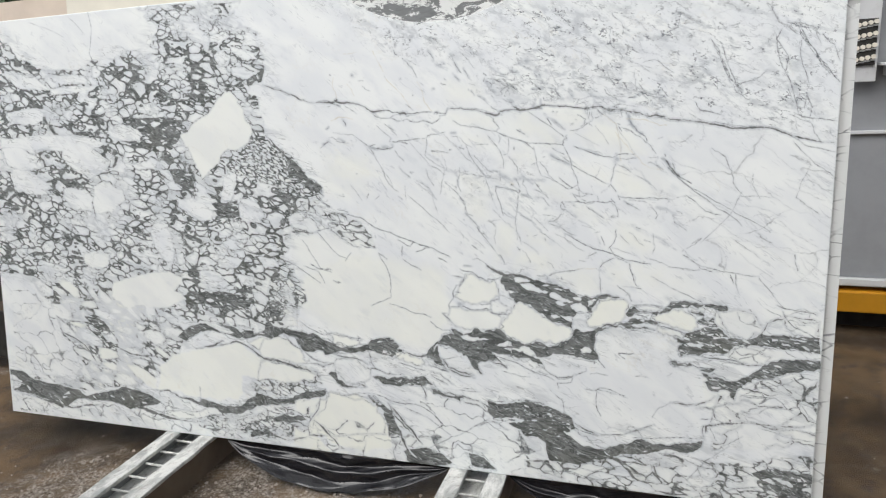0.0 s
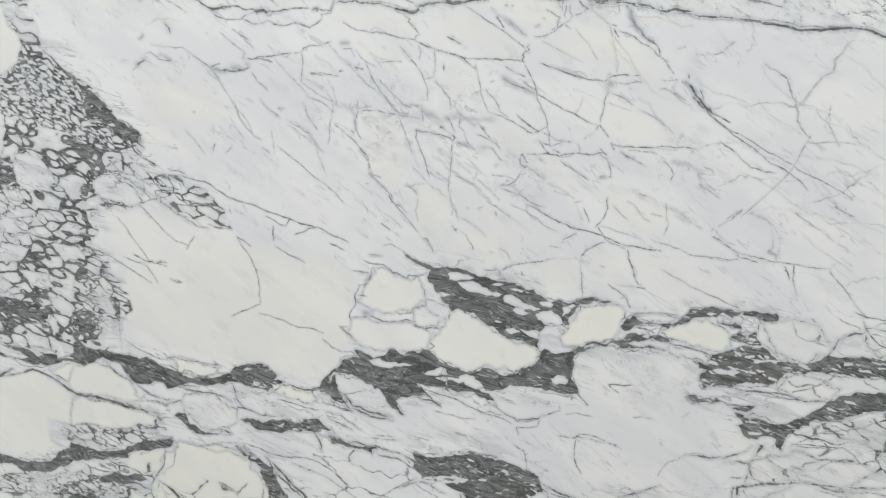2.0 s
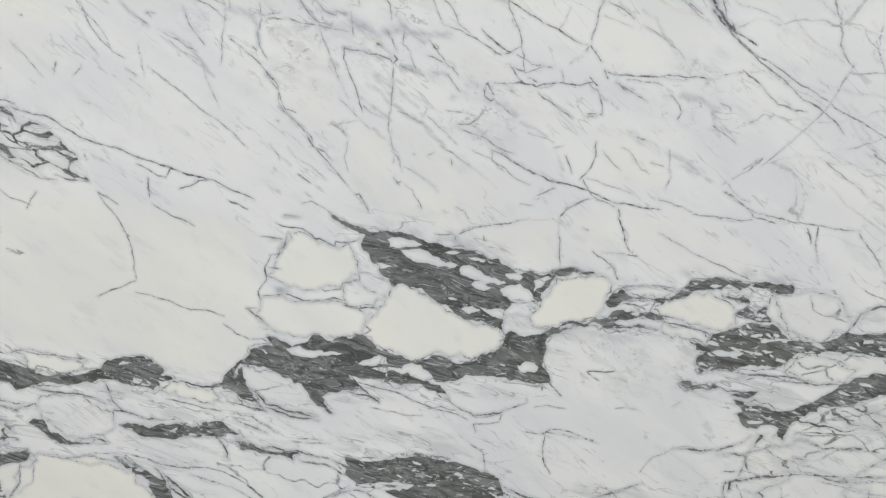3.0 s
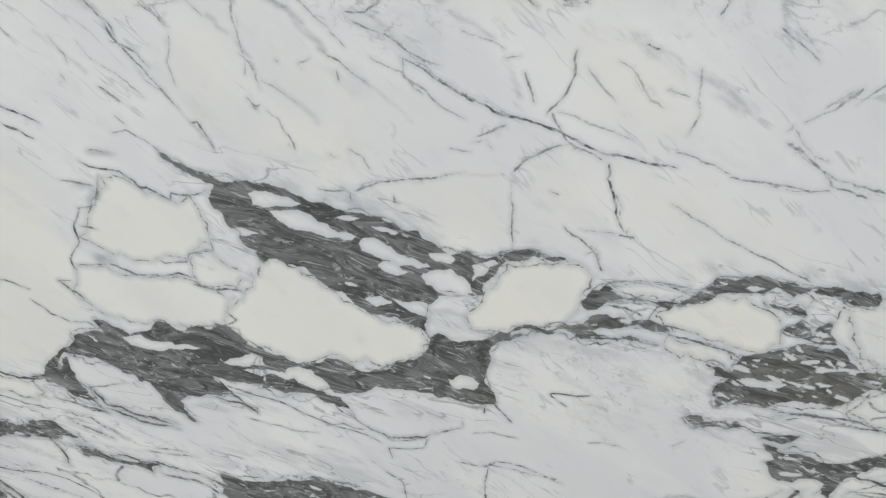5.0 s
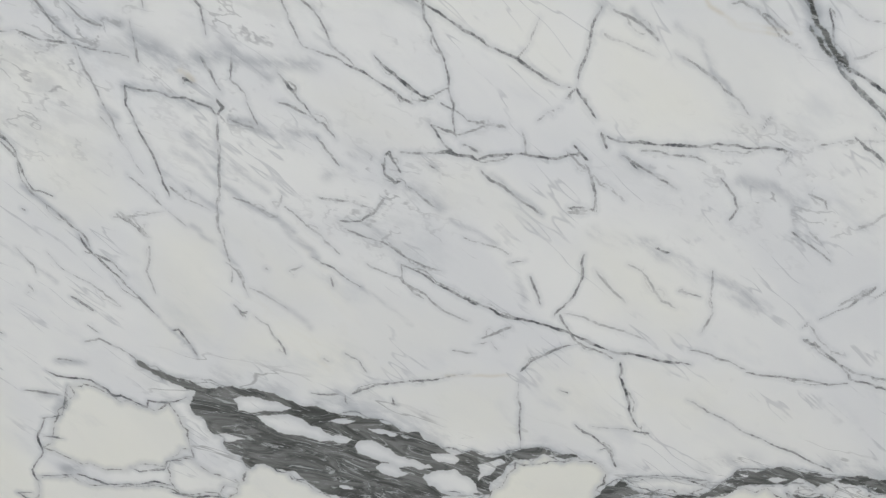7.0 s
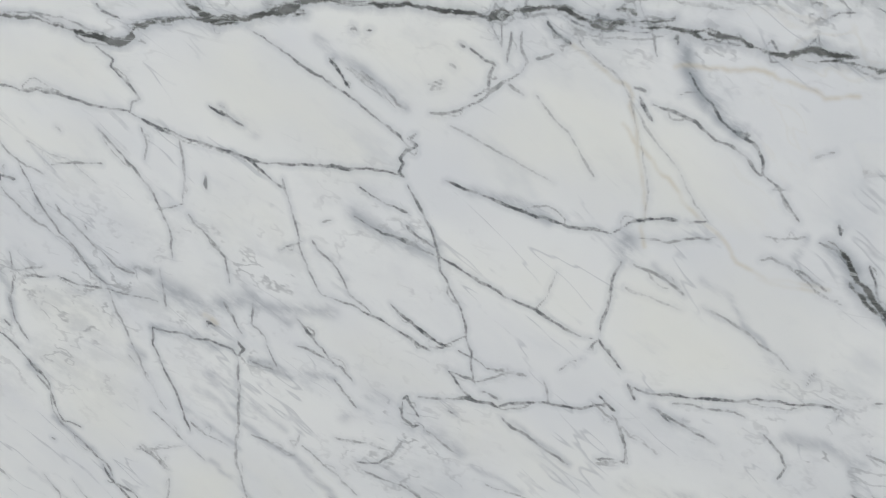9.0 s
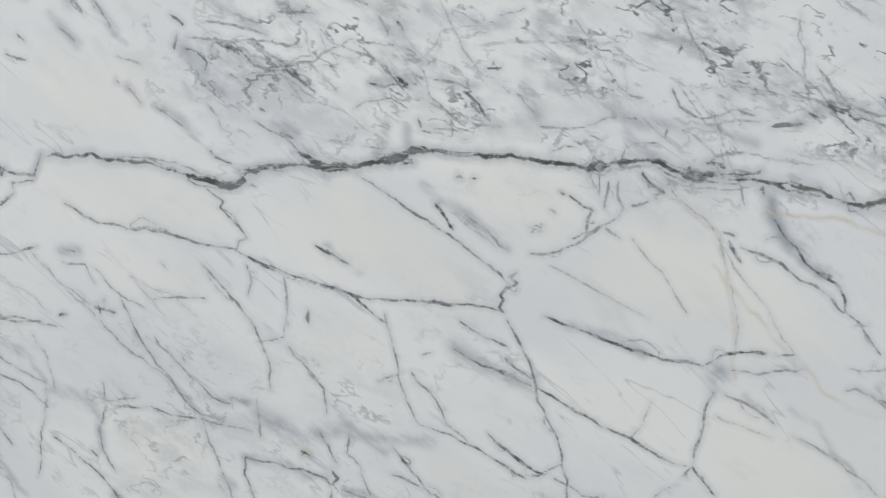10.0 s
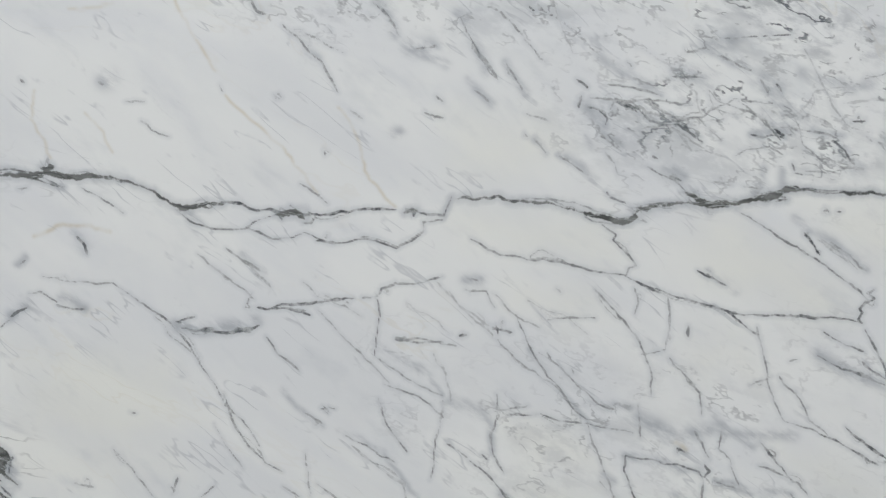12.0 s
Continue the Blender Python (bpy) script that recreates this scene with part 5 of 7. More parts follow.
vein(3, .55, (2.977, 1.106), (3.035, 1.066), (3.099, 1.049))
vein(5, .6, (2.994, 1.043), (3.023, 1.027), (3.044, 1.019), (3.038, 1.003))
vein(3, .65, (2.722, .976), (2.766, .946), (2.811, .916), (2.856, .89), (2.883, .872), (2.956, .827))
vein(3, .6, (2.801, 1.067), (2.836, 1.042), (2.853, 1.001), (2.858, .967), (2.88, .936))
vein(3, .65, (2.734, .933), (2.771, .902), (2.79, .885), (2.83, .875))
vein(2.5, .45, (2.858, .809), (2.913, .769), (2.935, .749))
vein(4, .55, (2.93, .815), (2.961, .796))
vein(3, .55, (2.906, .992), (2.907, .959), (2.926, .923))
vein(2, .5, (2.879, .929), (2.951, .925))
vein(3, .8, (2.859, .701), (2.869, .675))
vein(2.5, .65, (2.735, .755), (2.782, .723), (2.836, .71), (2.889, .702), (2.933, .699))
vein(2.5, .65, (2.932, .699), (2.943, .68), (2.969, .648), (3, .61))
vein(3, .65, (1.458, .683), (1.518, .662), (1.539, .625))
vein(3, .6, (1.544, .88), (1.624, .859), (1.628, .838))
vein(4, .7, (1.404, .604), (1.456, .593))
vein(3.5, .45, (1.861, .933), (1.912, .893), (1.962, .853), (2.004, .81))
vein(3, .35, (1.898, .972), (1.947, .933), (1.966, .871))
vein(3, .9, (1.922, .062), (2.001, .111), (2.063, .141), (2.137, .19))
vein(3, .8, (1.484, .131), (1.521, .16), (1.533, .202))
vein(2.5, .7, (2.899, .337), (2.943, .368), (2.998, .379), (3.053, .403))
vein(3, .7, (2.952, .247), (3.022, .227), (3.095, .22))
vein(3, .8, (2.156, .406), (2.226, .389), (2.295, .358), (2.352, .339))
vein(3, .8, (.981, .197), (.983, .145))
vein(2.5, .8, (.807, .102), (.802, .046))
vein(3, .9, (2.66, .54), (2.695, .532), (2.732, .522), (2.745, .513))
vein(2.6, .8, (2.64, .552), (2.648, .571), (2.663, .579))
vein(2.4, .8, (2.587, .568), (2.615, .567), (2.634, .559))
vein(3, .9, (2.748, .453), (2.777, .453), (2.808, .448), (2.838, .448), (2.873, .446), (2.91, .436))
vein(2.6, .8, (2.754, .425), (2.781, .415), (2.811, .415))
vein(2.6, .8, (2.046, .287), (2.09, .284))
vein(2.6, .85, (2.419, .364), (2.452, .378), (2.451, .387))
vein(2.6, .85, (2.283, .358), (2.304, .364), (2.331, .358))
vein(2.6, .9, (2.365, .315), (2.361, .331), (2.406, .339), (2.409, .352))
vein(2.6, .9, (2.476, .412), (2.476, .403))
vein(3, .9, (2.488, .418), (2.499, .406), (2.509, .394))
vein(2.4, .8, (2.447, .321), (2.481, .316), (2.494, .327), (2.528, .324), (2.57, .309))
vein(3, .9, (2.549, .442), (2.595, .446))
vein(3, .8, (2.551, .44), (2.57, .426))
vein(2.4, .7, (2.465, .37), (2.485, .375), (2.518, .37))
vein(2, .7, (2.18, .357), (2.207, .351), (2.241, .343), (2.272, .344))
vein(2.4, .6, (2.601, .374), (2.634, .374))
vein(2, .5, (2.695, .382), (2.709, .393))
vein(3, .9, (1.933, .508), (1.954, .49), (1.975, .481))
vein(2.6, .85, (1.975, .538), (1.991, .54))
vein(3, .9, (2.046, .567), (2.075, .556), (2.106, .558), (2.126, .563), (2.144, .558))
vein(3, .9, (2.142, .55), (2.166, .545), (2.198, .546))
vein(3, .9, (2.027, .636), (2.014, .612), (2.015, .592), (1.999, .57), (2.002, .556))
vein(2.6, .8, (2.02, .613), (2.041, .611))
vein(2.6, .8, (2.004, .563), (2.039, .566))
vein(2.6, .8, (2.104, .579), (2.113, .574), (2.138, .578), (2.143, .589), (2.162, .596), (2.171, .595), (2.17, .605))
vein(2.6, .8, (1.978, .481), (1.999, .483), (2.01, .472))
vein(2.6, .8, (2.172, .497), (2.186, .506), (2.177, .513))
vein(2.4, .7, (2.025, .393), (1.957, .376), (1.914, .376))
vein(3, .8, (2.13, .257), (2.159, .25), (2.189, .253))
vein(2.4, .85, (2.495, .623), (2.492, .645), (2.492, .67))
vein(2, .5, (2.492, .67), (2.489, .699))
vein(2.2, .75, (2.543, .656), (2.566, .639), (2.581, .621), (2.586, .609))
vein(2.2, .8, (2.568, .627), (2.576, .631), (2.583, .621))
vein(2.4, .7, (2.701, .654), (2.73, .641), (2.759, .628), (2.789, .614))
vein(2, .6, (2.642, .688), (2.676, .67), (2.701, .654))
vein(2.4, .7, (2.594, .596), (2.632, .6), (2.659, .599), (2.676, .597))
vein(2.4, .9, (2.578, .724), (2.586, .695), (2.592, .672), (2.602, .655))
vein(3, .85, (2.597, .651), (2.613, .649))
vein(2, .5, (2.559, .654), (2.594, .652))
vein(3, .8, (2.149, 1.212), (2.151, 1.208))
vein(3, .8, (2.151, 1.207), (2.159, 1.204), (2.166, 1.201))
vein(3, .8, (2.341, 1.188), (2.345, 1.189), (2.346, 1.187))
vein(3, .8, (2.353, 1.187), (2.357, 1.187))
vein(3, .7, (2.191, 1.243), (2.195, 1.241))
vein(2, .8, (2.075, 1.269), (2.077, 1.265))
vein(2, .8, (2.184, 1.253), (2.185, 1.25))
vein(2, .5, (2.106, 1.247), (2.119, 1.238), (2.128, 1.231))
vein(2, .5, (2.148, 1.249), (2.156, 1.239), (2.159, 1.229))
vein(2.5, .6, (2.186, 1.234), (2.201, 1.225), (2.212, 1.219), (2.22, 1.21))
vein(3, .6, (2.205, 1.225), (2.216, 1.22))
vein(3, .9, (2.278, 1.259), (2.288, 1.256), (2.299, 1.258), (2.307, 1.255))
vein(3, .9, (2.299, 1.263), (2.307, 1.257))
vein(2.5, .6, (2.23, 1.258), (2.236, 1.254))
vein(2.5, .6, (2.199, 1.261), (2.204, 1.256))
vein(3, .7, (2.348, 1.251), (2.36, 1.241), (2.368, 1.229))
vein(2, .6, (2.377, 1.254), (2.382, 1.249))
vein(2.5, .7, (2.314, 1.232), (2.316, 1.225))
vein(2.5, .7, (2.316, 1.223), (2.324, 1.221))
vein(2, .5, (2.323, 1.225), (2.347, 1.222), (2.36, 1.226), (2.376, 1.225))
vein(2, .5, (2.264, 1.241), (2.277, 1.246), (2.294, 1.248), (2.306, 1.24))
vein(2, .4, (2.245, 1.218), (2.262, 1.214))
vein(2, .5, (2.271, 1.213), (2.288, 1.21))
vein(2, .6, (2.388, 1.248), (2.4, 1.234))
vein(2, .6, (2.404, 1.224), (2.42, 1.222), (2.439, 1.224), (2.455, 1.23))
vein(2, .6, (2.412, 1.205), (2.422, 1.21), (2.432, 1.208))
vein(2, .6, (2.428, 1.214), (2.435, 1.21))
vein(2, .6, (2.439, 1.218), (2.449, 1.213))
vein(2, .6, (2.463, 1.2), (2.466, 1.207), (2.478, 1.211), (2.489, 1.21))
vein(2, .6, (2.495, 1.22), (2.493, 1.212))
vein(2.5, .6, (2.523, 1.195), (2.531, 1.2), (2.54, 1.203), (2.547, 1.202))
vein(4, .7, (2.566, 1.22), (2.577, 1.221), (2.587, 1.221))
vein(3, .8, (2.59, 1.229), (2.596, 1.226))
vein(3, .8, (2.604, 1.234), (2.609, 1.229))
vein(2, .5, (2.579, 1.244), (2.59, 1.238), (2.604, 1.232))
vein(3, .6, (2.645, 1.227), (2.65, 1.234), (2.657, 1.24))
vein(2, .8, (2.635, 1.206), (2.636, 1.2))
vein(2, .5, (2.64, 1.201), (2.67, 1.198))
vein(2.5, .6, (2.529, 1.243), (2.538, 1.239))
vein(3, .7, (2.652, 1.185), (2.66, 1.189), (2.669, 1.188))
vein(2.2, .7, (2.454, 1.183), (2.453, 1.173), (2.451, 1.163))
vein(2.2, .7, (2.461, 1.183), (2.461, 1.171), (2.465, 1.163), (2.461, 1.156), (2.452, 1.151))
vein(2.2, .7, (2.426, 1.173), (2.436, 1.165), (2.444, 1.161))
vein(2.2, .7, (2.442, 1.161), (2.439, 1.154), (2.438, 1.146))
vein(3, .6, (2.397, 1.13), (2.411, 1.13), (2.424, 1.134), (2.436, 1.14), (2.448, 1.15), (2.461, 1.156))
vein(3, .6, (2.428, 1.141), (2.44, 1.146))
vein(2.5, .5, (2.452, 1.149), (2.463, 1.141))
vein(5, .5, (2.398, 1.148), (2.407, 1.151))
vein(4, .4, (2.412, 1.163), (2.416, 1.16))
vein(3, .7, (2.419, 1.176), (2.422, 1.174))
vein(3, .5, (2.471, 1.165), (2.483, 1.168))
vein(3, .8, (2.478, 1.19), (2.486, 1.18), (2.494, 1.174))
vein(2, .7, (2.486, 1.173), (2.493, 1.174))
vein(3, .85, (2.54, 1.139), (2.544, 1.131), (2.549, 1.123))
vein(3, .6, (2.536, 1.145), (2.544, 1.142))
vein(3, .8, (2.571, 1.154), (2.579, 1.141), (2.593, 1.123), (2.604, 1.114), (2.614, 1.108), (2.621, 1.098), (2.622, 1.087))
vein(3, .8, (2.604, 1.116), (2.612, 1.113))
vein(2.5, .7, (2.548, 1.134), (2.556, 1.131), (2.571, 1.125), (2.582, 1.117), (2.59, 1.11), (2.601, 1.106), (2.613, 1.096), (2.621, 1.086))
vein(2, .6, (2.566, 1.14), (2.577, 1.141))
vein(2.4, .6, (2.623, 1.086), (2.632, 1.079), (2.638, 1.069), (2.648, 1.055))
vein(2, .7, (2.629, 1.077), (2.638, 1.077))
vein(3, .6, (2.654, 1.098), (2.666, 1.102))
vein(2, .8, (2.673, 1.054), (2.675, 1.046))
vein(3, .6, (2.662, 1.041), (2.673, 1.036), (2.683, 1.024))
vein(2.4, .7, (2.022, 1.172), (2.038, 1.161), (2.06, 1.155), (2.089, 1.151), (2.118, 1.144), (2.146, 1.137), (2.165, 1.134))
vein(2.2, .7, (2.144, 1.182), (2.157, 1.172), (2.154, 1.167), (2.162, 1.159), (2.171, 1.149), (2.175, 1.143), (2.168, 1.14), (2.166, 1.134))
vein(2.6, .8, (2.165, 1.133), (2.187, 1.122), (2.21, 1.113), (2.233, 1.106), (2.255, 1.099), (2.273, 1.094), (2.3, 1.094), (2.335, 1.09), (2.375, 1.085))
vein(4, .8, (2.185, 1.122), (2.192, 1.119))
vein(2.6, .85, (2.255, 1.099), (2.272, 1.085), (2.285, 1.076))
vein(3, .85, (2.23, 1.137), (2.243, 1.13), (2.256, 1.122))
vein(2.4, .7, (2.265, 1.191), (2.286, 1.178), (2.303, 1.165), (2.324, 1.152), (2.345, 1.138), (2.366, 1.121), (2.38, 1.107))
vein(3, .9, (2.325, 1.169), (2.331, 1.161), (2.337, 1.149))
vein(2, .9, (2.333, 1.157), (2.339, 1.148))
vein(3, .85, (2.386, 1.115), (2.382, 1.111), (2.387, 1.107), (2.38, 1.104), (2.374, 1.098), (2.377, 1.094), (2.373, 1.088), (2.377, 1.084))
vein(2.2, .6, (2.137, 1.121), (2.148, 1.109), (2.161, 1.093), (2.174, 1.077), (2.18, 1.063), (2.188, 1.04), (2.187, 1.019))
vein(2, .6, (2.173, 1.122), (2.177, 1.108), (2.173, 1.097))
vein(2, .5, (2.203, 1.115), (2.205, 1.1), (2.205, 1.082), (2.201, 1.064))
vein(2, .6, (2.179, 1.059), (2.201, 1.063))
vein(2.4, .6, (2.205, 1.055), (2.223, 1.033), (2.232, 1.021), (2.234, 1))
vein(3, .7, (2.22, 1.034), (2.227, 1.027))
vein(2, .55, (2.175, 1.01), (2.177, .988), (2.177, .978))
vein(2, .7, (2.284, 1.083), (2.287, 1.069), (2.292, 1.047), (2.293, 1.035))
vein(2, .7, (2.278, 1.028), (2.297, 1.036))
vein(2, .6, (2.293, 1.034), (2.3, 1.011), (2.309, .993), (2.322, .989), (2.34, .981))
vein(2, .6, (2.304, 1.036), (2.319, 1.019), (2.331, .994), (2.349, .979))
vein(3, .85, (2.363, .988), (2.377, .975), (2.393, .962), (2.406, .955))
vein(2.6, .8, (2.34, .981), (2.362, .97), (2.377, .961), (2.393, .951))
vein(3, .85, (2.343, 1.077), (2.36, 1.066), (2.379, 1.058))
vein(2.4, .7, (2.338, 1.055), (2.359, 1.042), (2.377, 1.036), (2.398, 1.026))
vein(3, .6, (2.377, 1.049), (2.385, 1.041), (2.398, 1.032))
vein(2, .5, (2.313, 1.05), (2.32, 1.052))
vein(2.2, .7, (2.379, 1.079), (2.39, 1.058), (2.4, 1.032), (2.402, 1.015), (2.411, .997), (2.421, .971), (2.425, .952), (2.428, .925))
vein(2.6, .8, (2.4, 1.026), (2.419, 1.015), (2.444, 1.001), (2.47, .988), (2.486, .978), (2.507, .967), (2.515, .966))
vein(2, .4, (2.472, .986), (2.482, 1), (2.488, 1.017))
vein(2.6, .85, (2.407, 1.082), (2.428, 1.074), (2.452, 1.064), (2.473, 1.056), (2.493, 1.05), (2.525, 1.045))
vein(3, .95, (2.525, 1.045), (2.536, 1.053), (2.551, 1.056), (2.569, 1.055))
vein(2, .6, (2.544, 1.042), (2.564, 1.039), (2.59, 1.042), (2.596, 1.044))
vein(2, .6, (2.575, 1.054), (2.589, 1.055))
vein(2.4, .8, (2.533, 1.025), (2.528, 1.015), (2.526, .997), (2.521, .98), (2.519, .966))
vein(3, .7, (2.511, .957), (2.519, .966))
vein(2.6, .8, (2.519, .966), (2.528, .953), (2.536, .943))
vein(2.4, .5, (2.541, 1.023), (2.561, 1.014), (2.577, 1.001))
vein(2, .45, (2.589, .993), (2.617, .978), (2.641, .96), (2.653, .947))
vein(2, .45, (2.644, 1.023), (2.663, 1.007), (2.682, .997))
vein(2, .4, (2.627, 1.045), (2.653, 1.045))
vein(2, .5, (2.625, 1.028), (2.632, 1.03), (2.651, 1.021), (2.67, 1.007))
vein(5, .6, (2.663, .939), (2.666, .943))
vein(2.6, .85, (2.543, .93), (2.549, .927), (2.569, .925), (2.585, .923), (2.617, .922), (2.632, .925), (2.647, .924), (2.67, .923), (2.689, .92))
vein(2.6, .7, (2.541, .932), (2.547, .919))
vein(2, .7, (2.689, .92), (2.686, .911))
vein(3, .8, (2.383, .912), (2.406, .912), (2.423, .913), (2.445, .907), (2.454, .911), (2.475, .913), (2.509, .91), (2.525, .915))
vein(3, .85, (2.521, .921), (2.533, .909))
vein(3, .8, (2.454, .911), (2.462, .911))
vein(2, .7, (2.564, .911), (2.574, .902))
vein(2, .6, (2.574, .918), (2.601, .915), (2.617, .914), (2.625, .91))
vein(2, .6, (2.415, .952), (2.436, .939), (2.462, .936), (2.466, .934))
vein(2, .6, (2.428, .927), (2.453, .936), (2.464, .934))
vein(3, .7, (2.432, .92), (2.445, .914))
vein(2, .6, (2.402, .954), (2.415, .961), (2.421, .964))
vein(3, .7, (2.397, .953), (2.404, .954))
vein(2.2, .8, (2.406, .937), (2.415, .924), (2.425, .913))
vein(2, .6, (2.406, .935), (2.428, .927))
vein(3, .7, (2.406, .902), (2.411, .899))
vein(2.4, .5, (2.491, .94), (2.499, .947), (2.508, .95))
vein(2, .5, (2.479, .932), (2.483, .914))
vein(2.4, .7, (2.014, .956), (2.031, .942), (2.05, .917), (2.059, .907), (2.062, .886), (2.068, .871), (2.084, .866))
vein(3, .8, (2.026, .962), (2.031, .957))
vein(2, .6, (1.992, .973), (2.012, .959))
vein(2.2, .6, (2.042, 1.022), (2.042, 1.003), (2.036, .983), (2.037, .962), (2.047, .943))
vein(2, .6, (2.04, 1.005), (2.056, 1.008), (2.072, 1.01))
vein(2.4, .7, (2.05, 1.001), (2.084, 1.002), (2.101, .995), (2.126, .993), (2.151, .987), (2.17, .983))
vein(2.2, .6, (2.064, 1.094), (2.074, 1.069), (2.091, 1.038), (2.104, 1.024), (2.127, .996))
vein(2.2, .5, (2.083, 1.062), (2.115, 1.034), (2.134, 1.015), (2.153, 1.006))
vein(4, .7, (2.091, 1.062), (2.094, 1.055))
vein(2, .7, (2.114, 1.046), (2.116, 1.041))
vein(4, .8, (2.04, 1.087), (2.058, 1.082))
vein(3, .8, (2.043, 1.089), (2.045, 1.08))
vein(3, .8, (2.008, 1.079), (2.015, 1.08))
vein(3, .5, (2.016, 1.135), (2.029, 1.132))
vein(2, .5, (2.015, 1.124), (2.035, 1.122), (2.039, 1.112), (2.043, 1.106))
vein(2.6, .6, (2.092, 1.093), (2.112, 1.095), (2.137, 1.094))
vein(2, .5, (2.101, 1.123), (2.105, 1.119))
vein(2.4, .7, (2.163, .961), (2.188, .957), (2.212, .952), (2.231, .945), (2.235, .937))
vein(3, .7, (2.236, .952), (2.241, .945), (2.235, .938))
vein(2.4, .75, (2.163, .961), (2.161, .946), (2.17, .921), (2.18, .894), (2.186, .869))
vein(2, .65, (2.235, .937), (2.235, .913), (2.23, .871))
vein(2.4, .7, (2.227, .985), (2.235, .971), (2.241, .957))
vein(2, .6, (2.253, .991), (2.249, .967), (2.26, .956), (2.268, .932))
vein(3, .8, (2.287, .973), (2.294, .965), (2.307, .949), (2.316, .935), (2.324, .932))
vein(3, .9, (2.211, .968), (2.218, .964))
vein(2, .5, (2.245, .936), (2.264, .929))
vein(2, .55, (2.315, .923), (2.324, .911), (2.333, .899))
vein(2, .5, (2.127, .996), (2.132, .972), (2.142, .947), (2.146, .933))
vein(2, .5, (2.146, .938), (2.152, .918))
vein(3, .6, (2.367, .902), (2.37, .897))
vein(2, .8, (1.734, 1.21), (1.751, 1.196), (1.773, 1.189), (1.801, 1.188), (1.816, 1.196), (1.836, 1.201))
vein(2.4, .8, (1.801, 1.188), (1.834, 1.177), (1.846, 1.178), (1.863, 1.183), (1.879, 1.175), (1.901, 1.172), (1.923, 1.175), (1.939, 1.17), (1.95, 1.165), (1.961, 1.17), (1.978, 1.18), (1.978, 1.189), (1.996, 1.191))
vein(4, .8, (1.873, 1.175), (1.89, 1.173))
vein(2, .7, (1.866, 1.203), (1.874, 1.199), (1.869, 1.192), (1.86, 1.192))
vein(2, .6, (1.638, 1.235), (1.655, 1.226), (1.682, 1.207))
vein(4, .8, (1.631, 1.186), (1.639, 1.177), (1.641, 1.168))
vein(2, .6, (1.573, 1.235), (1.585, 1.236))
vein(3, .6, (1.609, 1.239), (1.618, 1.236))
vein(3, .6, (1.569, 1.159), (1.576, 1.164))
vein(2, .5, (1.592, 1.147), (1.63, 1.141), (1.665, 1.139))
vein(2.2, .7, (1.665, 1.139), (1.688, 1.122), (1.721, 1.098), (1.742, 1.07), (1.763, 1.035), (1.773, 1.012))
vein(4, .7, (1.555, 1.107), (1.574, 1.116))
vein(2, .6, (1.542, 1.096), (1.555, 1.104))
vein(2, .6, (1.576, 1.13), (1.588, 1.132), (1.605, 1.121))
vein(3, .7, (1.604, 1.118), (1.622, 1.113), (1.634, 1.113))
vein(3, .8, (1.727, 1.098), (1.747, 1.103))
vein(4, .8, (1.732, 1.092), (1.755, 1.089), (1.778, 1.086), (1.801, 1.088), (1.813, 1.094))
vein(3, .8, (1.746, 1.088), (1.767, 1.091))
vein(4, .8, (1.778, 1.086), (1.807, 1.091))
vein(3, .8, (1.811, 1.111), (1.836, 1.11), (1.859, 1.107))
vein(4, .8, (1.819, 1.109), (1.848, 1.113), (1.87, 1.115), (1.893, 1.118))
vein(3, .8, (1.847, 1.107), (1.864, 1.102))
vein(4, .8, (1.887, 1.117), (1.907, 1.118))
vein(2.4, .7, (1.915, 1.118), (1.931, 1.119), (1.935, 1.127), (1.948, 1.132), (1.97, 1.131), (1.981, 1.134), (1.994, 1.137))
vein(3, .7, (1.937, 1.127), (1.948, 1.13))
vein(2, .6, (1.799, 1.111), (1.806, 1.125))
vein(2, .5, (1.754, 1.165), (1.781, 1.142), (1.808, 1.119))
vein(3, .5, (1.799, 1.158), (1.816, 1.147))
vein(2.4, .7, (1.818, 1.082), (1.828, 1.065), (1.839, 1.057), (1.85, 1.046))
vein(2.4, .7, (1.929, 1.122), (1.932, 1.1), (1.927, 1.078), (1.925, 1.061))
vein(2, .5, (1.87, 1.109), (1.891, 1.084), (1.918, 1.056), (1.939, 1.033))
vein(2.4, .6, (1.929, 1.058), (1.956, 1.038), (1.99, 1.021))
vein(2.4, .6, (1.771, 1.026), (1.778, 1), (1.794, .971), (1.81, .954), (1.827, .945))
vein(2, .6, (1.76, .995), (1.771, .971), (1.787, .948))
vein(2, .6, (1.773, 1.015), (1.79, .997), (1.805, .971))
vein(2.4, .5, (1.853, 1.005), (1.87, .994))
vein(6, .9, (1.872, 1.011), (1.878, 1.008))
vein(3, .6, (1.673, 1.007), (1.678, 1.006))
vein(3, .5, (1.607, .933), (1.628, .929))
vein(2.4, .5, (1.652, .969), (1.674, .942), (1.693, .917))
vein(2.6, .6, (1.718, .939), (1.711, .921))
vein(2.4, .6, (1.756, .93), (1.741, .919))
vein(3, .9, (1.53, .966), (1.541, .957), (1.537, .942))
vein(3, .9, (1.527, .93), (1.538, .918))
vein(2, .6, (1.927, 1.019), (1.937, .988), (1.953, .965))
vein(2, .6, (1.892, .982), (1.914, .971), (1.941, .954))
vein(2, .6, (1.919, .954), (1.941, .942))
vein(2, .6, (1.933, 1.033), (1.966, 1.021), (1.99, .999))
vein(2.4, .6, (1.946, 1.077), (1.968, 1.073), (1.992, 1.074))
vein(2.2, .6, (1.99, 1.016), (1.981, .976), (1.974, .936))
vein(2, .5, (1.851, .965), (1.854, .918))
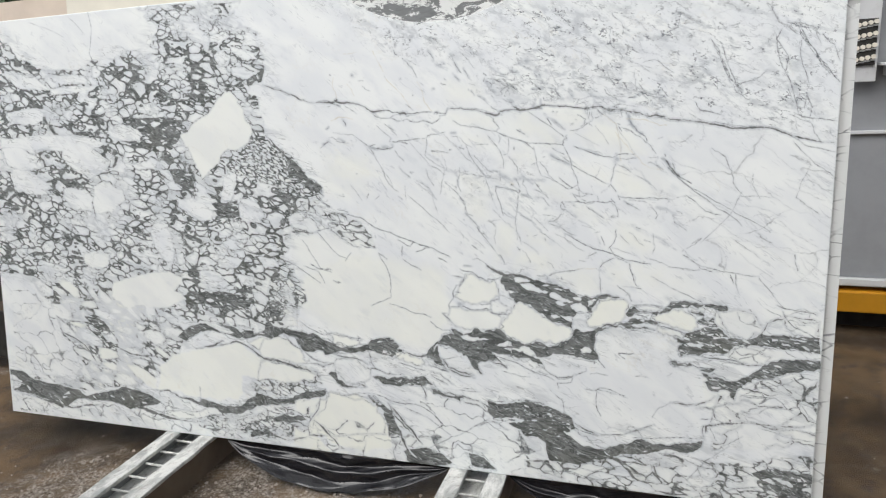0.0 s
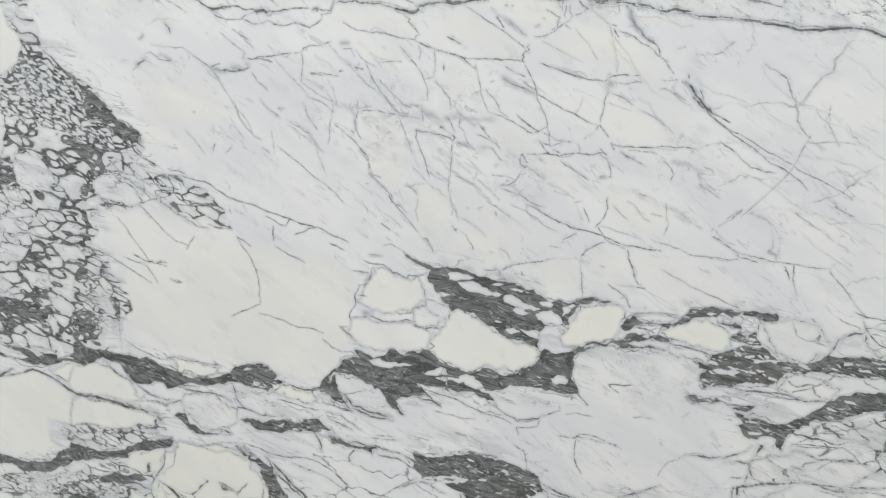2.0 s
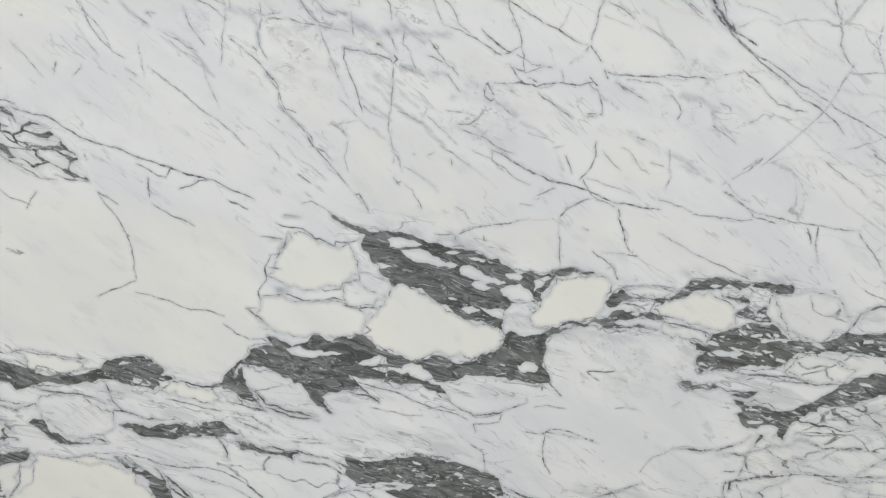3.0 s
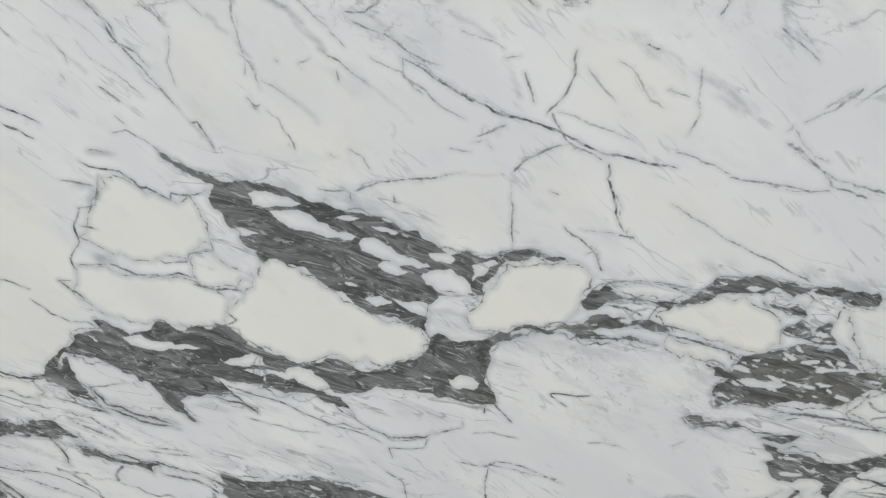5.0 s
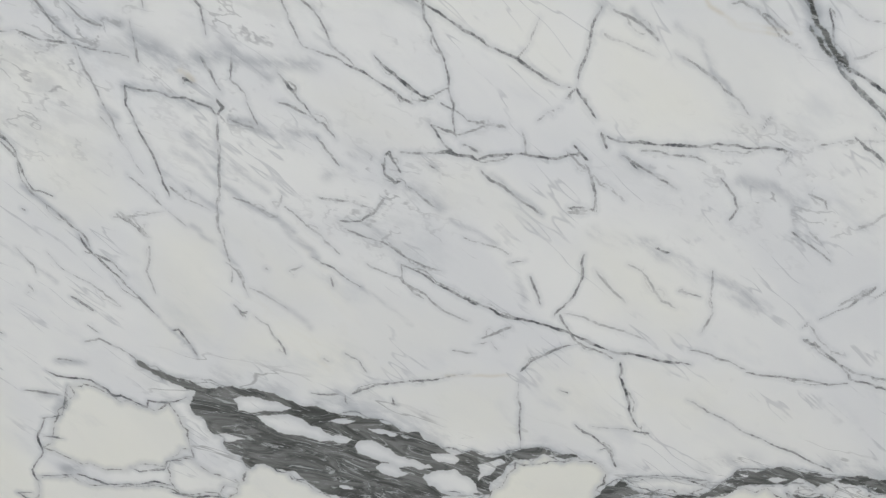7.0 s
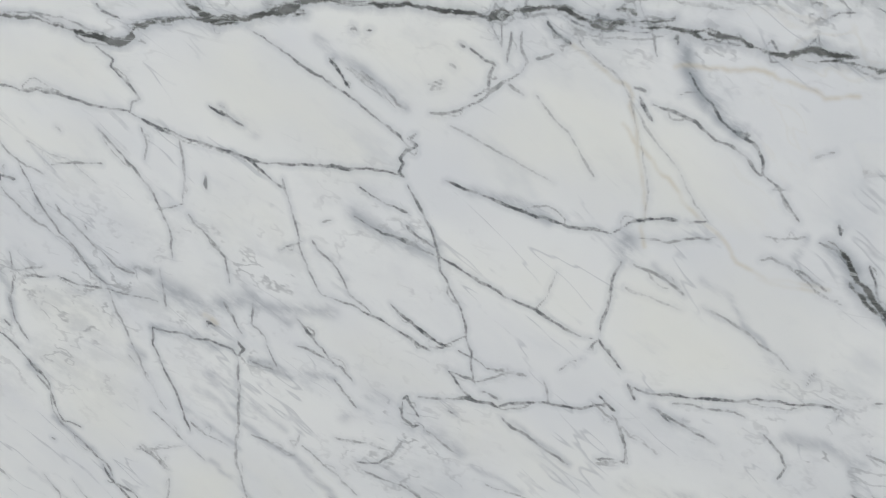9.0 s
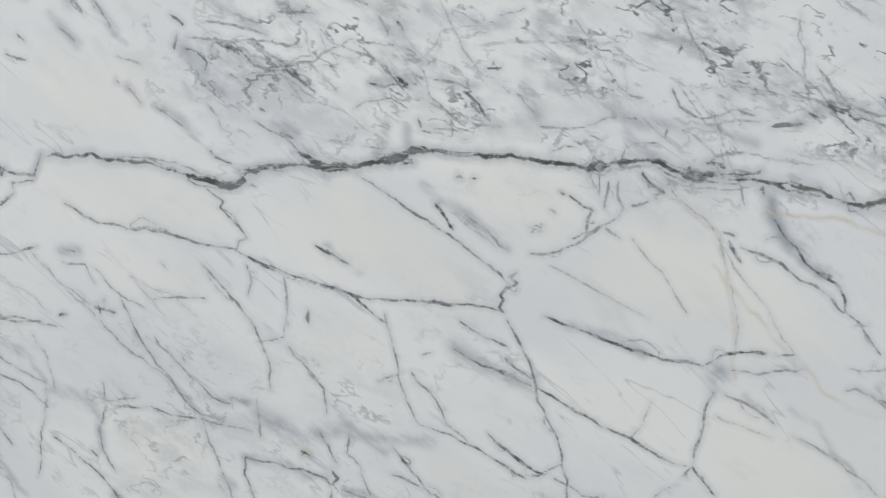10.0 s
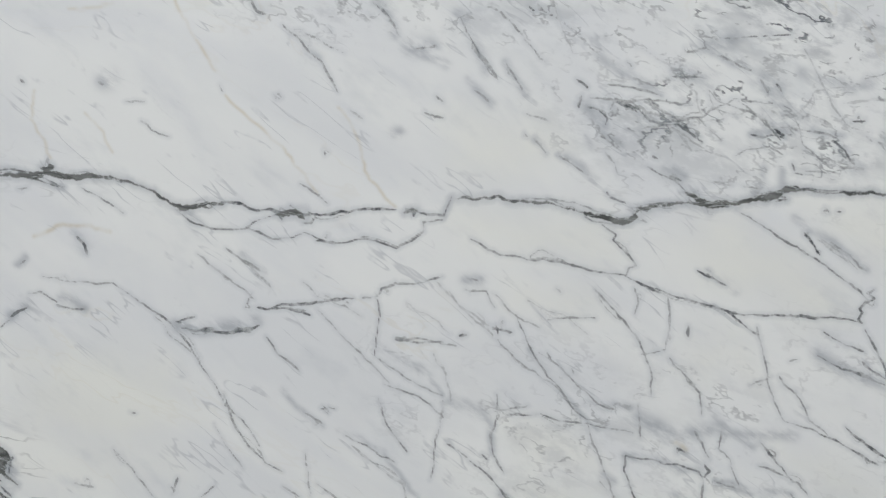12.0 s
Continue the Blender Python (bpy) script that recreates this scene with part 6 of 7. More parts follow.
vein(2.4, .5, (1.826, .93), (1.843, .919))
vein(3, .7, (1.586, 1.342), (1.59, 1.338))
vein(3, .4, (1.664, 1.334), (1.672, 1.332))
vein(2, .6, (1.691, 1.315), (1.711, 1.314))
vein(2.2, .55, (1.706, 1.296), (1.717, 1.286), (1.734, 1.28))
vein(5, .8, (1.841, 1.314), (1.844, 1.312))
vein(2, .4, (1.787, 1.327), (1.79, 1.319))
vein(2.4, .6, (1.851, 1.379), (1.864, 1.368), (1.874, 1.354), (1.887, 1.343), (1.895, 1.327), (1.901, 1.314))
vein(2, .5, (1.872, 1.37), (1.893, 1.358), (1.909, 1.35))
vein(3, .7, (1.823, 1.404), (1.827, 1.393), (1.835, 1.39))
vein(2, .5, (1.894, 1.374), (1.899, 1.368))
vein(3, .6, (1.938, 1.395), (1.953, 1.381))
vein(3, .6, (1.973, 1.349), (1.997, 1.352))
vein(3, .6, (1.993, 1.307), (2, 1.301))
vein(2, .4, (1.912, 1.297), (1.923, 1.289))
vein(2.4, .6, (1.982, 1.292), (2, 1.286))
vein(2, .6, (1.86, 1.23), (1.876, 1.219), (1.886, 1.21))
vein(2, .6, (1.885, 1.261), (1.886, 1.256))
vein(3, .6, (2.019, 1.377), (2.031, 1.351), (2.036, 1.341))
vein(2.4, .5, (2.059, 1.334), (2.074, 1.308))
vein(3, .4, (2.03, 1.31), (2.043, 1.299))
vein(4, .9, (2.081, 1.384), (2.086, 1.379))
vein(3, .7, (2.089, 1.381), (2.104, 1.373))
vein(3, .8, (2.123, 1.316), (2.133, 1.308))
vein(3, .9, (2.158, 1.294), (2.169, 1.289), (2.179, 1.283))
vein(2.6, .7, (2.133, 1.29), (2.143, 1.287), (2.151, 1.279), (2.148, 1.272))
vein(3, .8, (2.128, 1.301), (2.125, 1.29))
vein(2.6, .7, (2.153, 1.287), (2.158, 1.297), (2.179, 1.286), (2.189, 1.275), (2.214, 1.271), (2.229, 1.26))
vein(3, .7, (2.219, 1.271), (2.229, 1.258))
vein(2.6, .6, (2.151, 1.31), (2.174, 1.306), (2.199, 1.297))
vein(3, .7, (2.169, 1.329), (2.173, 1.325))
vein(3, .6, (2.219, 1.334), (2.239, 1.338))
vein(2.6, .6, (2.209, 1.314), (2.239, 1.311))
vein(2.6, .7, (2.254, 1.345), (2.283, 1.346))
vein(3, .8, (2.288, 1.345), (2.312, 1.346))
vein(3, .8, (2.286, 1.308), (2.293, 1.295))
vein(3, .8, (2.3, 1.303), (2.305, 1.295))
vein(2.4, .5, (2.244, 1.333), (2.278, 1.316))
vein(2.6, .6, (2.332, 1.261), (2.352, 1.253))
vein(3, .8, (2.366, 1.267), (2.376, 1.267))
vein(2.4, .6, (2.375, 1.304), (2.393, 1.308))
vein(2.6, .6, (2.143, 1.264), (2.163, 1.248))
vein(2, .4, (2.076, 1.287), (2.097, 1.279))
vein(2, .5, (2.083, 1.264), (2.094, 1.25))
vein(2, .55, (2.044, 1.076), (2.07, 1.048), (2.102, 1.026), (2.112, 1.009))
vein(3, .5, (2.139, .854), (2.148, .846), (2.161, .831))
vein(3, .7, (2.137, .852), (2.148, .844), (2.152, .84))
vein(2.2, .6, (2.049, .913), (2.06, .899), (2.06, .879), (2.067, .867), (2.084, .852), (2.101, .835), (2.108, .819))
vein(4, .7, (2.054, .854), (2.056, .853))
vein(3, .7, (2.1, .832), (2.105, .819), (2.116, .806), (2.129, .792), (2.141, .776), (2.159, .754))
vein(2, .6, (2.102, .816), (2.126, .806), (2.136, .793))
vein(3, .8, (2.17, .74), (2.176, .741), (2.18, .734), (2.184, .728))
vein(2.4, .5, (2.178, .737), (2.19, .714))
vein(2, .5, (2.04, .817), (2.052, .801), (2.053, .792))
vein(3, .5, (2.043, .781), (2.047, .775))
vein(3, .7, (2.08, .771), (2.087, .767), (2.099, .757))
vein(2, .5, (2.09, .742), (2.1, .734))
vein(2, .5, (2.151, .849), (2.163, .831))
vein(2, .4, (2.162, .826), (2.155, .799), (2.16, .777))
vein(2, .4, (2.229, .844), (2.233, .807), (2.231, .791))
vein(2.4, .5, (2.228, .81), (2.237, .802), (2.241, .791), (2.245, .777))
vein(3, .6, (2.231, .768), (2.238, .757))
vein(3, .6, (2.235, .76), (2.243, .762))
vein(2, .4, (2.248, .758), (2.26, .749), (2.267, .732))
vein(2.6, .6, (2.262, .741), (2.269, .732), (2.274, .719))
vein(2, .4, (2.246, .786), (2.28, .765))
vein(3, .4, (2.283, .803), (2.296, .809))
vein(3, .6, (2.263, .805), (2.265, .804))
vein(2.6, .7, (2.304, .818), (2.323, .808), (2.332, .8), (2.347, .79))
vein(2, .6, (2.32, .799), (2.322, .789))
vein(2.4, .6, (2.334, .845), (2.368, .833), (2.382, .823), (2.406, .811), (2.418, .808))
vein(2.4, .5, (2.382, .812), (2.384, .796), (2.402, .786), (2.419, .77), (2.442, .76))
vein(2.4, .55, (2.329, .723), (2.342, .715), (2.349, .703))
vein(2, .5, (2.308, .716), (2.315, .713))
vein(2.4, .7, (2.295, .678), (2.321, .678))
vein(2.4, .8, (2.332, .677), (2.343, .684), (2.359, .691), (2.386, .695), (2.417, .7))
vein(2, .6, (2.327, .677), (2.329, .667))
vein(2, .5, (2.417, .7), (2.443, .707))
vein(2.4, .8, (2.372, .676), (2.374, .668))
vein(3, .5, (2.084, .724), (2.098, .728), (2.116, .719), (2.13, .708))
vein(3, .9, (2.039, .691), (2.049, .685), (2.065, .683), (2.082, .682), (2.096, .672), (2.101, .665), (2.109, .666), (2.125, .657), (2.133, .654), (2.135, .661), (2.156, .66), (2.173, .667))
vein(3, .9, (2.058, .676), (2.053, .663), (2.045, .64), (2.024, .635))
vein(3, .7, (2.011, .667), (2.033, .665), (2.05, .663))
vein(2, .5, (2.053, .704), (2.074, .702))
vein(2.4, .7, (2.476, .818), (2.488, .821))
vein(2.6, .7, (2.493, .806), (2.499, .793), (2.504, .779))
vein(2.4, .7, (2.537, .828), (2.538, .808), (2.529, .786), (2.516, .769))
vein(2, .4, (2.435, .84), (2.474, .826))
vein(3, .8, (2.595, .836), (2.607, .832))
vein(2, .6, (2.619, .797), (2.639, .792))
vein(2.4, .5, (2.645, .817), (2.647, .79), (2.651, .777), (2.644, .757))
vein(2, .4, (2.525, .772), (2.556, .762), (2.596, .749))
vein(5, .5, (2.756, .789), (2.772, .801), (2.782, .809))
vein(3, .6, (2.741, .775), (2.762, .787), (2.78, .806))
vein(3, .7, (2.731, .755), (2.741, .75), (2.747, .748))
vein(2.4, .6, (2.741, .753), (2.764, .734), (2.781, .715))
vein(2.6, .7, (2.778, .717), (2.813, .707))
vein(2.4, .7, (2.689, .719), (2.729, .715), (2.749, .713), (2.779, .712))
vein(2, .6, (2.637, .74), (2.673, .73), (2.689, .722))
vein(2, .6, (2.729, .766), (2.732, .772))
vein(2.4, .6, (2.702, .854), (2.723, .84), (2.739, .828))
vein(2, .4, (2.715, .855), (2.737, .835))
vein(3, .5, (2.452, .743), (2.467, .75), (2.479, .756))
vein(2, .4, (2.447, .737), (2.462, .741), (2.468, .732))
vein(2.4, .7, (2.526, .693), (2.534, .69))
vein(2, .5, (2.427, .73), (2.448, .728))
vein(3, .9, (2.717, .984), (2.735, .975), (2.749, .966))
vein(2, .8, (2.695, 1.026), (2.701, 1.008), (2.706, .994))
vein(2, .3, (2.536, 1.006), (2.576, .99))
vein(2.4, .6, (2.559, .914), (2.578, .903), (2.606, .887))
vein(2.6, .6, (2.638, .898), (2.646, .889), (2.652, .882), (2.656, .872), (2.651, .862))
vein(2, .5, (2.709, .886), (2.723, .881), (2.726, .874))
vein(3, .7, (2.52, .869), (2.541, .868), (2.542, .878), (2.536, .897), (2.531, .906))
vein(5, .6, (2.52, .867), (2.539, .869))
vein(2.4, .6, (2.447, .9), (2.466, .886), (2.485, .872), (2.5, .862))
vein(2, .5, (2.312, .872), (2.34, .869), (2.354, .865))
vein(3, .6, (2.33, .852), (2.349, .852), (2.361, .861), (2.369, .873))
vein(3, .7, (2.37, .909), (2.374, .912), (2.379, .902), (2.383, .895))
vein(3, .7, (2.37, .907), (2.369, .895), (2.378, .886), (2.383, .888))
vein(2, .5, (2.388, .884), (2.413, .865))
vein(2.6, .5, (2.24, .87), (2.249, .867), (2.263, .86), (2.277, .853))
vein(2.4, .45, (2.277, .861), (2.283, .873))
vein(2, .5, (2.187, .878), (2.214, .861), (2.228, .854))
vein(2, .4, (2.134, .849), (2.164, .852), (2.184, .857))
vein(2.2, .5, (2.235, .936), (2.232, .894), (2.225, .844), (2.23, .823))
vein(3, .85, (1.328, .227), (1.325, .208), (1.237, .204))
vein(3.2, .9, (1.505, .201), (1.495, .158), (1.463, .119), (1.453, .101))
vein(3, .9, (1.543, .226), (1.602, .218), (1.657, .234))
vein(3, .85, (1.657, .234), (1.723, .236), (1.785, .215), (1.86, .213), (1.909, .201), (1.962, .159))
vein(2.6, .8, (1.727, .325), (1.77, .313), (1.833, .316))
vein(3, .8, (1.812, .356), (1.86, .347), (1.908, .335))
vein(3, .85, (1.922, .358), (1.957, .348), (1.993, .339))
vein(3, .85, (1.433, .482), (1.48, .453), (1.53, .435))
vein(3, .85, (1.545, .444), (1.608, .436), (1.671, .431))
vein(3, .85, (2.036, .279), (2.107, .277))
vein(2.6, .85, (2.485, .312), (2.484, .266), (2.498, .236))
vein(2.4, .7, (2.356, .29), (2.378, .274), (2.384, .231))
vein(2.6, .85, (2.654, .247), (2.672, .279), (2.706, .3))
vein(3, .9, (2.794, .256), (2.832, .26), (2.873, .247))
vein(3, .85, (2.952, .291), (2.978, .311), (3.04, .309))
vein(3, .85, (2.942, .369), (2.988, .368))
vein(3, .8, (2.909, .338), (2.965, .338))
vein(3, .8, (1.432, .927), (1.494, .932))
vein(3.4, .9, (1.632, .87), (1.683, .858), (1.736, .824), (1.791, .809), (1.846, .788), (1.9, .768), (1.944, .759), (2.007, .729))
vein(4, .8, (1.604, .882), (1.638, .875))
vein(3, .8, (1.626, .87), (1.634, .847))
vein(3, .85, (1.447, .881), (1.47, .874))
vein(3, .8, (1.519, .809), (1.563, .818), (1.561, .837), (1.621, .84))
vein(3, .8, (1.552, .853), (1.621, .84))
vein(2.6, .75, (1.488, .869), (1.536, .831), (1.551, .815))
vein(2.6, .75, (1.569, .816), (1.623, .778), (1.656, .757), (1.685, .755))
vein(3, .8, (1.681, .763), (1.738, .754))
vein(2.4, .7, (1.518, .804), (1.56, .76), (1.602, .722), (1.631, .712))
vein(3, .8, (1.624, .706), (1.646, .735))
vein(2.4, .7, (1.457, .775), (1.491, .725), (1.526, .674), (1.568, .664))
vein(3, .8, (1.485, .69), (1.52, .674), (1.569, .672))
vein(2.4, .75, (1.345, .697), (1.42, .686), (1.455, .666), (1.523, .624))
vein(7, .8, (1.575, .633), (1.602, .627))
vein(3, .75, (1.748, .737), (1.78, .716))
vein(3, .7, (1.748, .737), (1.772, .699), (1.786, .666), (1.792, .621), (1.791, .586))
vein(3.4, .9, (1.718, .553), (1.75, .567), (1.791, .584))
vein(3, .8, (1.781, .672), (1.791, .661))
vein(2.4, .75, (1.786, .562), (1.844, .548), (1.89, .533), (1.936, .523))
vein(2.8, .8, (1.822, .783), (1.866, .762), (1.878, .779))
vein(2.8, .8, (1.837, .761), (1.835, .729))
vein(3, .8, (1.838, .718), (1.87, .697), (1.903, .682))
vein(3, .8, (1.886, .744), (1.921, .758), (1.944, .759))
vein(3, .8, (1.963, .727), (1.995, .712))
vein(3, .6, (1.709, .799), (1.719, .786))
vein(4, .7, (1.738, .797), (1.74, .788))
vein(3, .85, (1.331, .631), (1.369, .627), (1.397, .634))
vein(3, .85, (2.386, .237), (2.413, .192), (2.476, .171), (2.563, .181), (2.614, .205), (2.647, .218))
vein(3, .85, (2.759, .058), (2.813, .129), (2.875, .181))
vein(3, .85, (2.597, .176), (2.698, .187), (2.804, .194))
vein(2.6, .8, (2.457, .318), (2.492, .321), (2.578, .302))
vein(3, .85, (2.759, .04), (2.832, .05), (2.94, .101))
vein(3, .85, (2.784, .007), (2.895, .05), (3.047, .08))
vein(3, .85, (2.901, .341), (2.992, .341), (3.023, .31), (3.081, .333))
vein(3, .85, (2.313, .027), (2.405, .039), (2.495, .023), (2.565, .042), (2.667, .064))
vein(3, .8, (2.387, .066), (2.477, .049), (2.582, .081), (2.632, .115))
vein(4, .7, (2.815, 1.362), (2.832, 1.307), (2.856, 1.243), (2.871, 1.227))
vein(4, .7, (2.959, 1.39), (2.946, 1.361), (2.976, 1.313), (2.97, 1.268))
vein(3, .7, (3.022, 1.212), (3.038, 1.173), (3.032, 1.143))
vein(3, .7, (2.979, 1.229), (2.995, 1.183))
vein(3, .7, (3.05, 1.368), (3.078, 1.337), (3.094, 1.291))
vein(3, .7, (2.999, 1.082), (3.051, 1.019), (3.094, .987))
vein(3, .7, (2.856, 1.243), (2.914, 1.263), (2.927, 1.278))
vein(3, .7, (2.752, 1.201), (2.768, 1.176), (2.829, 1.158))
vein(3, .7, (2.679, 1.033), (2.711, .983), (2.759, .942), (2.822, .892), (2.884, .844))
vein(2.6, .6, (2.881, .941), (2.853, .876), (2.779, .793))
vein(3, .7, (3.019, .765), (3.029, .717))
vein(3, .7, (2.874, .704), (2.883, .646))
vein(3, .75, (2.981, .617), (3.026, .603), (3.084, .593))
vein(2.6, .6, (2.521, .77), (2.538, .744), (2.571, .728))
vein(2.6, .6, (3.038, 1.003), (3.013, .925), (3.071, .878))
vein(3, .7, (3.008, 1.371), (3.004, 1.312), (3.028, 1.235))
vein(3, .85, (2.997, .601), (3.028, .554), (3.087, .524))
smear(14, .7, (2.035, .573), (2.048, .575))
smear(20, .35, (2.347, .662), (2.38, .652), (2.414, .636))
smear(20, .35, (2.673, .613), (2.708, .621))
smear(20, .45, (2.786, .624), (2.845, .616))
smear(14, .4, (2.206, .696), (2.233, .689), (2.271, .68))
smear(14, .5, (2.303, .671), (2.336, .661))
smear(5, .5, (2.104, 1.248), (2.115, 1.24), (2.128, 1.231), (2.141, 1.223))
smear(5, .5, (2.131, 1.264), (2.136, 1.254))
smear(6, .5, (2.144, 1.27), (2.154, 1.261), (2.163, 1.253))
smear(8, .4, (2.084, 1.262), (2.094, 1.249))
smear(8, .6, (2.21, 1.231), (2.219, 1.224))
smear(10, .6, (2.356, 1.241), (2.366, 1.231), (2.372, 1.224))
smear(8, .5, (2.289, 1.228), (2.286, 1.212), (2.281, 1.206))
smear(8, .5, (2.306, 1.226), (2.306, 1.208))
smear(12, .6, (2.392, 1.251), (2.398, 1.242), (2.402, 1.232))
smear(10, .5, (2.412, 1.254), (2.428, 1.246), (2.447, 1.238), (2.466, 1.23))
smear(10, .6, (2.466, 1.23), (2.489, 1.223), (2.508, 1.22))
smear(8, .5, (2.508, 1.22), (2.523, 1.219), (2.541, 1.213), (2.556, 1.208))
smear(8, .5, (2.466, 1.219), (2.474, 1.207), (2.484, 1.201))
smear(9, .6, (2.584, 1.222), (2.594, 1.227), (2.609, 1.232))
smear(14, .5, (2.558, 1.243), (2.569, 1.235))
smear(12, .6, (2.61, 1.235), (2.628, 1.229))
smear(12, .5, (2.638, 1.227), (2.65, 1.232), (2.659, 1.24))
smear(10, .5, (2.646, 1.22), (2.669, 1.216))
smear(10, .5, (2.656, 1.213), (2.67, 1.202))
smear(10, .5, (2.646, 1.17), (2.66, 1.173))
smear(6, .6, (2.474, 1.194), (2.49, 1.178))
smear(10, .9, (2.568, 1.169), (2.57, 1.156), (2.577, 1.143), (2.593, 1.125), (2.604, 1.116))
smear(10, .7, (2.671, 1.036), (2.679, 1.028), (2.686, 1.022))
smear(8, .5, (2.239, 1.134), (2.265, 1.117))
smear(8, .5, (2.317, 1.183), (2.329, 1.171), (2.346, 1.163), (2.364, 1.146), (2.38, 1.134))
smear(12, .6, (2.338, 1.057), (2.359, 1.042), (2.378, 1.034), (2.398, 1.028))
smear(8, .6, (2.428, 1.074), (2.469, 1.06), (2.481, 1.054))
smear(14, .9, (2.535, 1.04), (2.536, 1.03))
smear(6, .4, (2.588, 1.012), (2.608, 1.001), (2.62, .98))
smear(6, .5, (2.653, 1.043), (2.648, 1.031))
smear(10, .6, (2.045, .922), (2.06, .912))
smear(12, .5, (1.998, 1.014), (2.029, 1.002))
smear(5, .5, (2.074, 1.066), (2.104, 1.024), (2.127, .996), (2.136, .986))
smear(8, .6, (2.143, 1.006), (2.153, 1.011), (2.168, 1.007))
smear(10, .6, (2.016, 1.133), (2.029, 1.133))
smear(16, .7, (2.176, .995), (2.191, .989), (2.204, .98))
smear(14, .6, (2.219, .978), (2.229, .985), (2.248, .988))
smear(10, .6, (2.248, .986), (2.257, .982), (2.276, .98), (2.317, .979))
smear(8, .8, (2.163, .961), (2.198, .954), (2.231, .945))
smear(8, .6, (2.255, .986), (2.28, .969))
smear(6, .5, (2.245, .936), (2.273, .93), (2.292, .921), (2.315, .923))
smear(8, .5, (2.141, .942), (2.151, .935))
smear(6, .4, (2.209, .916), (2.232, .893))
smear(6, .4, (2.194, .91), (2.227, .882))
smear(6, .4, (2.243, .898), (2.27, .875))
smear(8, .6, (2.37, .904), (2.376, .893))
smear(10, .4, (2.347, .91), (2.37, .897))
smear(10, .6, (1.746, 1.207), (1.756, 1.195))
smear(12, .6, (1.628, 1.188), (1.639, 1.174))
smear(8, .5, (1.566, 1.159), (1.576, 1.167))
smear(12, .7, (1.555, 1.107), (1.571, 1.116))
smear(10, .6, (1.611, 1.126), (1.634, 1.114))
smear(14, .7, (1.726, 1.095), (1.749, 1.092), (1.778, 1.092), (1.807, 1.097))
smear(8, .5, (1.8, 1.164), (1.821, 1.147))
smear(5, .5, (1.929, 1.067), (1.956, 1.055), (1.99, 1.021))
smear(6, .6, (1.935, 1.067), (1.972, 1.044))
smear(6, .5, (1.832, 1.028), (1.859, 1), (1.87, .991))
smear(16, .7, (1.529, .954), (1.54, .942))
smear(5, .5, (1.886, .988), (1.93, .965), (1.962, .919))
smear(16, .6, (1.672, 1.336), (1.678, 1.337))
smear(10, .6, (1.862, 1.37), (1.874, 1.354), (1.882, 1.346))
smear(10, .6, (1.943, 1.397), (1.953, 1.381), (1.958, 1.365))
smear(16, .7, (1.971, 1.352), (1.989, 1.351))
smear(8, .6, (1.978, 1.346), (2.004, 1.335))
smear(10, .6, (1.953, 1.274), (1.958, 1.275))
smear(10, .6, (2.016, 1.38), (2.029, 1.356), (2.041, 1.328))
smear(8, .5, (2.059, 1.334), (2.077, 1.305))
smear(8, .5, (2.025, 1.321), (2.045, 1.297))
smear(12, .6, (2.133, 1.29), (2.148, 1.274))
smear(10, .5, (2.179, 1.278), (2.229, 1.26))
smear(8, .5, (2.144, 1.335), (2.164, 1.319), (2.199, 1.3))
smear(16, .6, (2.214, 1.317), (2.244, 1.308))
smear(14, .6, (2.239, 1.34), (2.263, 1.347))
smear(20, .6, (2.288, 1.308), (2.298, 1.298))
smear(8, .6, (2.278, 1.259), (2.313, 1.263))
smear(8, .5, (2.239, 1.336), (2.278, 1.314))
smear(8, .5, (2.332, 1.261), (2.357, 1.255))
smear(10, .5, (2.322, 1.312), (2.361, 1.3))
smear(10, .5, (2.361, 1.295), (2.38, 1.299))
smear(8, .5, (2.112, 1.245), (2.137, 1.223))
smear(10, .5, (2.203, 1.231), (2.216, 1.223))
smear(10, .6, (2.128, 1.014), (2.149, 1.009))
smear(8, .5, (2.026, 1.01), (2.036, .987), (2.036, .965))
smear(6, .5, (2.059, .874), (2.084, .85), (2.104, .824))
smear(4, .5, (2.159, .754), (2.172, .737), (2.19, .711))
smear(5, .4, (2.026, .821), (2.052, .801), (2.07, .785))
smear(5, .4, (2.202, .843), (2.238, .807))
smear(6, .3, (2.261, .786), (2.299, .748))
smear(6, .5, (2.281, .846), (2.309, .818))
smear(4, .5, (2.347, .79), (2.376, .768), (2.391, .755))
smear(5, .5, (2.354, .848), (2.402, .818))
smear(10, .4, (2.027, .662), (2.05, .663), (2.039, .639))
smear(8, .5, (2.052, .701), (2.08, .702))
smear(6, .4, (2.474, .816), (2.49, .784))
smear(5, .4, (2.425, .855), (2.464, .836))
smear(10, .5, (2.543, .849), (2.59, .84), (2.615, .826), (2.641, .806))
smear(8, .5, (2.615, .826), (2.665, .802), (2.697, .784))
smear(8, .4, (2.657, .796), (2.692, .784))
smear(6, .7, (2.686, 1.012), (2.715, .984))
smear(6, .4, (2.555, 1.022), (2.578, 1.004))
smear(4, .5, (2.607, 1.001), (2.619, .979), (2.64, .954))
smear(4, .3, (2.592, .995), (2.64, .954))
smear(5, .4, (2.627, 1.031), (2.662, 1.012))
smear(8, .5, (2.559, .916), (2.582, .903))
smear(10, .5, (2.654, .896), (2.681, .892), (2.706, .878))
smear(6, .4, (2.695, .888), (2.705, .859), (2.71, .844))
smear(5, .5, (2.457, .895), (2.5, .862))
smear(12, .5, (2.365, .897), (2.378, .888))
smear(8, .5, (2.378, .888), (2.416, .865))
smear(10, .4, (2.322, .891), (2.332, .897), (2.339, .894))
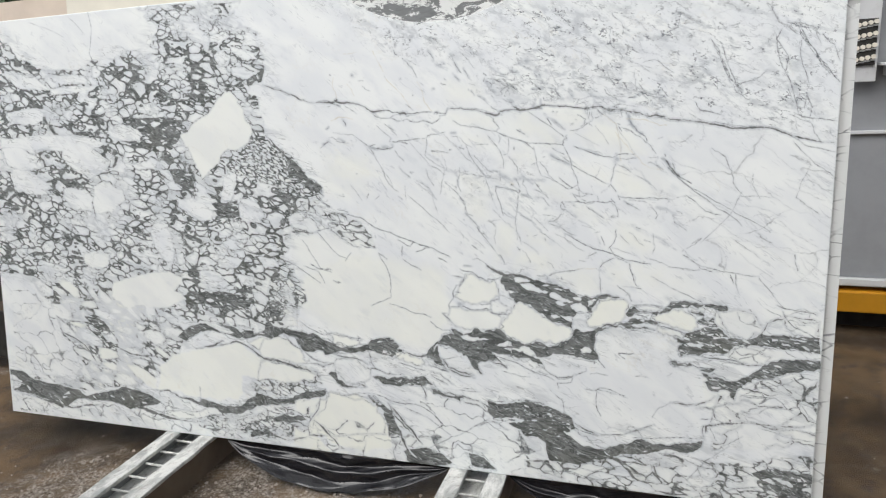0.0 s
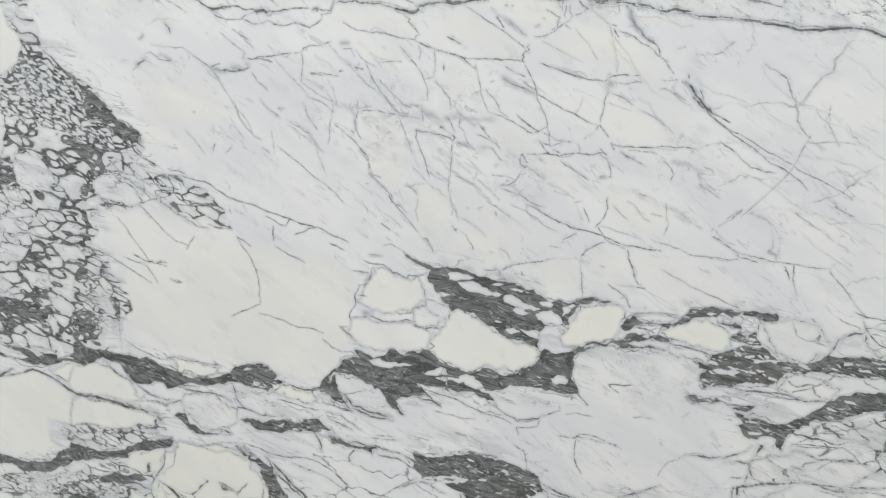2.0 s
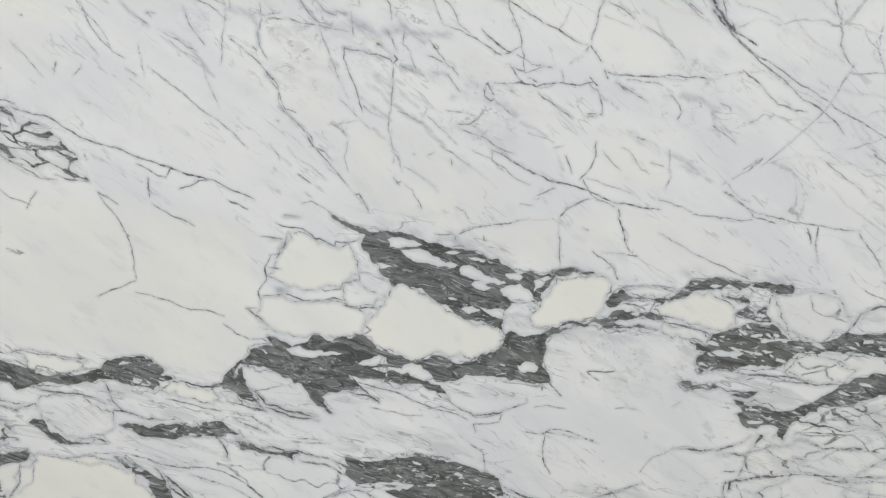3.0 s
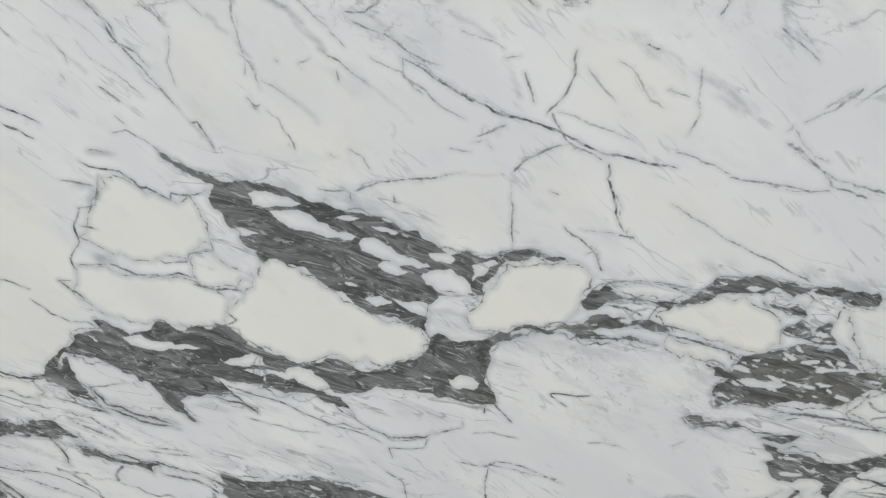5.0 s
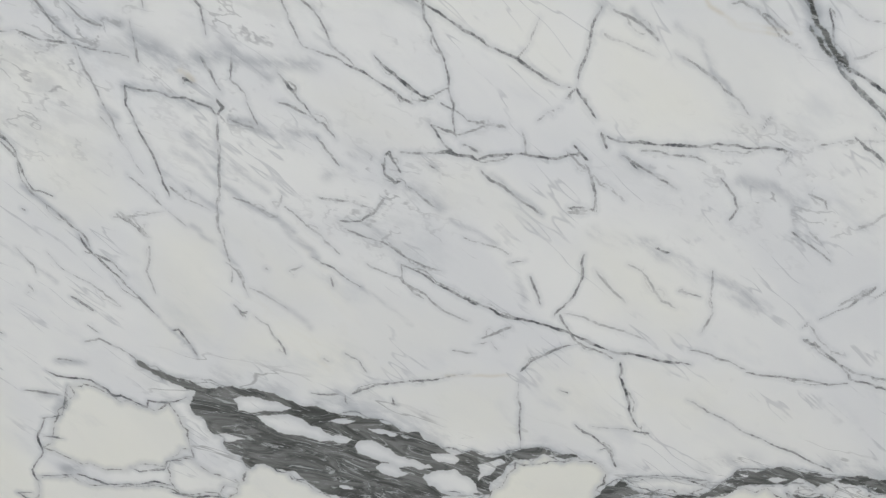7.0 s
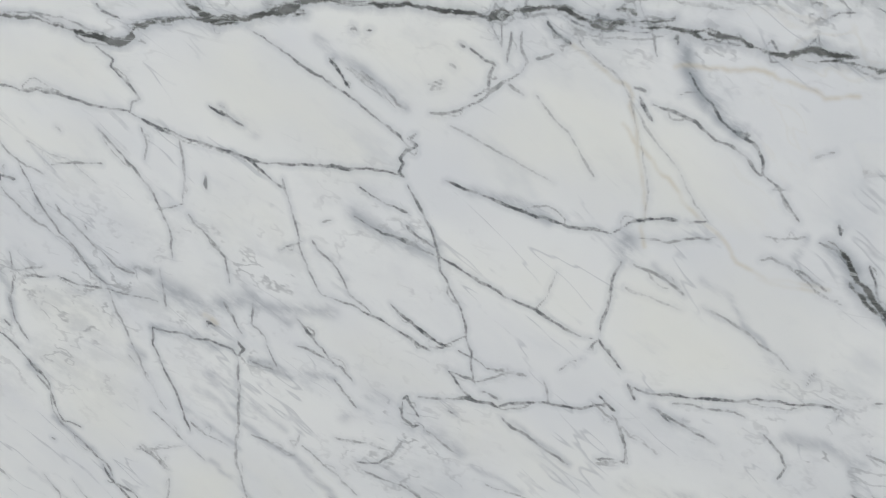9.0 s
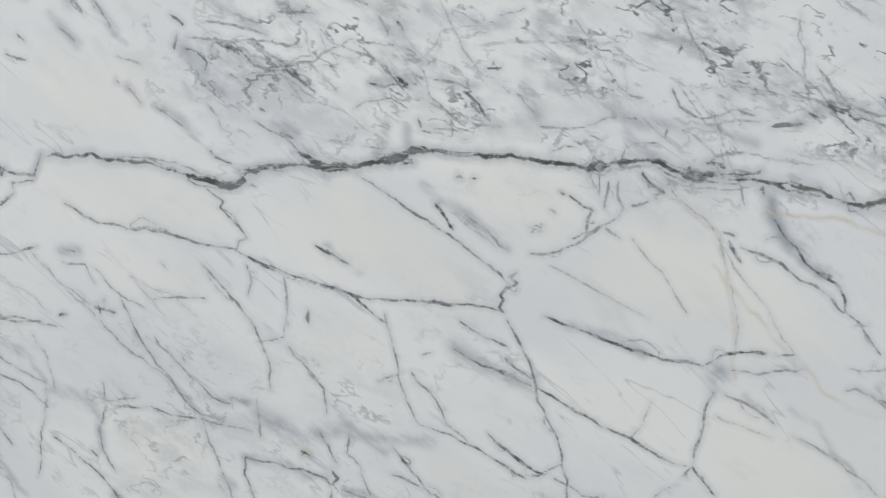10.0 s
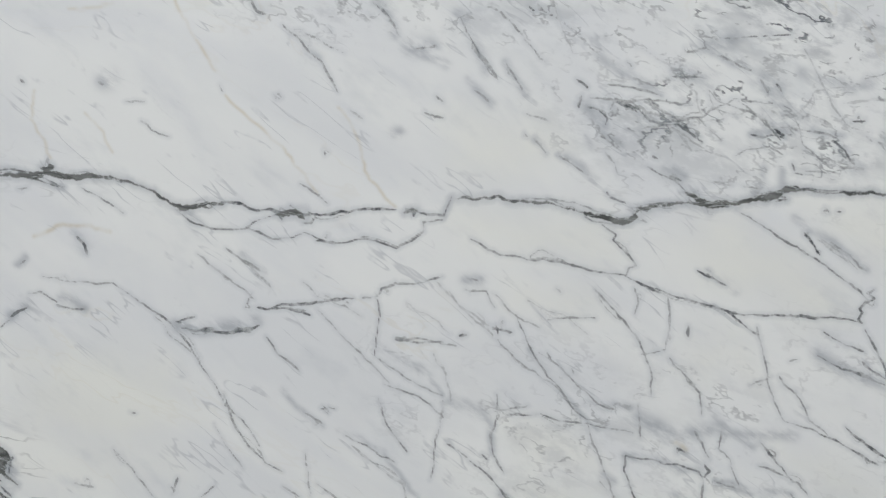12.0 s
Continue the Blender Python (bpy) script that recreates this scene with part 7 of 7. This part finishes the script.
smear(6, .5, (2.247, .934), (2.278, .923), (2.306, .926))
smear(8, .5, (2.208, .922), (2.234, .903))
smear(6, .5, (2.236, .879), (2.272, .855), (2.29, .841))
smear(5, .5, (2.18, .892), (2.206, .874), (2.229, .857))
rusty(1, .5, (2.494, 1.174), (2.513, 1.159), (2.533, 1.145), (2.539, 1.121), (2.544, 1.086), (2.548, 1.036))
rusty(1, .6, (2.562, 1.158), (2.595, 1.155), (2.623, 1.152), (2.641, 1.144), (2.656, 1.136), (2.676, 1.137))
rusty(1, .5, (2.53, 1.121), (2.558, 1.086), (2.586, 1.054), (2.61, 1.026), (2.625, 1.018), (2.663, 1.007))
rusty(4, .8, (2.21, .972), (2.218, .966))
rusty(1, .6, (1.748, 1.408), (1.773, 1.359), (1.783, 1.34))
rusty(1, .6, (1.792, 1.316), (1.813, 1.294), (1.845, 1.266), (1.86, 1.244), (1.876, 1.221))
rusty(1, .6, (1.901, 1.3), (1.921, 1.257), (1.926, 1.236), (1.951, 1.205))
rusty(1, .5, (1.6, 1.33), (1.594, 1.303), (1.611, 1.264))
rusty(1, .4, (1.65, 1.306), (1.675, 1.267))
rusty(1, .4, (1.641, 1.406), (1.687, 1.409))
rusty(2, .7, (1.587, 1.187), (1.611, 1.197), (1.647, 1.196), (1.666, 1.19))
rusty(1, .4, (2.422, .703), (2.453, .705), (2.479, .706))
rusty(1, .4, (2.625, 1.015), (2.671, 1.008))
crackle(.040, 2.6, .85, (-.003, .07), (.341, .048), (.726, .138), (1.097, .117), (1.487, .166), (1.481, .026), (1.09, .01), (.006, .007))
crackle(.050, 2.2, .7, (.055, .544), (.268, .506), (.367, .297), (.421, .241), (.37, .182), (.046, .2))
crackle(.050, 2.4, .8, (1.485, .124), (1.922, .129), (2.083, .067), (2.276, .052), (2.2, -.017), (1.479, -.006))
crackle(.060, 2.4, .8, (2.813, .593), (3.084, .606), (3.092, .52), (2.909, .522))
crackle(.06, 2.6, .85, (1.886, .281), (2.13, .24), (2.294, .165), (2.336, .063), (1.999, .038), (1.907, .076))
crackle(.06, 2.4, .8, (2.82, .49), (3.092, .52), (3.123, .198), (2.828, .164), (2.807, .302))
crackle(.10, 1.5, .4, (2.677, 1.107), (3.105, 1.064), (3.104, .623), (2.797, .709))
threads(40, -35, .10, 1.5, .4, (2.677, 1.107), (3.104, 1.079), (3.1, .72), (2.795, .776))
threads(12, -30, .09, 1.5, .4, (1.936, .361), (2.429, .354), (2.748, .296), (2.692, .163), (2.431, .209), (2.153, .242))
threads(30, -30, .07, 2.4, .6, (2.116, 1.321), (2.176, 1.327), (2.239, 1.342), (2.327, 1.335), (2.413, 1.319), (2.498, 1.333), (2.609, 1.296), (2.613, 1.198), (2.5, 1.205), (2.414, 1.216), (2.348, 1.222), (2.304, 1.245), (2.237, 1.255), (2.155, 1.266), (2.119, 1.29), bend=.45)
threads(30, -34, .08, 2.6, .6, (1.628, 1.509), (2.152, 1.451), (2.379, 1.483), (3.088, 1.424), (3.094, 1.141), (2.784, 1.16), (2.38, 1.217), (2.151, 1.253), (2.115, 1.368), (1.829, 1.404), bend=.45)
threads(10, -42, .05, 2.4, .6, (2.057, .935), (2.25, .963), (2.474, .925), (2.759, .925), (2.797, .769), (2.58, .746), (2.278, .74), (2.023, .795), bend=.2)
threads(8, -35, .05, 2.2, .55, (1.795, 1.18), (2.109, 1.139), (2.108, 1.053), (1.833, 1.057), bend=.3)

# ---- the front slab: face, sawn edges and back in one mesh, with the round notch in its upper edge
NOTCH = Vector((1.97, 2.035))
NOTCH_R = 0.55


def spread_out(field, reach):
    """The mean of a field over a square of twice that many steps."""
    for axis in (0, 1):
        for _ in range(2):
            run = np.cumsum(np.pad(field, [(reach + 1, reach) if k == axis else (0, 0) for k in (0, 1)], mode="edge"), axis)
            n = field.shape[axis]
            field = (np.take(run, np.arange(n) + 2 * reach + 1, axis) - np.take(run, np.arange(n), axis)) / (2 * reach + 1)
    return field


crush_f = spread_out((matrix_mm < 0).astype(float), 21)


def slab_mesh():
    X, Z = np.meshgrid(XS, ZS)
    X, Z = X.ravel().copy(), Z.ravel().copy()
    r = np.hypot(X - NOTCH.x, Z - NOTCH.y)
    j, i = np.meshgrid(np.arange(NZ - 1), np.arange(NX - 1), indexing="ij")
    a = (j * NX + i).ravel()
    quads = np.stack([a + 1, a + NX + 1, a + NX, a], 1)
    quads = quads[(r[quads] > NOTCH_R).sum(1) >= 2]
    used = np.zeros(NX * NZ, bool)
    used[quads.ravel()] = True
    pull = used & (r < NOTCH_R)
    X[pull] = NOTCH.x + (X[pull] - NOTCH.x) / r[pull] * NOTCH_R
    Z[pull] = NOTCH.y + (Z[pull] - NOTCH.y) / r[pull] * NOTCH_R
    # the sawn end is not quite square: it widens upwards
    X += np.clip((X - 2.80) / 0.30, 0, 1) * 0.019 * Z
    index = np.cumsum(used) - 1
    quads = index[quads]
    n = int(used.sum())
    front = np.stack([X[used], np.zeros(n), Z[used]], 1)
    edges = np.concatenate([quads[:, [k, (k + 1) % 4]] for k in range(4)])
    key = edges.min(1) * np.int64(n) + edges.max(1)
    _, where, counts = np.unique(key, return_index=True, return_counts=True)
    rim = edges[where[counts == 1]]
    ring = np.unique(rim)
    back_of = np.full(n, -1)
    back_of[ring] = n + np.arange(len(ring))
    rear = front[ring] + (0, THICK, 0)
    sides = np.stack([rim[:, 1], rim[:, 0], back_of[rim[:, 0]], back_of[rim[:, 1]]], 1)
    # the back follows the rim round once
    after = dict(zip(rim[:, 0].tolist(), rim[:, 1].tolist()))
    loop, at = [], int(rim[0, 0])
    while len(loop) <= len(rim):
        loop.append(int(back_of[at]))
        at = after[at]
        if at == int(rim[0, 0]):
            break
    verts = np.vstack([front, rear])
    faces = np.vstack([quads, sides])
    me = bpy.data.meshes.new("marble_slab")
    me.vertices.add(len(verts))
    me.vertices.foreach_set("co", verts.ravel())
    me.loops.add(faces.size + len(loop))
    me.loops.foreach_set("vertex_index", np.append(faces.ravel(), loop[::-1]))
    me.polygons.add(len(faces) + 1)
    me.polygons.foreach_set("loop_start", np.append(np.arange(len(faces)) * 4, faces.size))
    me.materials.append(MARBLE)
    me.materials.append(EDGE)
    kind = np.zeros(len(faces) + 1, np.int32)
    kind[len(quads):] = 1
    me.polygons.foreach_set("material_index", kind)
    for name, field in (("matrix", matrix_mm), ("vein", vein_mm), ("tone", tone_f), ("cream", cream_f), ("cloud", cloud_f), ("haze", haze_f), ("rust", rust_f), ("crush", crush_f)):
        flat = field.ravel()[used].astype(np.float32)
        values = np.append(flat, flat[ring])
        me.attributes.new(name, "FLOAT", "POINT").data.foreach_set("value", values)
    me.update(calc_edges=True)
    return me


front_slab = new("marble_slab", slab_mesh())
front_slab.matrix_world = SLAB
tagged(front_slab, "large polished white marble slab with grey veins, leaning back", "stone slab", "slabs on the rack", "thing")


# ---- the slabs behind it
def plain_slab(name, label, x0, x1, y0, z1, material, lean=LEAN, thick=THICK, base=REST):
    bm = box(x0, x1, 0, thick, 0, z1, 0.002)
    for v in bm.verts:
        v.co.x += 0.019 * v.co.z if v.co.x > x1 - 0.1 else 0
    ob = new(name, mesh_of(name, bm, material))
    ob.matrix_world = pose(0, y0, base, -lean)
    return tagged(ob, label, "stone slab", "slabs on the rack", "thing")


plain_slab("marble_slab", "white marble slab with grey veins standing close behind another", 0.08, 3.136, 0.027, 1.61, BACK_MARBLE)
plain_slab("stone_slab", "cream slab with a plain sawn edge, third in the stack", 0.425, 3.120, 0.075, 1.76, CREAM, 7.0)

# ---- beige slab beside the stack, on an invented dark crate
bm = bmesh.new()
outline = [(-1.4, 0.0), (0.035, 0.0)] + [(-0.085 + 0.12 * math.cos(a), 0.71 + 0.12 * math.sin(a)) for a in np.linspace(0, math.pi / 2, 7)] + [(-1.4, 0.83)]
face = bm.faces.new([bm.verts.new((x, 0, z)) for x, z in outline])
for v in (g for g in bmesh.ops.extrude_face_region(bm, geom=[face])["geom"] if isinstance(g, bmesh.types.BMVert)):
    v.co.y += 0.03
bmesh.ops.recalc_face_normals(bm, faces=bm.faces)
beige = new("stone_slab", mesh_of("stone_slab", bm, BEIGE))
beige.matrix_world = pose(0, 0.66, 1.07, -5)
tagged(beige, "pinkish beige stone slab with a rounded corner, on an invented dark crate", "stone slab", kind="thing")
# the crate is made up to fill the dark area below the slab
crate = thing("crate", "invented dark crate filling the dark area under the beige slab", "crate", pose(-1.5, 0.55, 0))
for x in (0.0, 1.46):
    for y in (0.0, 0.44):
        part("post", box(x, x + 0.06, y, y + 0.06, 0, 1.04, 0.004), DIRT_AND_SHADE, crate)
for z in (0.10, 0.42, 0.74):
    part("board", box(0.005, 1.515, -0.02, 0.0, z, z + 0.26, 0.004), DIRT_AND_SHADE, crate)
part("top", box(-0.01, 1.53, -0.02, 0.51, 1.03, 1.07, 0.004), DIRT_AND_SHADE, crate)

# ---- ground
bm = bmesh.new()
bmesh.ops.create_grid(bm, x_segments=120, y_segments=120, size=3.0, matrix=Matrix.Translation((1.5, 0.2, 0)))
for v in bm.verts:
    edge = max(abs(v.co.x - 1.5), abs(v.co.y - 0.2))
    v.co.z = 0.010 * noise.fractal(v.co * 2.3, 0.8, 2.0, 5) * (1 if edge < 2.9 else 0)
rim = [e for e in bm.edges if e.is_boundary]
out = bmesh.ops.extrude_edge_only(bm, edges=rim)["geom"]
for v in (g for g in out if isinstance(g, bmesh.types.BMVert)):
    v.co.x, v.co.y = 1.5 + (v.co.x - 1.5) * 60, 0.2 + (v.co.y - 0.2) * 60
ground = new("ground", mesh_of("ground", bm, GROUND))
tagged(ground, "wet brown concrete yard with slurry and rust stains", "ground", kind="structure")


# ---- an added, unseen wall behind the camera: blocks low sky, so slabs darken downwards
wall = new("light_blocker_south", mesh_of("light_blocker_south", box(-9, 12, -3.65, -3.4, 0, 3.1, 0.01), BLOCKER))
tagged(wall, "unseen grey wall added to block low sky light", "wall", kind="structure")


# ---- rack arms on which the slabs stand
def rack_arm(x0, x1, name):
    arm = thing(name, "slurry-covered steel rack arm, two rails with welded rungs", "rack arm", Matrix.Translation((0, 0, 0)), "arms of the slab rack")
    wide = 0.062
    for a in (x0, x1 - wide):
        bm = box(a, a + wide, -1.10, 0.42, REST - 0.016, REST - 0.001, 0.004)
        bmesh.ops.subdivide_edges(bm, edges=[e for e in bm.edges if abs(e.verts[0].co.y - e.verts[1].co.y) > 0.3], cuts=24)
        part("rail", uneven(bm, 24, 0.0030), ZINC, arm)
    for a in (x0 + 0.012, x1 - 0.024):
        # each arm's right-hand plate is darker and browner than its left
        part("web", box(a, a + 0.012, -1.08, 0.40, 0.0, REST - 0.014), BROWN_PLATE if a > (x0 + x1) / 2 else DULL, arm, "steel side plate")
    part("floor_plate", box(x0 + 0.024, x1 - 0.024, -1.08, 0.40, 0.060, 0.066), ZINC, arm)
    y = -1.02
    while y < 0.40:
        part("rung", rod((x0 + wide - 0.004, y, REST - 0.022), (x1 - wide + 0.004, y, REST - 0.022), 0.0045), ZINC, arm)
        y += 0.083
    return arm


rack_arm(0.812, 1.032, "rack_arm")
rack_arm(1.995, 2.195, "rack_arm")

# ---- grey steel cabinet with a yellow base beam
cabinet = thing("steel_container", "grey painted steel machine housing on a yellow base beam", "container", pose(3.0, 1.90, 0, 0, 0, -3))
part("panel", box(0, 2.4, 0, 0.05, 0.30, 2.3, 0.004), STEEL, cabinet)
part("trim", box(0, 2.4, -0.018, 0.0, 1.030, 1.046, 0.003), TRIM, cabinet, "pale horizontal trim")
part("sill", box(0, 2.4, -0.03, 0.05, 0.262, 0.298, 0.004), TRIM, cabinet)
part("base_beam", box(0, 2.4, -0.05, 0.08, 0.125, 0.235, 0.008), YELLOW, cabinet, "yellow painted base beam")
for x in (0.1, 1.2, 2.2):
    part("foot", box(x, x + 0.12, 0.125, 0.25, 0, 0.13), DIRT_AND_SHADE, cabinet)
# an added dark plate in place of the shadow below the yellow beam
part("underbeam_shade", box(0.0, 2.4, 0.10, 0.12, 0.0, 0.13), DIRT_AND_SHADE, cabinet, "dark plate standing in for the shade under the beam")
part("body", box(0.0, 2.4, 0.05, 1.4, 0.13, 2.3), STEEL, cabinet)

# ---- white peg tray hung on the housing, and a ledge with a cup
peg_tray = thing("peg_tray", "white plastic tray of pale round pegs on a grey board", "tray", pose(3.49, 1.80, 1.30, 0, 0, -3))
part("board", box(-0.02, 0.10, 0.012, 0.02, -0.02, 0.44, 0.004), TRIM, peg_tray, "pale grey hanging board")
# near-black colour here paints the shadows between the pegs
part("tray", box(-0.005, 0.088, 0.0, 0.012, 0.055, 0.265, 0.003), DIRT_AND_SHADE, peg_tray, "tray coloured dark for the shadows between the pegs")
for a in range(4):
    for b in range(4):
        x, z = 0.008 + a * 0.0235, 0.082 + b * 0.052 + a * 0.004
        part("peg", rod((x, -0.016, z), (x, 0.004, z), 0.0105, 10), CREAM, peg_tray)
        part("clip", box(x - 0.011, x + 0.011, -0.008, 0.0, z - 0.019, z - 0.012, 0.001), TRIM, peg_tray)
ledge = thing("wall_shelf", "narrow pale shelf fixed to the grey housing", "shelf", pose(3.60, 1.85, 1.365, 0, 0, -3))
part("board", box(0, 0.5, -0.10, 0.02, -0.012, 0, 0.002), TRIM, ledge)
part("bracket", box(0.03, 0.045, -0.08, 0.02, -0.06, -0.012, 0.002), TRIM, ledge)
cup = new("cup", mesh_of("cup", rod((0, 0, 0), (0, 0, 0.055), 0.026, 18), CREAM))
cup.matrix_world = pose(3.655, 1.80, 1.3655)
tagged(cup, "small cream plastic cup on a narrow shelf", "cup")


# ---- black plastic film hanging under the slab between the rack arms
def film_sheet(x0, x1, depth, reach, seed, label):
    noise.seed_set(seed)
    bm = bmesh.new()
    nu, nv = 64, 26
    grid = []
    for a in range(nu + 1):
        u = a / nu
        sag = math.sin(math.pi * min(1, max(0, u))) ** 0.75
        row = []
        for b in range(nv + 1):
            v = b / nv
            x = x0 + (x1 - x0) * u + 0.02 * noise.noise(Vector((u * 5, v * 3, seed)))
            y = 0.016 - reach * sag * v ** 1.5 + 0.012 * sag * noise.noise(Vector((u * 9, v * 4, seed + 4)))
            fold = 0.034 * abs((v * 1.5 + 0.9 * noise.noise(Vector((u * 2.6, seed, v * 0.8))) + 0.25 * u) % 1.0 - 0.5) + 0.010 * abs(noise.noise(Vector((u * 7 + v * 4, v * 3, seed + 2))))
            z = REST - 0.004 - depth * sag * math.sin(v * math.pi / 2) ** 0.8 + fold * sag * math.sin(math.pi * v)
            row.append(bm.verts.new((x, y - fold * sag, max(z, 0.012))))
        grid.append(row)
    for a in range(nu):
        for b in range(nv):
            bm.faces.new((grid[a][b], grid[a + 1][b], grid[a + 1][b + 1], grid[a][b + 1])).smooth = True
    ob = new("plastic_film", mesh_of("plastic_film", bm, FILM))
    return tagged(ob, label, "plastic film")


film_sheet(1.08, 1.995, 0.105, 0.085, 3, "crumpled black plastic film sagging under the slab's lower edge")
film_sheet(2.195, 2.95, 0.11, 0.05, 8, "black plastic film hanging under the slab beside the rack arm")


# ---- stone chips and slurry crumbs on the ground
def crumbs(count, x0, x1, y0, y1, low, high, seed, material, name, label):
    pick = random.Random(seed)
    verts, faces = [], []
    for _ in range(count):
        x, y = pick.gauss((x0 + x1) / 2, (x1 - x0) / 3.2), pick.gauss((y0 + y1) / 2, (y1 - y0) / 3.2)
        if 0.80 < x < 1.05 or 1.98 < x < 2.21:
            continue
        r = low + (high - low) * pick.random() ** 4
        z = 0.010 * noise.fractal(Vector((x, y, 0)) * 2.3, 0.8, 2.0, 5)
        turn, n = pick.uniform(0, 6.28), len(verts)
        for k in range(5):
            q = r * pick.uniform(0.6, 1.3)
            verts.append((x + q * math.cos(turn + k * 1.257), y + q * math.sin(turn + k * 1.257), z - 0.001))
        for k in range(5):
            q = r * pick.uniform(0.3, 0.8)
            verts.append((x + q * math.cos(turn + k * 1.257), y + q * math.sin(turn + k * 1.257), z + r * pick.uniform(0.3, 0.9)))
        faces += [(n + k, n + (k + 1) % 5, n + 5 + (k + 1) % 5, n + 5 + k) for k in range(5)] + [tuple(n + 5 + k for k in range(5))]
    me = bpy.data.meshes.new(name)
    me.from_pydata(verts, [], faces)
    me.materials.append(material)
    return tagged(new(name, me), label, "debris", kind="stuff")


crumbs(1500, 0.95, 2.05, -0.55, 0.02, 0.0010, 0.010, 5, CHIP, "stone_chips", "pale stone chips and slurry crumbs on wet concrete")
crumbs(420, 0.1, 0.9, -0.7, -0.05, 0.0010, 0.009, 6, CHIP, "stone_chips", "scattered pale stone crumbs beside a rack arm")
crumbs(260, 2.6, 5.0, -0.2, 1.6, 0.0015, 0.010, 7, CHIP, "stone_chips", "few pale stone chips on brown wet ground")

# ---- hedge behind the yard
hedge = thing("hedge", "dark green leafy hedge behind the slab stack", "hedge", Matrix.Translation((-3.2, 3.4, 0)))
pick = random.Random(11)
for _ in range(9):
    x = pick.uniform(-2.2, 2.2)
    part("stem", rod((x, 0, 0), (x + pick.uniform(-0.2, 0.2), pick.uniform(-0.2, 0.2), 2.2), 0.02, 7), DIRT_AND_SHADE, hedge)
verts, faces = [], []
for _ in range(9000):
    c = Vector((pick.gauss(0, 1.3), pick.gauss(0, 0.25), pick.uniform(0.15, 2.75)))
    a, b = Vector((pick.gauss(0, 1), pick.gauss(0, 1), pick.gauss(0, 1))).normalized() * pick.uniform(0.035, 0.07), Vector((pick.gauss(0, 1), pick.gauss(0, 1), pick.gauss(0, 1))).normalized() * 0.026
    n = len(verts)
    verts += [c - a, c + b, c + a, c - b]
    faces.append((n, n + 1, n + 2, n + 3))
me = bpy.data.meshes.new("foliage")
me.from_pydata(verts, [], faces)
me.materials.append(LEAF)
leaves = new("foliage", me)
leaves.parent = hedge
